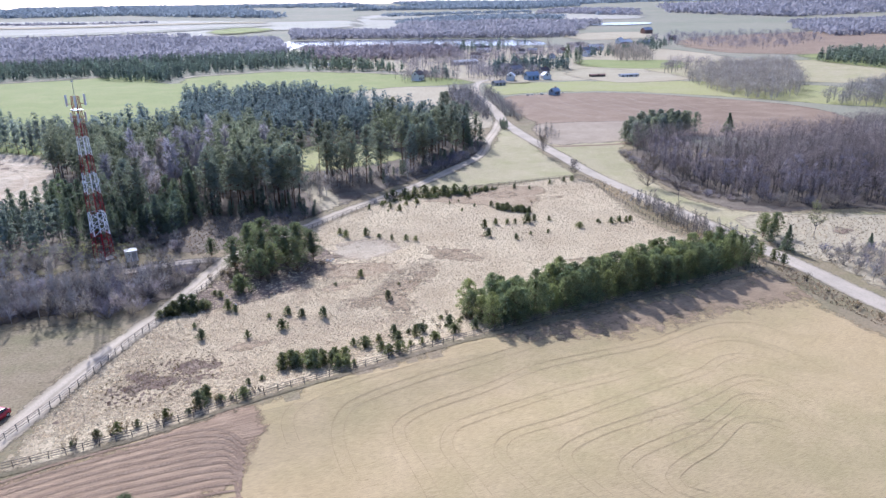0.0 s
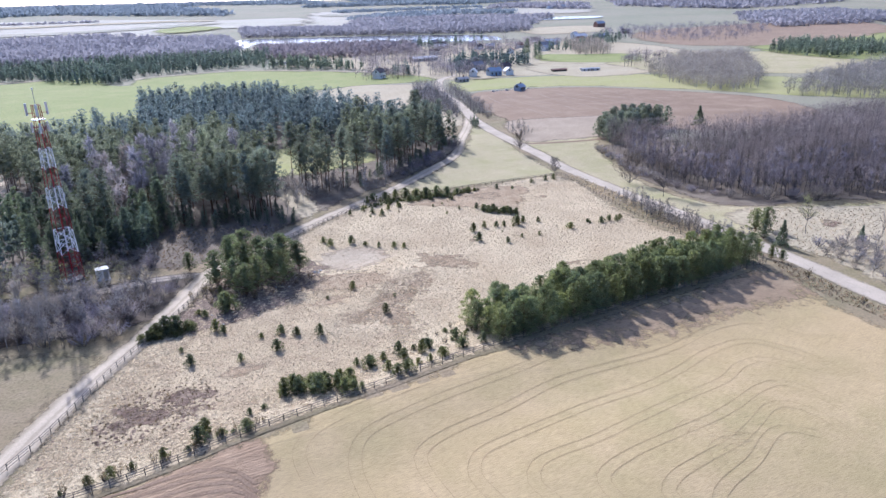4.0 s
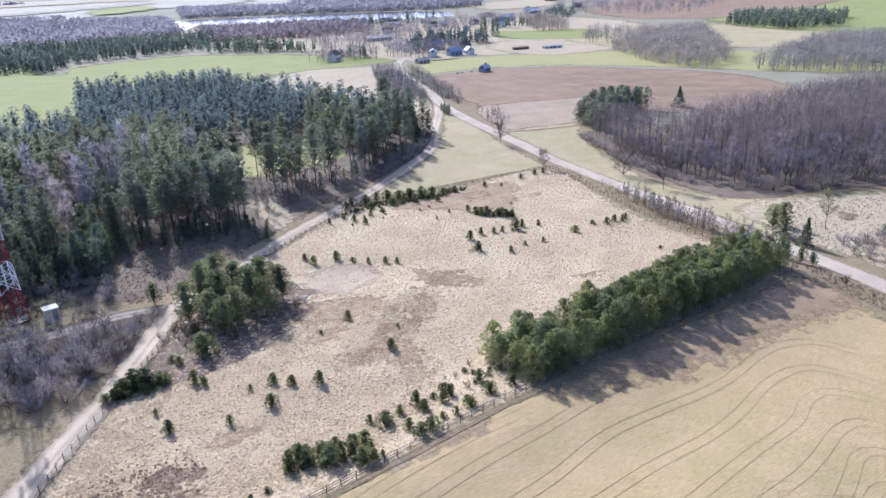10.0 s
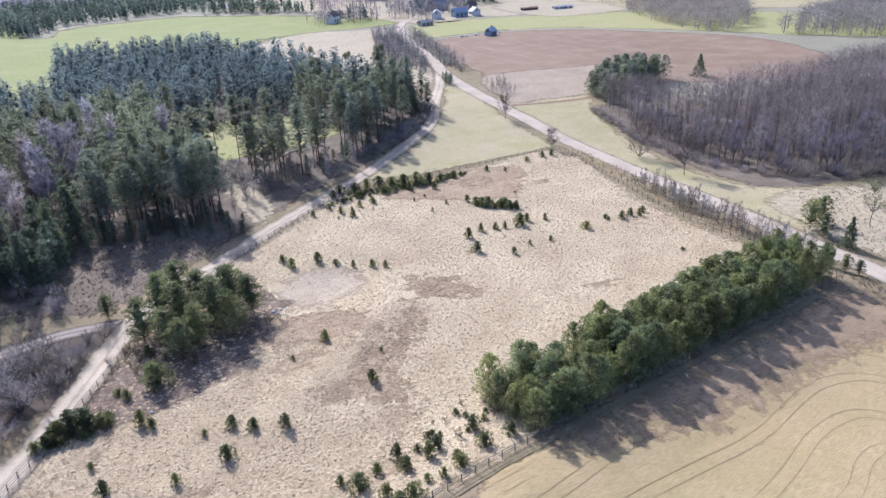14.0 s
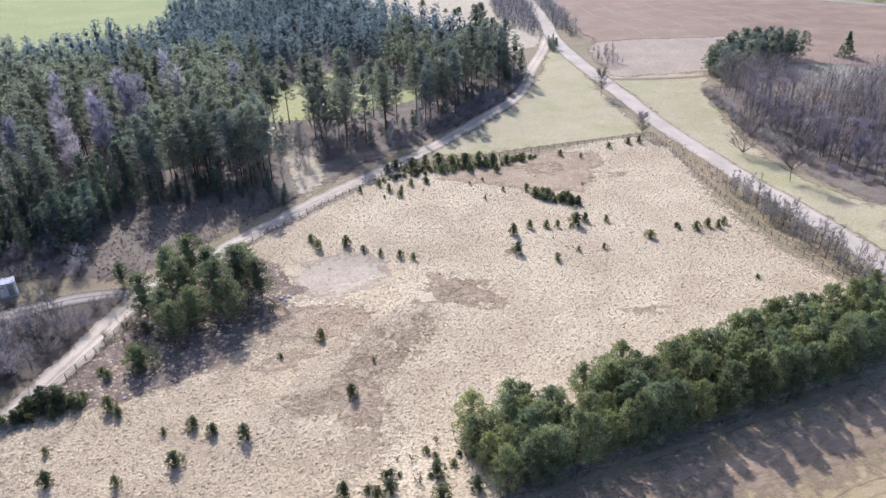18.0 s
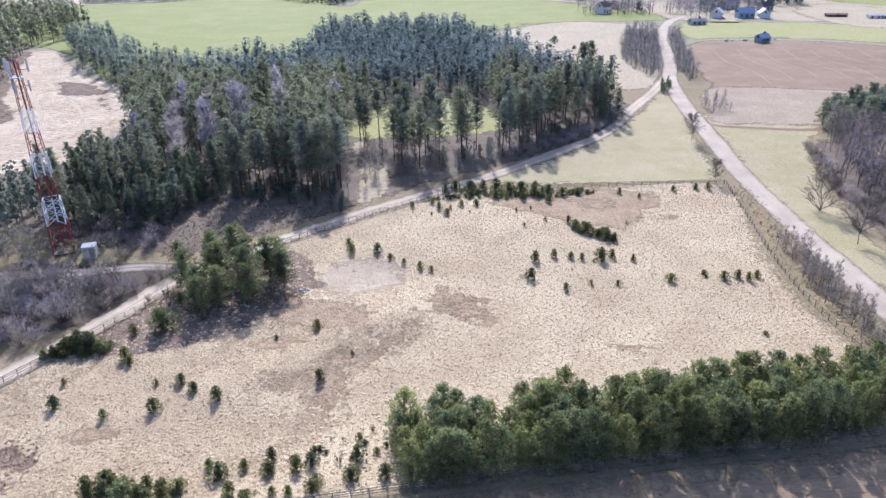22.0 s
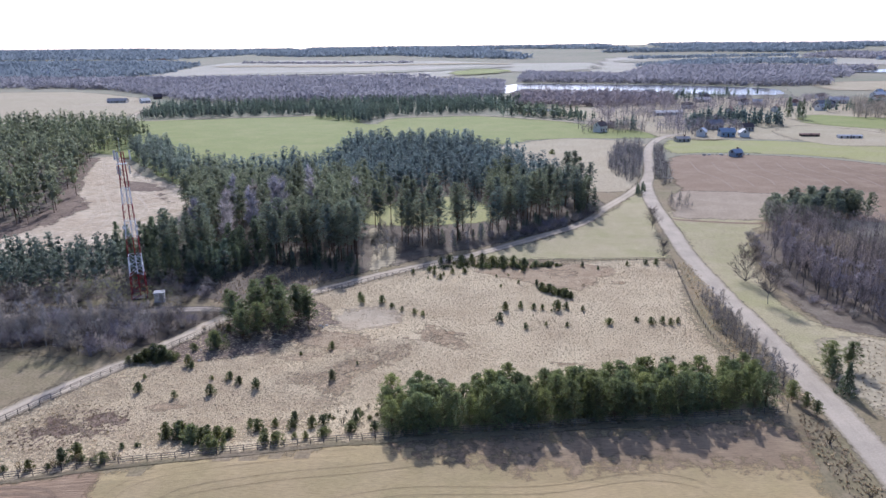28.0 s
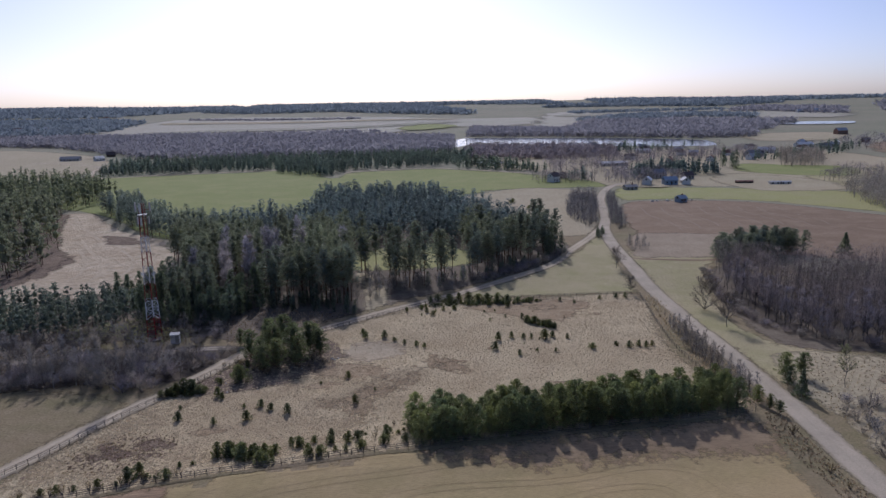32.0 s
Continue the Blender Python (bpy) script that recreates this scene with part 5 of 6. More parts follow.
for pts in (
    [(-28.2, 59.4), (-28.6, 65.5), (-28.8, 70.9), (-26.6, 74.4), (-23.7, 75.4), (-17.2, 76.3), (-7.1, 77.6), (3.3, 78.2), (12.1, 80.1), (21.2, 82.9), (28.5, 82.9), (31.7, 79.7), (33.7, 74.3), (33.8, 67.7)],
    [(-21.8, 56.7), (-22.7, 61.6), (-23.2, 66.2), (-21.1, 69.0), (-17.8, 69.8), (-11.5, 70.0), (-1.1, 71.8), (6.9, 73.2), (15.3, 74.4), (21.3, 76.9), (25.6, 77.0), (28.2, 74.2), (29.3, 68.9)],
    [(-15.1, 54.0), (-16.3, 59.1), (-16.0, 62.2), (-14.2, 64.0), (-9.1, 65.3), (-2.3, 66.1), (5.0, 66.9), (11.1, 68.2), (18.2, 70.3), (22.5, 70.1), (24.3, 66.3), (24.5, 60.3)],
    [(-9.3, 51.8), (-10.6, 55.5), (-10.4, 57.6), (-7.5, 59.4), (-1.9, 60.5), (4.5, 61.6), (10.2, 63.7), (15.2, 65.8), (18.3, 65.2), (19.9, 61.0), (19.2, 55.5)],
    [(-3.6, 49.8), (-6.1, 52.3), (-5.8, 54.3), (-2.8, 55.9), (2.9, 57.5), (7.7, 59.8), (10.7, 61.0), (13.3, 60.6), (15.7, 58.0)],
    [(-33.7, 61.9), (-33.7, 67.9), (-33.8, 75.6), (-32.4, 78.8), (-27.7, 80.8), (-19.0, 82.3), (-7.8, 85.3), (3.0, 85.8), (14.4, 86.1), (28.8, 89.0), (37.3, 86.9), (40.2, 80.6)],
    [(-41.9, 70.5), (-41.7, 78.5), (-39.6, 83.7), (-35.6, 86.1), (-26.0, 88.3), (-15.7, 89.9), (1.6, 92.7), (18.6, 91.9), (38.9, 93.0), (44.9, 87.8)],
    [(-47.5, 79.6), (-47.6, 84.0), (-45.9, 87.1), (-40.7, 90.0), (-29.2, 92.6), (-13.7, 94.5)],
    [(-1.8, 65.4), (1.5, 67.4), (3.4, 66.1), (3.6, 63.4), (7.0, 61.2), (8.0, 59.1)],
    [(-0.6, 59.3), (0.7, 61.5), (3.1, 62.1), (6.3, 61.4)],
        ):
    twin("tyre_track", pts, M_rut, "dark curved tyre tracks in the winter crop")
for k in range(15):
    o = k * 1.55
    ribbon("furrow", [(-118 + o * 0.3, 71 - o * 0.55), (-84 + o * 0.3, 85.6 - o * 0.9), (-66 + o * 0.2, 87.6 - o * 1.0), (-57 + 0.12 * o, 86.2 - o * 0.95), (-53.5 - 0.15 * o, 81.5 - o * 0.8)],
           0.55, M_furrow, "dark furrow in the ploughed sand", "furrow", 0.085, 1.5, 0.6, 1)
ribbon("field_margin", [(x, fence_y(x) - 1.0) for x in range(-86, 58, 6)], 0.9, M_turf_dark, "dark grassy margin along the fence", "grass", 0.09, 2.0, 0.5, 2)

# ---------------------------------------------------------------- tussocks of dry grass
def tussocks(name, poly, gap, material, label, size=0.42, blades=6, tall=0.8, bare=()):
    spots = np.array([(x, y, land(x, y) + 0.12) for x, y in strewn(poly, gap, rng, 0.5) if not any(inside(x, y, b) and noise.noise((x * 0.5, y * 0.5, 4)) > -0.2 for b in bare)])
    v, f = tufts(spots, rng.uniform(0.14, 0.34, len(spots)), blades, size, rng, tall, 0.5, 0.9)
    tagged(new(name, mesh_np(name, v, f, material)), label, "grass", kind="stuff")


def mounds(name, poly, gap, material, label, bare=()):
    """Low rounded hummocks of old grass."""
    spots = np.array([(x, y, land(x, y)) for x, y in strewn(poly, gap, rng, 1.0) if not any(inside(x, y, b) for b in bare)])
    n = len(spots)
    r, h, a0 = 0.18 + 0.4 * rng.random(n) ** 1.5, 0.05 + 0.15 * rng.random(n) ** 1.3, rng.random(n) * 6.283
    rows = [spots + np.stack([rng.normal(size=n) * 0.05, rng.normal(size=n) * 0.05, h], 1)]
    for k in range(6):
        ang = a0 + k * 1.0472
        q = r * rng.uniform(0.8, 1.2, n)
        rows.append(spots + np.stack([np.cos(ang) * q, np.sin(ang) * q, np.full(n, 0.0)], 1))
    v = np.stack(rows, 1).reshape(-1, 3)
    base = np.arange(n)[:, None] * 7
    f = np.concatenate([np.hstack([base, base + 1 + k, base + 1 + (k + 1) % 6]) for k in range(6)])
    tagged(new(name, mesh_np(name, v, f, material, flat=True)), label, "grass", kind="stuff")


TRODDEN = [(-83, 92), (-63, 93), (-38, 97), (-22, 103), (-17, 116), (-12, 130), (-14, 142), (-26, 147), (-40, 140), (-56, 141), (-70, 121), (-78, 106)]
HEATH = [[(-71, 99), (-62, 99.5), (-53, 106), (-58, 113), (-69, 110), (-74, 104)], [(-20, 115), (-15.5, 127), (-9.5, 130), (-5.8, 134), (-9, 140), (-22, 130.5), (-33, 120), (-27, 119)], [(-3.3, 151), (5, 143), (4.5, 135), (-2, 137), (-6, 143)],
         [(-34, 148), (-26, 147), (-16, 143), (-12, 137), (-18, 132), (-27, 137), (-36, 141)], [(-27, 160), (-18, 163), (-10, 158), (-9, 151), (-18, 146), (-27, 149)], [(22, 195), (44, 194), (50, 188), (42, 176), (34, 170), (22, 178), (8, 188)]]
mounds("meadow_hummocks", MEADOW, 0.78, M_meadow, "low pale hummocks of old meadow grass", WORN + HEATH + [TRODDEN])
mounds("trodden_hummocks", TRODDEN, 0.78, M_oldgrass, "low brownish hummocks of trodden grass", WORN + HEATH)
for k, poly in enumerate(HEATH[:4]):
    mounds("heath_hummocks", poly, 0.9, M_heath if k else M_heather, "low brown hummocks of old growth")
mounds("heather_hummocks", [(-80, 97), (-72, 97), (-60, 98), (-54, 104), (-57, 115), (-68, 113), (-77, 105)], 2.6, M_heather, "dark hummocks of heather")
tussocks("meadow_grass", MEADOW, 0.85, M_grass, "pale tussocks of dry meadow grass", 0.11, 5, bare=WORN + [[(-71, 99), (-62, 99.5), (-53, 106), (-58, 113), (-69, 110), (-74, 104)], [(-27, 160), (-18, 163), (-10, 158), (-9, 151), (-18, 146), (-27, 149)],
         [(-34, 148), (-26, 147), (-16, 143), (-12, 137), (-18, 132), (-27, 137), (-36, 141)], [(22, 195), (44, 194), (50, 188), (42, 176), (34, 170), (22, 178), (8, 188)], [(-56, 146), (-47, 159), (-36, 168), (-29, 158), (-29, 142), (-40, 132), (-54, 134)]])
# dark blades give the look of small shadows among the tussocks
tussocks("meadow_tufts", MEADOW, 3.4, M_grass_dark, "scattered dark tufts standing in for tussock shade in the meadow", 0.11, 7)
tussocks("heath_grass", [(-72, 98), (-62, 98), (-54, 105), (-56, 114), (-66, 113), (-75, 106)], 1.1, M_brownshrub, "brown tussocks in the meadow", 0.13, 7)
tussocks("slope_grass", [(-38, 148), (-26, 149), (-12, 145), (-6, 136), (-14, 126), (-27, 134), (-36, 139)], 1.5, M_grass_dark, "brown tussocks on the slope", 0.11, 6)
tussocks("verge_grass", [(57, 60), (61, 60), (62.5, 85), (64, 105), (60, 107), (57.5, 95)], 0.9, M_grass_dark, "brown rough grass on the road verge", 0.22, 7)
tussocks("verge_grass", [(59.5, 110), (65.5, 110), (67, 140), (70, 165), (73, 196), (69, 196), (62, 160), (59.5, 138)], 1.0, M_grass, "pale dry grass on the road verge", 0.2, 6)
tussocks("rough_grass", [(74, 84), (76, 118), (90, 140), (125, 120), (120, 80)], 1.3, M_grass, "pale rough grass beyond the road", 0.22, 6)
tussocks("forest_edge_grass", [(-58, 163), (-46, 168), (-30, 181), (-23, 187), (-42, 192), (-55, 193), (-62, 180)], 1.1, M_grass_dark, "brown grass before the forest", 0.22, 6)

# ---------------------------------------------------------------- wooden fences
POST = mesh_np("post", *tubes([(0, 0, -0.2, 0.066, 0, 0, 1.12, 0.058)], 6), M_wood, flat=False)
RAIL = mesh_np("rail", *tubes([(0, 0, 0, 0.045, 1, 0, 0, 0.04)], 5), M_wood, flat=False)


def fence(line, label, step=2.05, rails=(0.35, 0.72, 1.08), gaps=0.03):
    p = curve_points(line, 0.25)
    s = np.concatenate([[0], np.cumsum(np.linalg.norm(np.diff(p, axis=0), axis=1))])
    n = int(s[-1] / step)
    pts = [(float(np.interp(k * step, s, p[:, 0])), float(np.interp(k * step, s, p[:, 1]))) for k in range(n + 1)]
    x0, y0 = pts[0]
    ob = thing("wooden_fence", pose(x0, y0, land(x0, y0)), label, "fence", "meadow fences")
    inv = Matrix.Translation((-x0, -y0, -land(x0, y0)))
    for k, (x, y) in enumerate(pts):
        part("post", POST, ob, m=inv @ pose(x, y, land(x, y), random.uniform(-4, 4), random.uniform(-4, 4), random.random() * 360))
        if k == n:
            break
        a = Vector((x, y, land(x, y)))
        b = Vector((*pts[k + 1], land(*pts[k + 1])))
        for h in rails:
            if random.random() < gaps:
                continue
            up = Vector((0, 0, h + random.uniform(-0.05, 0.05)))
            d = b + Vector((0, 0, h + random.uniform(-0.05, 0.05))) - a - up
            off = Vector((-d.y, d.x, 0)).normalized() * 0.09
            m = Matrix.Translation(a + up + off) @ d.to_track_quat('X', 'Z').to_matrix().to_4x4() @ Matrix.Diagonal((d.length * 1.02, 1, 1, 1))
            part("rail", RAIL, ob, m=inv @ m)
    return ob


fence([(-100, 84)] + FENCE_S, "weathered wooden rail fence along the crop field")
fence([(-92, 84), (-84.3, 96.4), (-77, 107.3), (-68.9, 122.3), (-61.8, 133), (-53.8, 146.2), (-47, 156.5), (-33.6, 169.8), (-20.3, 180.6), (-1, 194.6)], "weathered wooden rail fence along the lane", gaps=0.1)
fence([(0, 195.4), (31, 196.2), (68, 196.7)], "weathered wooden rail fence along the grass")
fence([(68, 196.2), (64.3, 176), (61.2, 160), (58.8, 140), (59.3, 122), (59.1, 105.8)], "weathered wooden rail fence beside the road", rails=(0.5, 1.0), gaps=0.2)

# ---------------------------------------------------------------- young pines, bushes and single trees
BUSH = [plant_kind("young_pine", pine(200 + k, 1.9, 0.85, 0.0, 44, 28, 0.08, 0.55, 0.9), M_bark, M_shrub, "small bushy young pine in the dry meadow", "bush", "young pines in the meadow") for k in range(4)]
LOWBUSH = [plant_kind("juniper_bush", pine(210 + k, 1.4, 1.15, 0.0, 44, 30, 0.08, 0.3, 0.8), M_bark, M_shrub, "low spreading green bush", "bush", "young pines in the meadow") for k in range(3)]
DRYBUSH = [plant_kind("dry_bush", shrub(220 + k, 1.6, 0.8, 16, 6), M_bark, M_brownshrub, "small brown leafless bush", "bush", "dry bushes", "crown", "stem") for k in range(2)]


def set_bushes(rows, low=0.25):
    for x, y, h in rows:
        if y < fence_y(x) + 0.9:
            y = fence_y(x) + 0.9 + random.random() * 0.5
        if random.random() < low:
            LOWBUSH[random.randrange(3)](x, y, h / 1.6 * 0.85)
        else:
            BUSH[random.randrange(4)](x, y, h / 2.1, wider=random.uniform(1.0, 1.5))


set_bushes([(-57.7, 118.3, 2.3), (-49.9, 115.5, 1.8), (-45.2, 122.6, 1.2), (-43.5, 116.7, 2.4), (-41.7, 122.5, 2.0), (-39.3, 120.5, 1.8), (-35.5, 118.6, 2.5), (-30.0, 133.5, 1.0), (-21.7, 122.0, 2.4), (-23.9, 136.1, 2.1), (-20.6, 164.6, 2.3), (-15.5, 164.1, 2.3), (-12.8, 161.2, 1.5), (-10.2, 158.7, 1.5), (-7.1, 156.6, 1.8), (-5.0, 155.2, 1.5), (-52.1, 129.5, 2.6), (-51.0, 127.9, 1.8), (-58.7, 123.5, 1.3), (-21.4, 168.0, 1.8), (15.0, 157.7, 2.7), (13.1, 151.1, 2.6), (18.9, 159.2, 2.1), (21.9, 158.5, 1.7), (24.0, 157.9, 1.7), (27.6, 157.6, 3.1), (29.9, 158.3, 2.1), (33.6, 156.7, 1.7), (28.2, 147.4, 1.3), (18.6, 146.2, 1.8), (23.5, 147.9, 1.3)], 0.1)
set_bushes([(38.0, 148.3, 2.2), (47.7, 148.3, 2.0), (50.4, 148.7, 2.0), (52.0, 147.6, 2.0), (53.9, 148.7, 1.7), (44.8, 150.3, 1.4), (46.9, 130.1, 1.0), (24.9, 175.4, 2.1), (26.0, 173.1, 2.4), (27.6, 170.4, 2.7), (29.5, 168.1, 2.4), (30.7, 166.2, 2.4), (32.3, 166.1, 2.1), (22.8, 187.8, 2.3), (-2.5, 185.4, 2.1), (-0.9, 181.9, 1.8), (-4.0, 189.0, 1.8), (-8.5, 187.1, 1.8), (2.7, 186.8, 1.8), (6.0, 187.1, 1.9), (40.4, 191.8, 1.7), (44.3, 189.0, 1.4), (53.5, 192.5, 1.8), (59.2, 193.4, 1.8), (62.2, 193.3, 2.2), (-17.6, 128.4, 1.0)], 0.3)
set_bushes([(-62.2, 132.5, 2.7), (-60.6, 133.1, 3.6), (-58.7, 132.8, 3.6), (-56.8, 131.9, 2.7), (-63.5, 130.8, 2.2), (-53.2, 136.6, 1.7), (-54.2, 138.2, 1.4), (-49.1, 137.9, 4.9), (-49.0, 146.4, 2.1)], 0.6)
set_bushes([(-45.9, 101.0, 3.3), (-44.1, 102.3, 3.0), (-41.7, 100.8, 3.4), (-40.9, 99.1, 3.7), (-39.3, 99.3, 3.0), (-37.1, 100.3, 2.7), (-35.5, 101.2, 2.3), (-33.1, 105.0, 1.6), (-31.4, 103.3, 2.8), (-37.4, 96.9, 3.0), (-36.3, 96.0, 2.2), (-35.0, 95.5, 1.5), (-28.7, 104.4, 1.7), (-29.5, 100.1, 2.0), (-25.6, 105.5, 2.5), (-25.5, 103.2, 2.1), (-28.8, 97.7, 2.3), (-27.0, 97.9, 2.7), (-22.3, 103.4, 2.5), (-20.5, 104.6, 2.1), (-22.5, 99.1, 1.6), (-19.9, 99.7, 2.1), (-15.1, 105.2, 2.6), (-15.6, 101.5, 2.4), (-19.6, 101.0, 1.7), (-11.6, 101.7, 2.2), (-24.4, 99.6, 1.2)], 0.35)
set_bushes([(-0.7, 195.5, 2.5), (1.9, 198.0, 2.9), (5.4, 196.7, 3.2), (8.5, 196.2, 3.2), (11.6, 195.8, 3.6), (14.5, 194.9, 3.6), (17.4, 193.9, 3.9), (20.4, 193.0, 3.9), (23.4, 192.1, 3.3), (26.8, 192.0, 2.7), (30.6, 192.4, 2.3), (11.2, 191.5, 2.6), (5.3, 192.8, 2.2), (17.2, 190.1, 2.6)], 0.5)
set_bushes([(-72.5, 91.8, 1.5), (-69.9, 91.7, 2.0), (-63.5, 92.4, 2.0), (-60.4, 92.1, 1.2), (-58.9, 93.5, 3.2), (-57.9, 96.0, 2.6), (-55.9, 93.5, 1.7), (-52.5, 93.2, 2.4), (-51.5, 97.5, 1.3), (-49.4, 98.1, 1.1), (-75.6, 90.9, 1.1), (-67.3, 92.3, 1.3), (-54.4, 93.4, 0.9)], 0.15)
for k in range(16):
    a = k / 15
    DRYBUSH[k % 2](-76 + 26 * a + random.uniform(-1, 1), fence_y(-76 + 26 * a) + 1.2 + random.uniform(-0.2, 0.6), random.uniform(0.7, 1.4), wider=0.6)
for x, y in strewn([(-12, 186), (10, 194), (24, 190), (40, 176), (30, 165), (0, 178)], 8.5, rng):
    (BUSH[random.randrange(4)] if random.random() < 0.6 else DRYBUSH[0])(x, y, random.uniform(0.3, 0.7))
for x, y in strewn([(-24, 104), (-10, 105), (-9, 112), (-20, 110)], 2.3, rng):
    (LOWBUSH[random.randrange(3)] if random.random() < 0.5 else DRYBUSH[1])(x, y, random.uniform(0.4, 0.9))
for x, y in strewn([(12, 162), (52, 158), (56, 140), (30, 142), (10, 150)], 14.0, rng):
    BUSH[random.randrange(4)](x, y, random.uniform(0.2, 0.55))

# the low hedge of young pines inside the fence
for x, y in strewn([(-4, 191), (2, 195), (14, 195.2), (31, 195), (36, 192), (24, 190.5), (8, 191)], 1.55, rng):
    LOWBUSH[random.randrange(3)](x, y, random.uniform(0.35, 0.9), own="low bushy young pine in the hedge by the fence")
for x, y in strewn([(24, 173), (28, 175), (34, 168), (33, 164.5), (29, 167)], 1.5, rng):
    LOWBUSH[random.randrange(3)](x, y, random.uniform(0.5, 1.0))
for x, y in strewn([(-65, 130), (-61, 135), (-55, 134), (-56, 130), (-62, 130)], 1.6, rng):
    LOWBUSH[random.randrange(3)](x, y, random.uniform(0.7, 1.3))
for x, y in strewn([(-47, 100), (-38, 98), (-34, 98.5), (-35, 102), (-44, 103.5)], 2.3, rng):
    BUSH[random.randrange(4)](x, max(y, fence_y(x) + 1), random.uniform(0.6, 1.45), wider=1.15)

# the clump of pines by the lane
CLUMP = [plant_kind("pine_tree", pine(230 + k, 8.6, 3.3, 0.14 + 0.05 * (k % 2), 90, 56, 0.14, 0.05, 0.45, True), M_pinebark, M_pine, "open-crowned pine in the clump by the lane", "tree", "pines by the lane") for k in range(4)]
for k, (x, y) in enumerate([(-49, 151), (-45.5, 155.5), (-46, 147), (-43, 151.5), (-41.5, 145), (-39, 155.5), (-38, 149.5), (-44.5, 142), (-34.5, 153.5), (-31.5, 150.5), (-36, 145.5), (-42, 159), (-33.5, 157)]):
    CLUMP[k % 4](x, y, (0.95, 1.1, 0.85, 1.05, 0.9)[k % 5])
CLUMP[1](-49.3, 137.6, 0.52)
CLUMP[2](-53.5, 161.5, 0.55, own="dark pine at the fork of the track")
for x, y in strewn([(-56, 146), (-48, 158), (-40, 160), (-30, 146), (-38, 140), (-48, 139)], 3.1, rng):
    DRYBUSH[random.randrange(2)](x, y, random.uniform(0.5, 1.2))

# the leafless thicket on both sides of the mast's track
THICKET = [plant_kind("bare_bush", shrub(240 + k, 3.4, 2.8, 28, 18, 0.026), M_bark, M_twig_grey if k % 2 else M_twig, "grey leafless bush in the thicket", "bush", "thicket", "crown", "stem") for k in range(4)]
SAPLING = [plant_kind("bare_sapling", bare_tree(250 + k, 6.5, 0.34, 15, 5, 5, 0.25, 0.8, 0.7, 0.026), M_bark, M_twig_grey, "slim leafless young tree", "tree", "thicket") for k in range(4)]
BIRCH = [plant_kind("birch_tree", bare_tree(260 + k, 9.5, 0.22, 22, 5, 6, 0.22, 1.0, 0.8, 0.026), M_birch, M_twig_grey, "slim white-stemmed leafless birch tree", "tree", "birches") for k in range(3)]
GREY = [plant_kind("birch_tree", bare_tree(300 + k, 17.0, 0.17, 30, 6, 7, 0.35, 1.1, 1.3, 0.05), M_birch, M_birchtwig, "tall grey leafless birch among the pines", "tree", "birches") for k in range(3)]
WILLOW = plant_kind("willow_tree", with_catkins(bare_tree(265, 6.5, 0.3, 14, 4, 3, 0.25, 0.7, 0.7, 0.028, 3), tufts(np.random.default_rng(3).normal(size=(40, 3)) * np.array([1.5, 1.5, 1.0]) + np.array([0, 0, 4.9]), np.full(40, 0.5), 8, 0.16, rng)), M_bark, M_catkin, "willow with pale yellow catkins", "tree", "thicket")
FARTHICKET = [shrub(244 + k, 3.2, 2.6, 20, 14, 0.035) for k in range(3)]
wood_mass("far_thicket", FARTHICKET, strewn([(-190, 132), (-122, 135), (-122, 172), (-190, 170)], 3.3, rng), M_bark, M_twig_grey, "grey leafless thicket beyond the track", rng, 0.6, 1.3)
for x, y in strewn([(-122, 135), (-92, 138), (-70, 132.5), (-60.5, 145.5), (-54, 155.5), (-64, 155.8), (-90, 154), (-122, 152.5)], 2.3, rng):
    k = random.random()
    if k < 0.5:
        THICKET[random.randrange(4)](x, y, random.uniform(0.6, 1.15))
    elif k < 0.9 and x < -62:
        SAPLING[random.randrange(4)](x, y, random.uniform(0.6, 1.05))
    elif x < -72:
        BIRCH[random.randrange(3)](x, y, random.uniform(0.7, 1.0))
for x, y in strewn([(-122, 160), (-62, 162), (-57, 168), (-62, 178), (-72, 175), (-100, 170), (-122, 172)], 3.2, rng):
    if abs(x + 76.5) < 4 and abs(y - 165) < 4 or abs(x + 71) < 3 and abs(y - 161) < 3.4:
        continue
    (THICKET if random.random() < 0.7 else SAPLING)[random.randrange(4)](x, y, random.uniform(0.5, 0.95))
for x, y, s in ((-79, 157.5, 1.0), (-83, 159.5, 1.05), (-72, 157.2, 0.85), (-88, 160, 0.9), (-95, 158.5, 1.0), (-67.5, 158.5, 0.7)):
    WILLOW(x, y + 2.2, s)
for x, y, s in ((-84, 147, 1.0), (-93, 150, 0.95), (-80.5, 141, 0.8), (-99, 145, 1.0)):
    BIRCH[0](x, y, s)

# leafless trees in and before the forest
for x, y, s in ((-17, 206, 0.85), (-18.5, 212, 0.95), (-20, 201, 0.7), (3, 208, 0.75), (12, 214, 0.8), (8, 212, 0.6), (-24, 196, 0.8)):
    BIRCH[random.randrange(3)](x, y, s, own="grey leafless birch before the pines")
for x, y, s in TALLBIRCH:
    GREY[random.randrange(3)](x, y, s * 1.08)
for x, y in strewn([(-22, 198), (-12, 206), (14, 220), (34, 234), (30, 240), (2, 222), (-14, 232), (-22, 236)], 4.2, rng):
    SAPLING[random.randrange(4)](x, y, random.uniform(0.5, 0.9), own="slim leafless young tree between the pines")
for x, y in strewn([(-62, 176), (-58, 192), (-42, 191), (-25, 185), (-24, 187.5), (-42, 194), (-60, 196)], 3.0, rng):
    (FULL_PUT[random.randrange(4)] if random.random() < 0.45 else THICKET[random.randrange(4)])(x, y, random.uniform(0.16, 0.4))
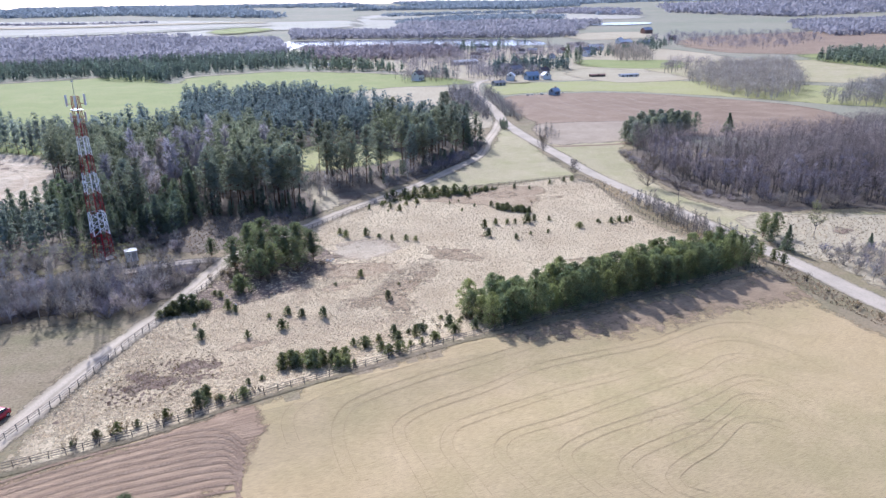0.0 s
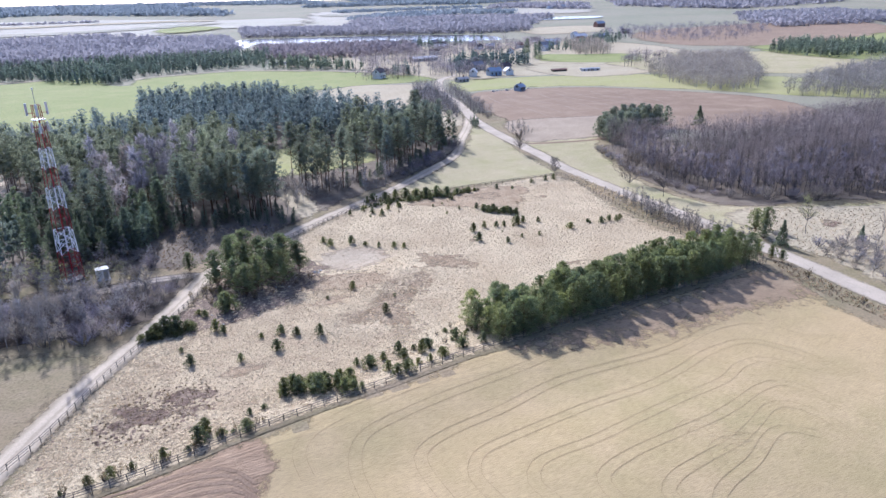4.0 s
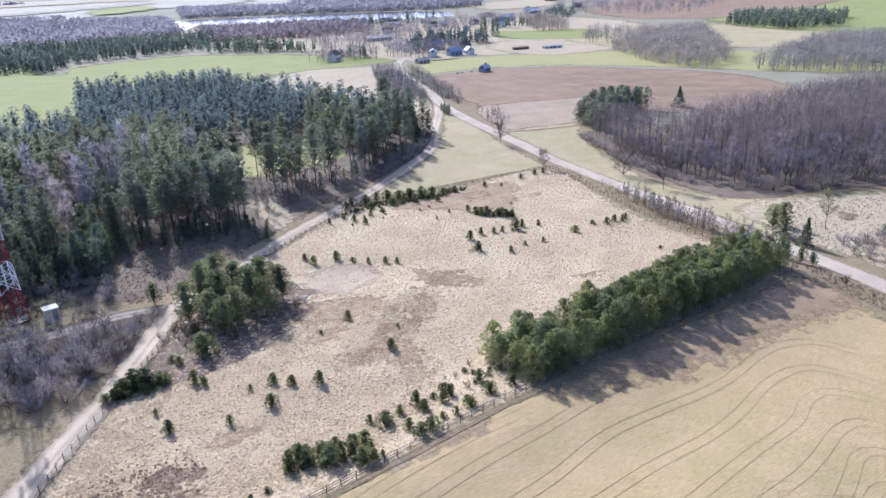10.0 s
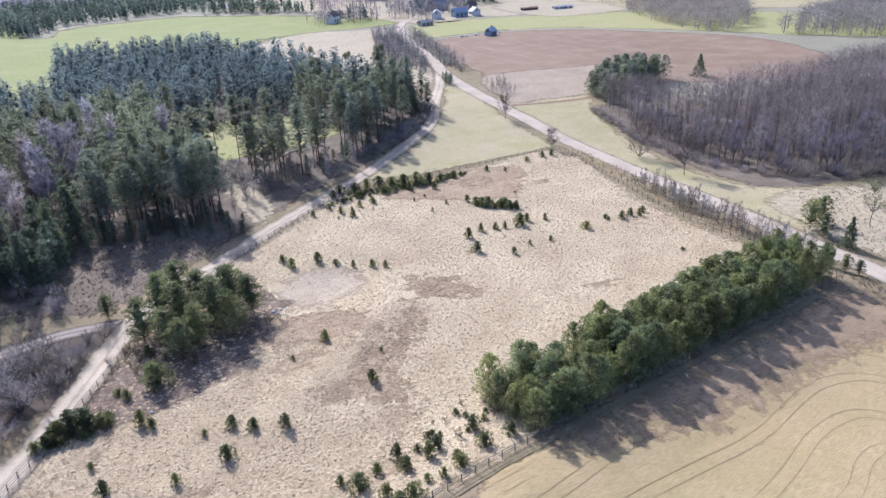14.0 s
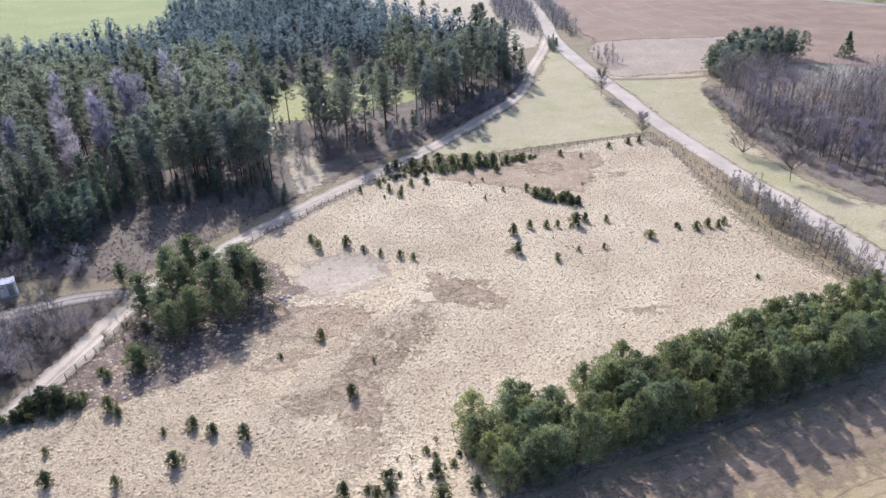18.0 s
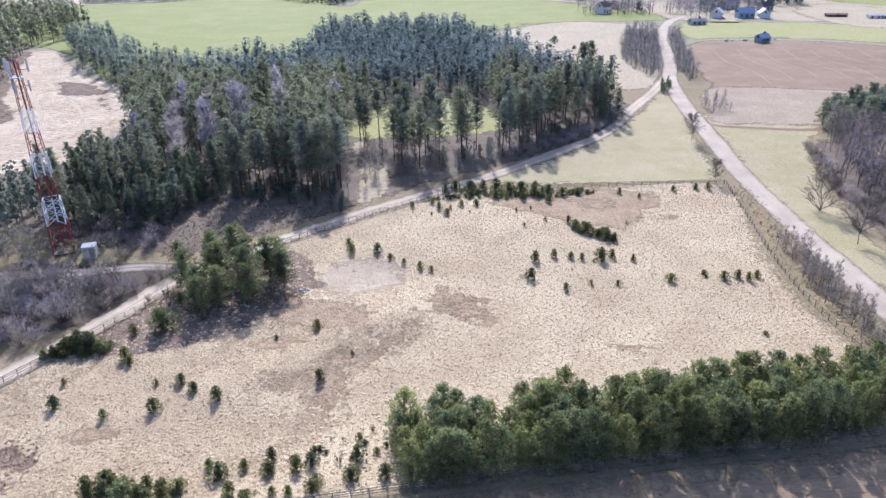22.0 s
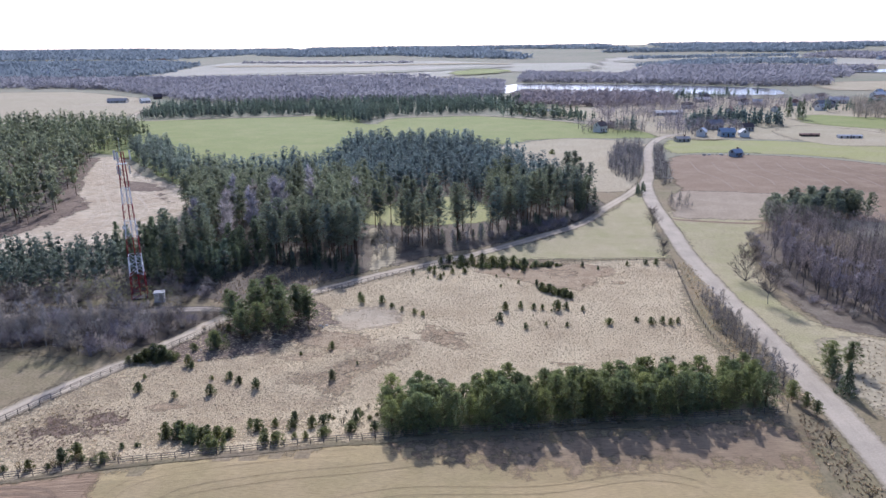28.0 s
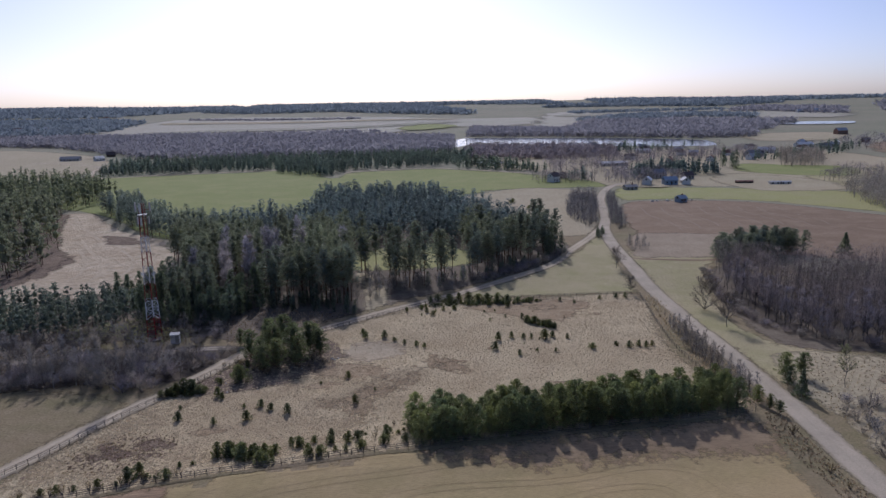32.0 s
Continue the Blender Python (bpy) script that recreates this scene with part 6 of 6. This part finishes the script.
for x, y in strewn([(20, 218), (40, 233), (62, 258), (60, 262), (36, 238), (16, 222)], 3.2, rng):
    THICKET[random.randrange(4)](x, y, random.uniform(0.5, 0.9))
for x, y, s in ((-62, 183, 0.6), (-67, 180, 0.65), (-73, 178, 0.55), (-59, 190, 0.6), (-64, 188, 0.7), (-24.5, 186.5, 0.35), (-27, 187.5, 0.4)):
    FULL_PUT[random.randrange(4)](x, y, s)

# undergrowth along the forest's foot
for x, y in strewn([(-60, 193), (-40, 193), (-25, 192), (-24, 199), (-44, 201), (-60, 201)], 3.4, rng):
    FULL_PUT[random.randrange(4)](x, y, random.uniform(0.22, 0.5), own="small conifer growing under the tall pines")
for x, y in strewn([(0, 212), (18, 223), (36, 237), (58, 258), (56, 264), (34, 243), (14, 228), (-2, 218)], 4.6, rng):
    FULL_PUT[random.randrange(4)](x, y, random.uniform(0.2, 0.45), own="small conifer growing under the tall pines")

# single trees beside the road
ROUND = plant_kind("bare_tree", bare_tree(270, 7.2, 0.6, 50, 8, 6, 0.08, 0.7, 0.7, 0.022, 8), M_bark, M_twig_dark, "round many-stemmed leafless tree", "tree", "roadside trees")
OAK = plant_kind("bare_tree", bare_tree(271, 8.5, 0.45, 40, 8, 5, 0.25, 0.55, 0.8, 0.022), M_bark, M_twig_dark, "broad leafless tree with crooked limbs", "tree", "roadside trees")
TALLBARE = plant_kind("bare_tree", bare_tree(272, 9.5, 0.36, 30, 7, 7, 0.38, 0.7, 0.6, 0.022), M_bark, M_catkin, "tall leafless tree with greenish twigs", "tree", "roadside trees")
SPRUCE = plant_kind("spruce_tree", spruce(273, 7.5, 2.2, 130, 16, 0.24), M_bark, M_spruce, "dark narrow spruce standing alone", "tree", "roadside trees")
ROUND(83.5, 181.5, 1.3)
OAK(81.3, 163, 1.25)
OAK(72.3, 232, 0.95)
OAK(65.6, 197.6, 0.7)
TALLBARE(85.5, 117.5, 1.0)
CLUMP[0](75.2, 123.6, 0.78, own="open-crowned pine beside the road")
CLUMP[3](79.6, 124.6, 0.72, own="open-crowned pine beside the road")
SPRUCE(73.2, 114.2, 0.85)
CLUMP[2](73.6, 119.6, 0.6, own="small thin pine beside the road")
SPRUCE(93, 108.5, 0.5)
SPRUCE(57.3, 66.3, 0.78, wider=1.5)
CLUMP[1](-67.4, 70.1, 0.66, own="bushy pine standing in the ploughed field")
SPRUCE(170, 242, 1.15, wider=1.3)
for x, y, s in ((70.5, 84, 0.7), (74, 92, 0.8), (77, 98, 0.7), (81, 104, 0.9), (86, 100, 0.8), (90, 95, 0.9), (76, 86, 0.8), (82, 92, 0.7), (95, 100, 0.8), (100, 108, 0.8), (88, 84, 0.8), (75, 76, 0.75), (80, 78, 0.7)):
    (SAPLING[random.randrange(4)] if random.random() < 0.6 else OAK)(x, y, s * 1.1)
for x, y in strewn([(73, 84), (75, 104), (82, 112), (96, 112), (104, 92), (86, 72)], 3.6, rng):
    THICKET[random.randrange(4)](x, y, random.uniform(0.35, 0.75))
for x, y, s in ((61.5, 110.5, 0.5), (62.6, 107.5, 0.4), (63.5, 105.5, 0.35)):
    CLUMP[random.randrange(4)](x, y, s, own="small bushy pine at the end of the row")
for x, y in strewn([(58.5, 70), (61.5, 70), (62.5, 96), (60, 98)], 3.5, rng):
    DRYBUSH[random.randrange(2)](x, y, random.uniform(0.6, 1.3))
ROADBUSH = [plant_kind("roadside_sapling", bare_tree(280 + k, 4.2, 0.27, 16, 4, 6, 0.06, 1.2, 0.55, 0.014), M_bark, M_twig_grey, "reddish grey leafless sapling beside the road", "tree", "roadside saplings") for k in range(3)]
for x, y in strewn([(60, 116), (64.5, 114), (66, 140), (68, 162), (64.5, 163), (61.3, 145)], 1.75, rng):
    ROADBUSH[random.randrange(3)](x, y, random.uniform(0.65, 1.35))
for x, y in strewn([(64, 163), (67, 162), (70, 190), (69, 193)], 2.6, rng):
    (ROADBUSH[random.randrange(3)] if random.random() < 0.3 else DRYBUSH[1])(x, y, random.uniform(0.3, 0.6))
ROADSIDE = [thin_tree(284 + k, 6.0, 90, 0.022, 1.3) for k in range(3)] + [shrub(288 + k, 3.0, 1.6, 14, 6, 0.016) for k in range(2)]
wood_mass("roadside_thicket", ROADSIDE, strewn([(86, 318), (92, 322), (108, 372), (122, 425), (110, 430), (96, 395), (84, 350)], 2.5, rng), M_bark, M_twig_grey, "grey leafless saplings beside the road", rng, 0.7, 1.4)
wood_mass("roadside_thicket", ROADSIDE, strewn([(99, 305), (105, 315), (118, 366), (134, 420), (128, 420), (114, 372), (102, 332)], 2.2, rng), M_bark, M_twig_grey, "grey leafless saplings along the road", rng, 0.6, 1.2)
for x, y in strewn([(88, 262), (97, 260), (102, 275), (94, 280)], 3.4, rng):
    ROADBUSH[random.randrange(3)](x, y, random.uniform(0.6, 1.3))
for x, y in strewn([(82, 286), (88, 296), (90, 304), (84, 300)], 2.4, rng):
    FULL_PUT[random.randrange(4)](x, y, random.uniform(0.2, 0.32), own="small dark conifer at the road fork")
for x, y in strewn([(97, 152), (94.5, 171), (98.5, 200), (106, 224), (103, 226), (95.5, 202), (91.5, 172), (94, 151)], 3.0, rng):
    THICKET[random.randrange(4)](x, y, random.uniform(0.4, 0.8))
for x, y in strewn([(97, 148), (107, 140), (120, 132), (122, 138), (103, 150)], 4.5, rng):
    THICKET[random.randrange(4)](x, y, random.uniform(0.8, 1.3))
for x, y, k in ((64.6, 407.3, 1.6), (72.1, 375.7, 1.5), (76.2, 381.9, 1.3), (70, 384, 1.0)):
    LOWBUSH[random.randrange(3)](x, y, k * 1.3, own="low dark bush on the fallow land")
# pines on the far side of the bare wood
BACK = [plant_kind("pine_tree", pine(290 + k, 11.0, 3.6, 0.1, 64, 40, 0.22, 0.2, 0.5, True), M_bark, M_forest, "round dark pine behind the bare wood", "tree", "pines behind the wood") for k in range(2)]
for x, y in strewn([(114, 230), (128, 234), (156, 245), (155, 257), (132, 253), (114, 242)], 4.2, rng):
    BACK[random.randrange(2)](x, y, random.uniform(0.8, 1.05))


# ---------------------------------------------------------------- boxes and bars
def box_mesh(name, size, material, bevel=0.0):
    bm = bmesh.new()
    bmesh.ops.create_cube(bm, size=1.0)
    bmesh.ops.scale(bm, vec=size, verts=bm.verts)
    if bevel:
        bmesh.ops.bevel(bm, geom=bm.edges[:], offset=bevel, segments=2, affect='EDGES')
    me = bpy.data.meshes.new(name)
    bm.to_mesh(me)
    bm.free()
    me.materials.append(material)
    return me


def bar(name, a, b, width, material, parent):
    return part(name, mesh_np(name, *tubes([(*a, width, *b, width)], 4), material), parent)


# ---------------------------------------------------------------- the radio mast
def mast(x, y, top):
    z0 = land(x, y)
    ob = thing("radio_mast", pose(x, y, z0, 0, 0, 20), "red and white steel lattice radio mast", "mast")
    full = top - z0
    cuts = [0, 0.165, 0.30, 0.425, 0.545, 0.655, 0.765, 1.0]

    def corner(h, k):
        w = (3.6 * (1 - h) + 1.3 * h) / 2
        return Vector(((w, w, 0), (-w, w, 0), (-w, -w, 0), (w, -w, 0))[k % 4]) + Vector((0, 0, h * full))
    part("foundation", box_mesh("foundation", (3.7, 3.7, 0.25), M_roofdark, 0.05), ob, "grey concrete foundation")
    for i, (a, b) in enumerate(zip(cuts, cuts[1:])):
        m = M_white if i % 2 else M_red
        steps = max(2, round((b - a) * full / 2.4))
        for k in range(4):
            bar("leg", corner(a, k), corner(b, k), 0.085 - 0.03 * a, m, ob)
        tagged(bar("cable_ladder", (0.15, 0.1, a * full + 0.02), (0.15, 0.1, b * full), 0.13, m, ob), "painted cable ladder inside the mast")
        for j in range(steps):
            h0, h1 = a + (b - a) * j / steps, a + (b - a) * (j + 1) / steps
            for k in range(4):
                bar("brace", corner(h0, k), corner(h1, k + 1), 0.055 if i < 2 else 0.034, m, ob)
                if i % 2:
                    bar("brace", corner(h0, k + 1), corner(h1, k), 0.055 if i < 2 else 0.034, m, ob)
                bar("girt", corner(h1, k), corner(h1, k + 1), 0.055 if i < 2 else 0.034, m, ob)
    for k in range(3):
        ang = radians(120 * k + 15)
        c = Vector((math.cos(ang), math.sin(ang), 0))
        arm = bar("antenna_arm", Vector((0, 0, full - 1.6)) + c * 0.4, Vector((0, 0, full - 1.6)) + c * 2.0, 0.06, M_red, ob)
        tagged(part("panel_antenna", box_mesh("panel_antenna", (0.3, 0.45, 2.4), M_panel, 0.05), ob, m=pose(c.x * 2.05, c.y * 2.05, full - 0.9, 0, 0, math.degrees(ang))), "white panel antenna")
        part("panel_antenna", box_mesh("panel_antenna", (0.25, 0.4, 2.0), M_panel, 0.05), ob, m=pose(c.x * 1.6, c.y * 1.6, full - 4.4, 0, 0, math.degrees(ang)))
        bar("antenna_arm", Vector((0, 0, full - 4.4)) + c * 0.4, Vector((0, 0, full - 4.4)) + c * 1.6, 0.05, M_red, ob)
    part("platform", box_mesh("platform", (2.2, 2.2, 0.12), M_steel), ob, m=pose(0, 0, full - 2.8))
    bar("lightning_rod", (0, 0, full - 0.5), (0, 0, full + 3.0), 0.06, M_steel, ob)
    tagged(part("beacon", box_mesh("beacon", (0.35, 0.35, 0.4), M_panel, 0.1), ob, m=pose(0, 0, full + 3.1)), "pale warning lamp")
    for k, ang in enumerate((200, 330)):
        v, f = tubes([(0, 0, -0.15, 0.2, 0, 0, 0.15, 0.5)], 14)
        a = radians(ang)
        part("dish_antenna", mesh_np("dish_antenna", v, f, M_panel), ob, m=pose(math.cos(a) * 1.6, math.sin(a) * 1.6, full * 0.50, 0, 90, ang))
    for k in range(24):
        h = k / 24
        bar("ladder_rung", corner(h, 0) * 0.5 + corner(h, 1) * 0.5 + Vector((-0.2, 0, 0)), corner(h, 0) * 0.5 + corner(h, 1) * 0.5 + Vector((0.2, 0, 0)), 0.03, M_steel, ob)


mast(-76.5, 165, 38.5)


def shed(x, y, turn):
    z = land(x, y)
    ob = thing("equipment_cabin", pose(x, y, z, 0, 0, turn), "pale grey equipment cabin beside the mast", "cabin")
    part("wall", box_mesh("wall", (2.4, 2.0, 2.3), M_whitewall, 0.04), ob, m=pose(0, 0, 1.2))
    part("roof", box_mesh("roof", (2.6, 2.2, 0.12), M_roofgrey, 0.03), ob, m=pose(0, 0, 2.4, 2, 0, 0))
    d = part("door", box_mesh("door", (0.9, 0.06, 2.0), M_steel, 0.02), ob, "grey steel door", m=pose(0.5, -1.02, 1.15))
    part("handle", box_mesh("handle", (0.12, 0.05, 0.04), M_steel), d, m=pose(-0.35, -0.05, 0))
    part("vent", box_mesh("vent", (0.6, 0.06, 0.4), M_steel), ob, m=pose(-0.6, -1.02, 1.8))
    part("plinth", box_mesh("plinth", (2.6, 2.2, 0.3), M_stone), ob, m=pose(0, 0, 0.05))


shed(-70.8, 163.2, 12)


# ---------------------------------------------------------------- the red car
def car(x, y, turn):
    ob = thing("parked_car", pose(x, y, land(x, y) + 0.08, 0, 0, turn), "red hatchback car parked beside the sandy lane", "car")

    def loft(name, rows, material, parent):
        """A closed body from cross-sections: x, half width, low, high."""
        bm = bmesh.new()
        rings = []
        for px_, w, lo, hi in rows:
            rings.append([bm.verts.new((px_, q * w, zz)) for q, zz in ((-0.92, lo), (-1, lo + (hi - lo) * 0.35), (-0.96, lo + (hi - lo) * 0.8), (-0.8, hi), (0.8, hi), (0.96, lo + (hi - lo) * 0.8), (1, lo + (hi - lo) * 0.35), (0.92, lo))])
        for a, b in zip(rings, rings[1:]):
            for k in range(8):
                bm.faces.new((a[k], a[(k + 1) % 8], b[(k + 1) % 8], b[k]))
        bm.faces.new(rings[0])
        bm.faces.new(rings[-1][::-1])
        bmesh.ops.recalc_face_normals(bm, faces=bm.faces[:])
        bmesh.ops.bevel(bm, geom=bm.edges[:], offset=0.03, segments=1, affect='EDGES')
        me = bpy.data.meshes.new(name)
        bm.to_mesh(me)
        bm.free()
        me.materials.append(material)
        me.polygons.foreach_set("use_smooth", [True] * len(me.polygons))
        return part(name, me, parent)
    loft("body", [(-2.0, 0.72, 0.38, 0.8), (-1.9, 0.84, 0.24, 0.95), (-1.2, 0.87, 0.2, 0.98), (0.7, 0.87, 0.2, 0.94), (1.6, 0.84, 0.22, 0.82), (2.0, 0.72, 0.32, 0.66)], M_carred, ob)
    loft("window_band", [(-1.72, 0.70, 0.93, 0.97), (-1.38, 0.71, 0.93, 1.36), (0.05, 0.71, 0.93, 1.38), (0.95, 0.72, 0.92, 0.95)], M_carglass, ob)
    loft("roof", [(-1.45, 0.60, 1.32, 1.40), (-1.1, 0.63, 1.36, 1.45), (-0.1, 0.63, 1.37, 1.46), (0.15, 0.60, 1.33, 1.41)], M_carred, ob)
    for px_ in (-1.25, 1.25):
        for s in (-1, 1):
            w = part("wheel", mesh_np("wheel", *wheel_arrays(0.31, 0.2), M_rubber), ob, m=pose(px_, s * 0.78, 0.29, 90, 0, 0))
            part("rim", mesh_np("rim", *wheel_arrays(0.19, 0.215), M_steel), w, "grey steel rim")
    for s in (-1, 1):
        tagged(part("headlight", box_mesh("headlight", (0.1, 0.32, 0.14), M_panel, 0.03), ob, m=pose(1.93, s * 0.55, 0.6)), "clear headlight")
        tagged(part("tail_light", box_mesh("tail_light", (0.08, 0.2, 0.3), M_red, 0.02), ob, m=pose(-1.95, s * 0.66, 0.76)), "dark red tail light")
        part("mirror", box_mesh("mirror", (0.12, 0.2, 0.14), M_carred, 0.03), ob, m=pose(0.55, s * 0.96, 0.98))
    part("bumper", box_mesh("bumper", (0.14, 1.5, 0.2), M_rubber, 0.04), ob, m=pose(1.98, 0, 0.36))
    part("bumper", box_mesh("bumper", (0.14, 1.5, 0.2), M_rubber, 0.04), ob, m=pose(-1.98, 0, 0.4))


def wheel_arrays(r, w):
    v, f = tubes([(0, 0, -w / 2, r, 0, 0, w / 2, r)], 16)
    n = len(v)
    v = np.concatenate([v, [[0, 0, -w / 2], [0, 0, w / 2]]])
    caps = [(n, (k + 1) % 16, k) for k in range(16)] + [(n + 1, 16 + k, 16 + (k + 1) % 16) for k in range(16)]
    return v, np.concatenate([f, np.array(caps)])


car(-86.6, 102.0, 238)


# ---------------------------------------------------------------- houses
def house(x, y, turn, wide, long, tall, wall, roof, label, pitch=0.75, name="house", windows=3, chimney=True, cell_lift=0.0):
    z = land(x, y)
    k = 0.74 if y < 1000 else 1.0
    wide, long, tall = wide * k, long * k, tall * k
    ob = thing(name, pose(x, y, z + 0.1, 0, 0, turn), label, "house", "village houses")
    part("wall", box_mesh("wall", (long, wide, tall + 0.4), wall), ob, m=pose(0, 0, tall / 2 - 0.2))
    pitch = min(pitch, 0.8)
    h = wide / 2 * pitch
    for s in (-1, 1):
        sl = math.hypot(wide / 2 + 0.4, h * (1 + 0.8 / wide))
        part("roof_slope", box_mesh("roof_slope", (long + 0.9, sl, 0.18), roof), ob, m=pose(0, s * (wide / 4 + 0.15), tall + h / 2 + 0.05, -s * math.degrees(math.atan2(h, wide / 2)), 0, 0))
    for s in (-1, 1):
        me = bpy.data.meshes.new("gable")
        t = 0.2
        q = s * (long / 2 - 0.05)
        me.from_pydata([(q, -wide / 2, tall), (q, wide / 2, tall), (q, 0, tall + h), (q + s * t, -wide / 2, tall), (q + s * t, wide / 2, tall), (q + s * t, 0, tall + h)], [], [(0, 1, 2), (3, 5, 4), (0, 3, 4, 1), (1, 4, 5, 2), (2, 5, 3, 0)])
        me.materials.append(wall)
        part("gable", me, ob)
    if chimney:
        part("chimney", box_mesh("chimney", (0.7, 0.7, 1.6), M_brickwall), ob, m=pose(long * 0.15, 0, tall + h + 0.3))
    pane = box_mesh("window", (1.1, 0.1, 1.3), M_glass)
    for s in (-1, 1):
        for k in range(windows):
            part("window", pane, ob, m=pose((k + 0.5) / windows * long - long / 2, s * (wide / 2 + 0.03), min(1.7, tall * 0.55)))
    for s in (-1, 1):
        part("window", pane, ob, m=pose(s * (long / 2 + 0.18), 0, tall + h * 0.25, 0, 0, 90))
    part("door", box_mesh("door", (1.0, 0.1, 2.0), M_boards), ob, m=pose(long * 0.02 - long / 2 / max(windows, 1) * 0, -(wide / 2 + 0.05), 1.0))
    return ob


house(166, 391, 25, 6, 8, 3.2, M_bluewall, M_roofblue, "small blue house with a blue sheet roof", windows=2)
house(157, 455, 10, 7, 12, 2.6, M_plaster, M_roofgrey, "low plastered farm building with a grey roof", 0.5)
house(179, 481, 60, 8, 10, 4.5, M_whitewall, M_roofpale, "white house with a pale roof", 0.9)
house(203, 522, 20, 10, 16, 5.0, M_plaster, M_roofgrey, "large plastered house with a grey roof", 0.8)
house(195, 478, 0, 9, 13, 4.5, M_bluewall, M_roofblue, "blue house with a blue roof", 0.7)
house(206, 476, 80, 8, 9, 4.0, M_whitewall, M_roofgrey, "pale house with a grey roof", 0.9)
house(222, 509, 15, 8, 11, 4.0, M_plaster, M_roofdark, "plastered house with a dark roof", 0.8)
house(116, 512, 40, 9, 11, 6.0, M_whitewall, M_roofdark, "tall white house with a dark roof", 0.9)
house(128, 535, 15, 7, 10, 3.5, M_boards, M_roofdark, "dark wooden barn among trees", 0.8)
house(202, 628, 5, 10, 34, 3.6, M_plaster, M_roofpale, "long pale farm building", 0.4, windows=6, chimney=False)
house(284, 770, 0, 10, 22, 4.0, M_whitewall, M_roofpale, "white building with a pale roof by the lake", 0.5)
house(271, 463, -8, 5, 20, 2.0, M_whitewall, M_roofpale, "low pale shed on the pasture", 0.3, windows=4, chimney=False, name="shed")
house(250, 474, -8, 5, 16, 1.8, M_boards, M_roofbrown, "low brown shed on the pasture", 0.3, windows=3, chimney=False, name="shed")
house(370, 684, 20, 14, 22, 5.0, M_plaster, M_roofgrey, "large grey-roofed house among trees", 0.7)
house(412, 734, -10, 12, 24, 5.0, M_whitewall, M_roofpale, "long white house with a pale roof", 0.6)
house(499, 803, 15, 14, 30, 5.0, M_whitewall, M_roofpale, "wide white building at the village end", 0.5, windows=5)
house(505, 772, 0, 12, 20, 4.5, M_plaster, M_roofgrey, "grey-roofed house at the village end", 0.7)
house(-388, 850, 3, 12, 30, 3.4, M_plaster, M_roofgrey, "long pale barn at the far farm", 0.6, windows=6, chimney=False, name="barn")
house(-352, 842, 50, 9, 14, 4.0, M_whitewall, M_roofpale, "white farm building with a bright roof", 0.8)
house(-362, 906, 20, 10, 14, 4.0, M_boards, M_roofdark, "dark farm building by the wood", 0.8)
WALLS = [(M_plaster, "plastered"), (M_whitewall, "white"), (M_brickwall, "brick"), (M_plaster, "plastered"), (M_whitewall, "white")]
ROOFS = [(M_roofgrey, "grey"), (M_roofdark, "dark"), (M_roofpale, "pale"), (M_roofbrown, "brown"), (M_roofpale, "pale")]
for x, y in ((310, 725), (323, 722), (296, 795), (313, 850), (296, 880), (262, 895), (356, 714), (354, 658), (382, 694), (411, 742), (428, 800), (310, 654), (529, 857), (507, 810), (519, 790), (537, 802), (240, 690), (262, 640), (330, 780), (560, 830), (620, 860), (470, 760), (445, 705),
             (-887, 1606), (-886, 1741), (-941, 1927), (-802, 1662), (-828, 1760), (-921, 2361), (-997, 2585), (-860, 1690), (708, 1042), (660, 2050), (880, 2120), (960, 2160), (1110, 2260), (1230, 2010), (1270, 1990)):
    (w, wn_), (r, rn) = WALLS[random.randrange(5)], ROOFS[random.randrange(5)]
    k = 1.0 if y < 1000 else 1.5
    house(x, y, random.uniform(-40, 60), random.uniform(7, 10) * k, random.uniform(10, 16) * k, random.uniform(3.5, 5) * k, w, r, f"{wn_} village house with a {rn} roof", random.uniform(0.7, 1.0))

# ---------------------------------------------------------------- stones and oddments
def stone(seed, size, x, y, label="pale grey field stone in grass"):
    bm = bmesh.new()
    bmesh.ops.create_icosphere(bm, subdivisions=2, radius=1.0)
    r = random.Random(seed)
    for v in bm.verts:
        v.co *= 0.8 + 0.35 * noise.noise(v.co * 1.3 + Vector((seed, 0, 0)))
        v.co.z *= 0.6
    me = bpy.data.meshes.new("stone")
    bm.to_mesh(me)
    bm.free()
    me.materials.append(M_stone)
    ob = tagged(new("stone", me), label, "stone", "stones")
    ob.matrix_basis = pose(x, y, land(x, y) + size * 0.2, 0, 0, r.random() * 360) @ Matrix.Diagonal((size, size, size, 1))


for k, (x, y, s) in enumerate([(-28.6, 149.3, 0.5), (-27.9, 148.6, 0.4), (-27.2, 149.6, 0.45), (-35.5, 143.5, 0.25), (-38, 144.6, 0.25), (-50.6, 131.3, 0.35), (-52, 136.5, 0.3), (-33, 148, 0.3), (-44, 132, 0.2), (66.2, 166, 0.4), (65.4, 163, 0.35), (63.8, 158, 0.3)]):
    stone(k, s, x, y)
for k in range(9):
    stone(50 + k, random.uniform(0.6, 1.6), 150 + k * 3.2, 396 + 0.5 * (k % 3), "heap of dark earth and stones by the blue house")
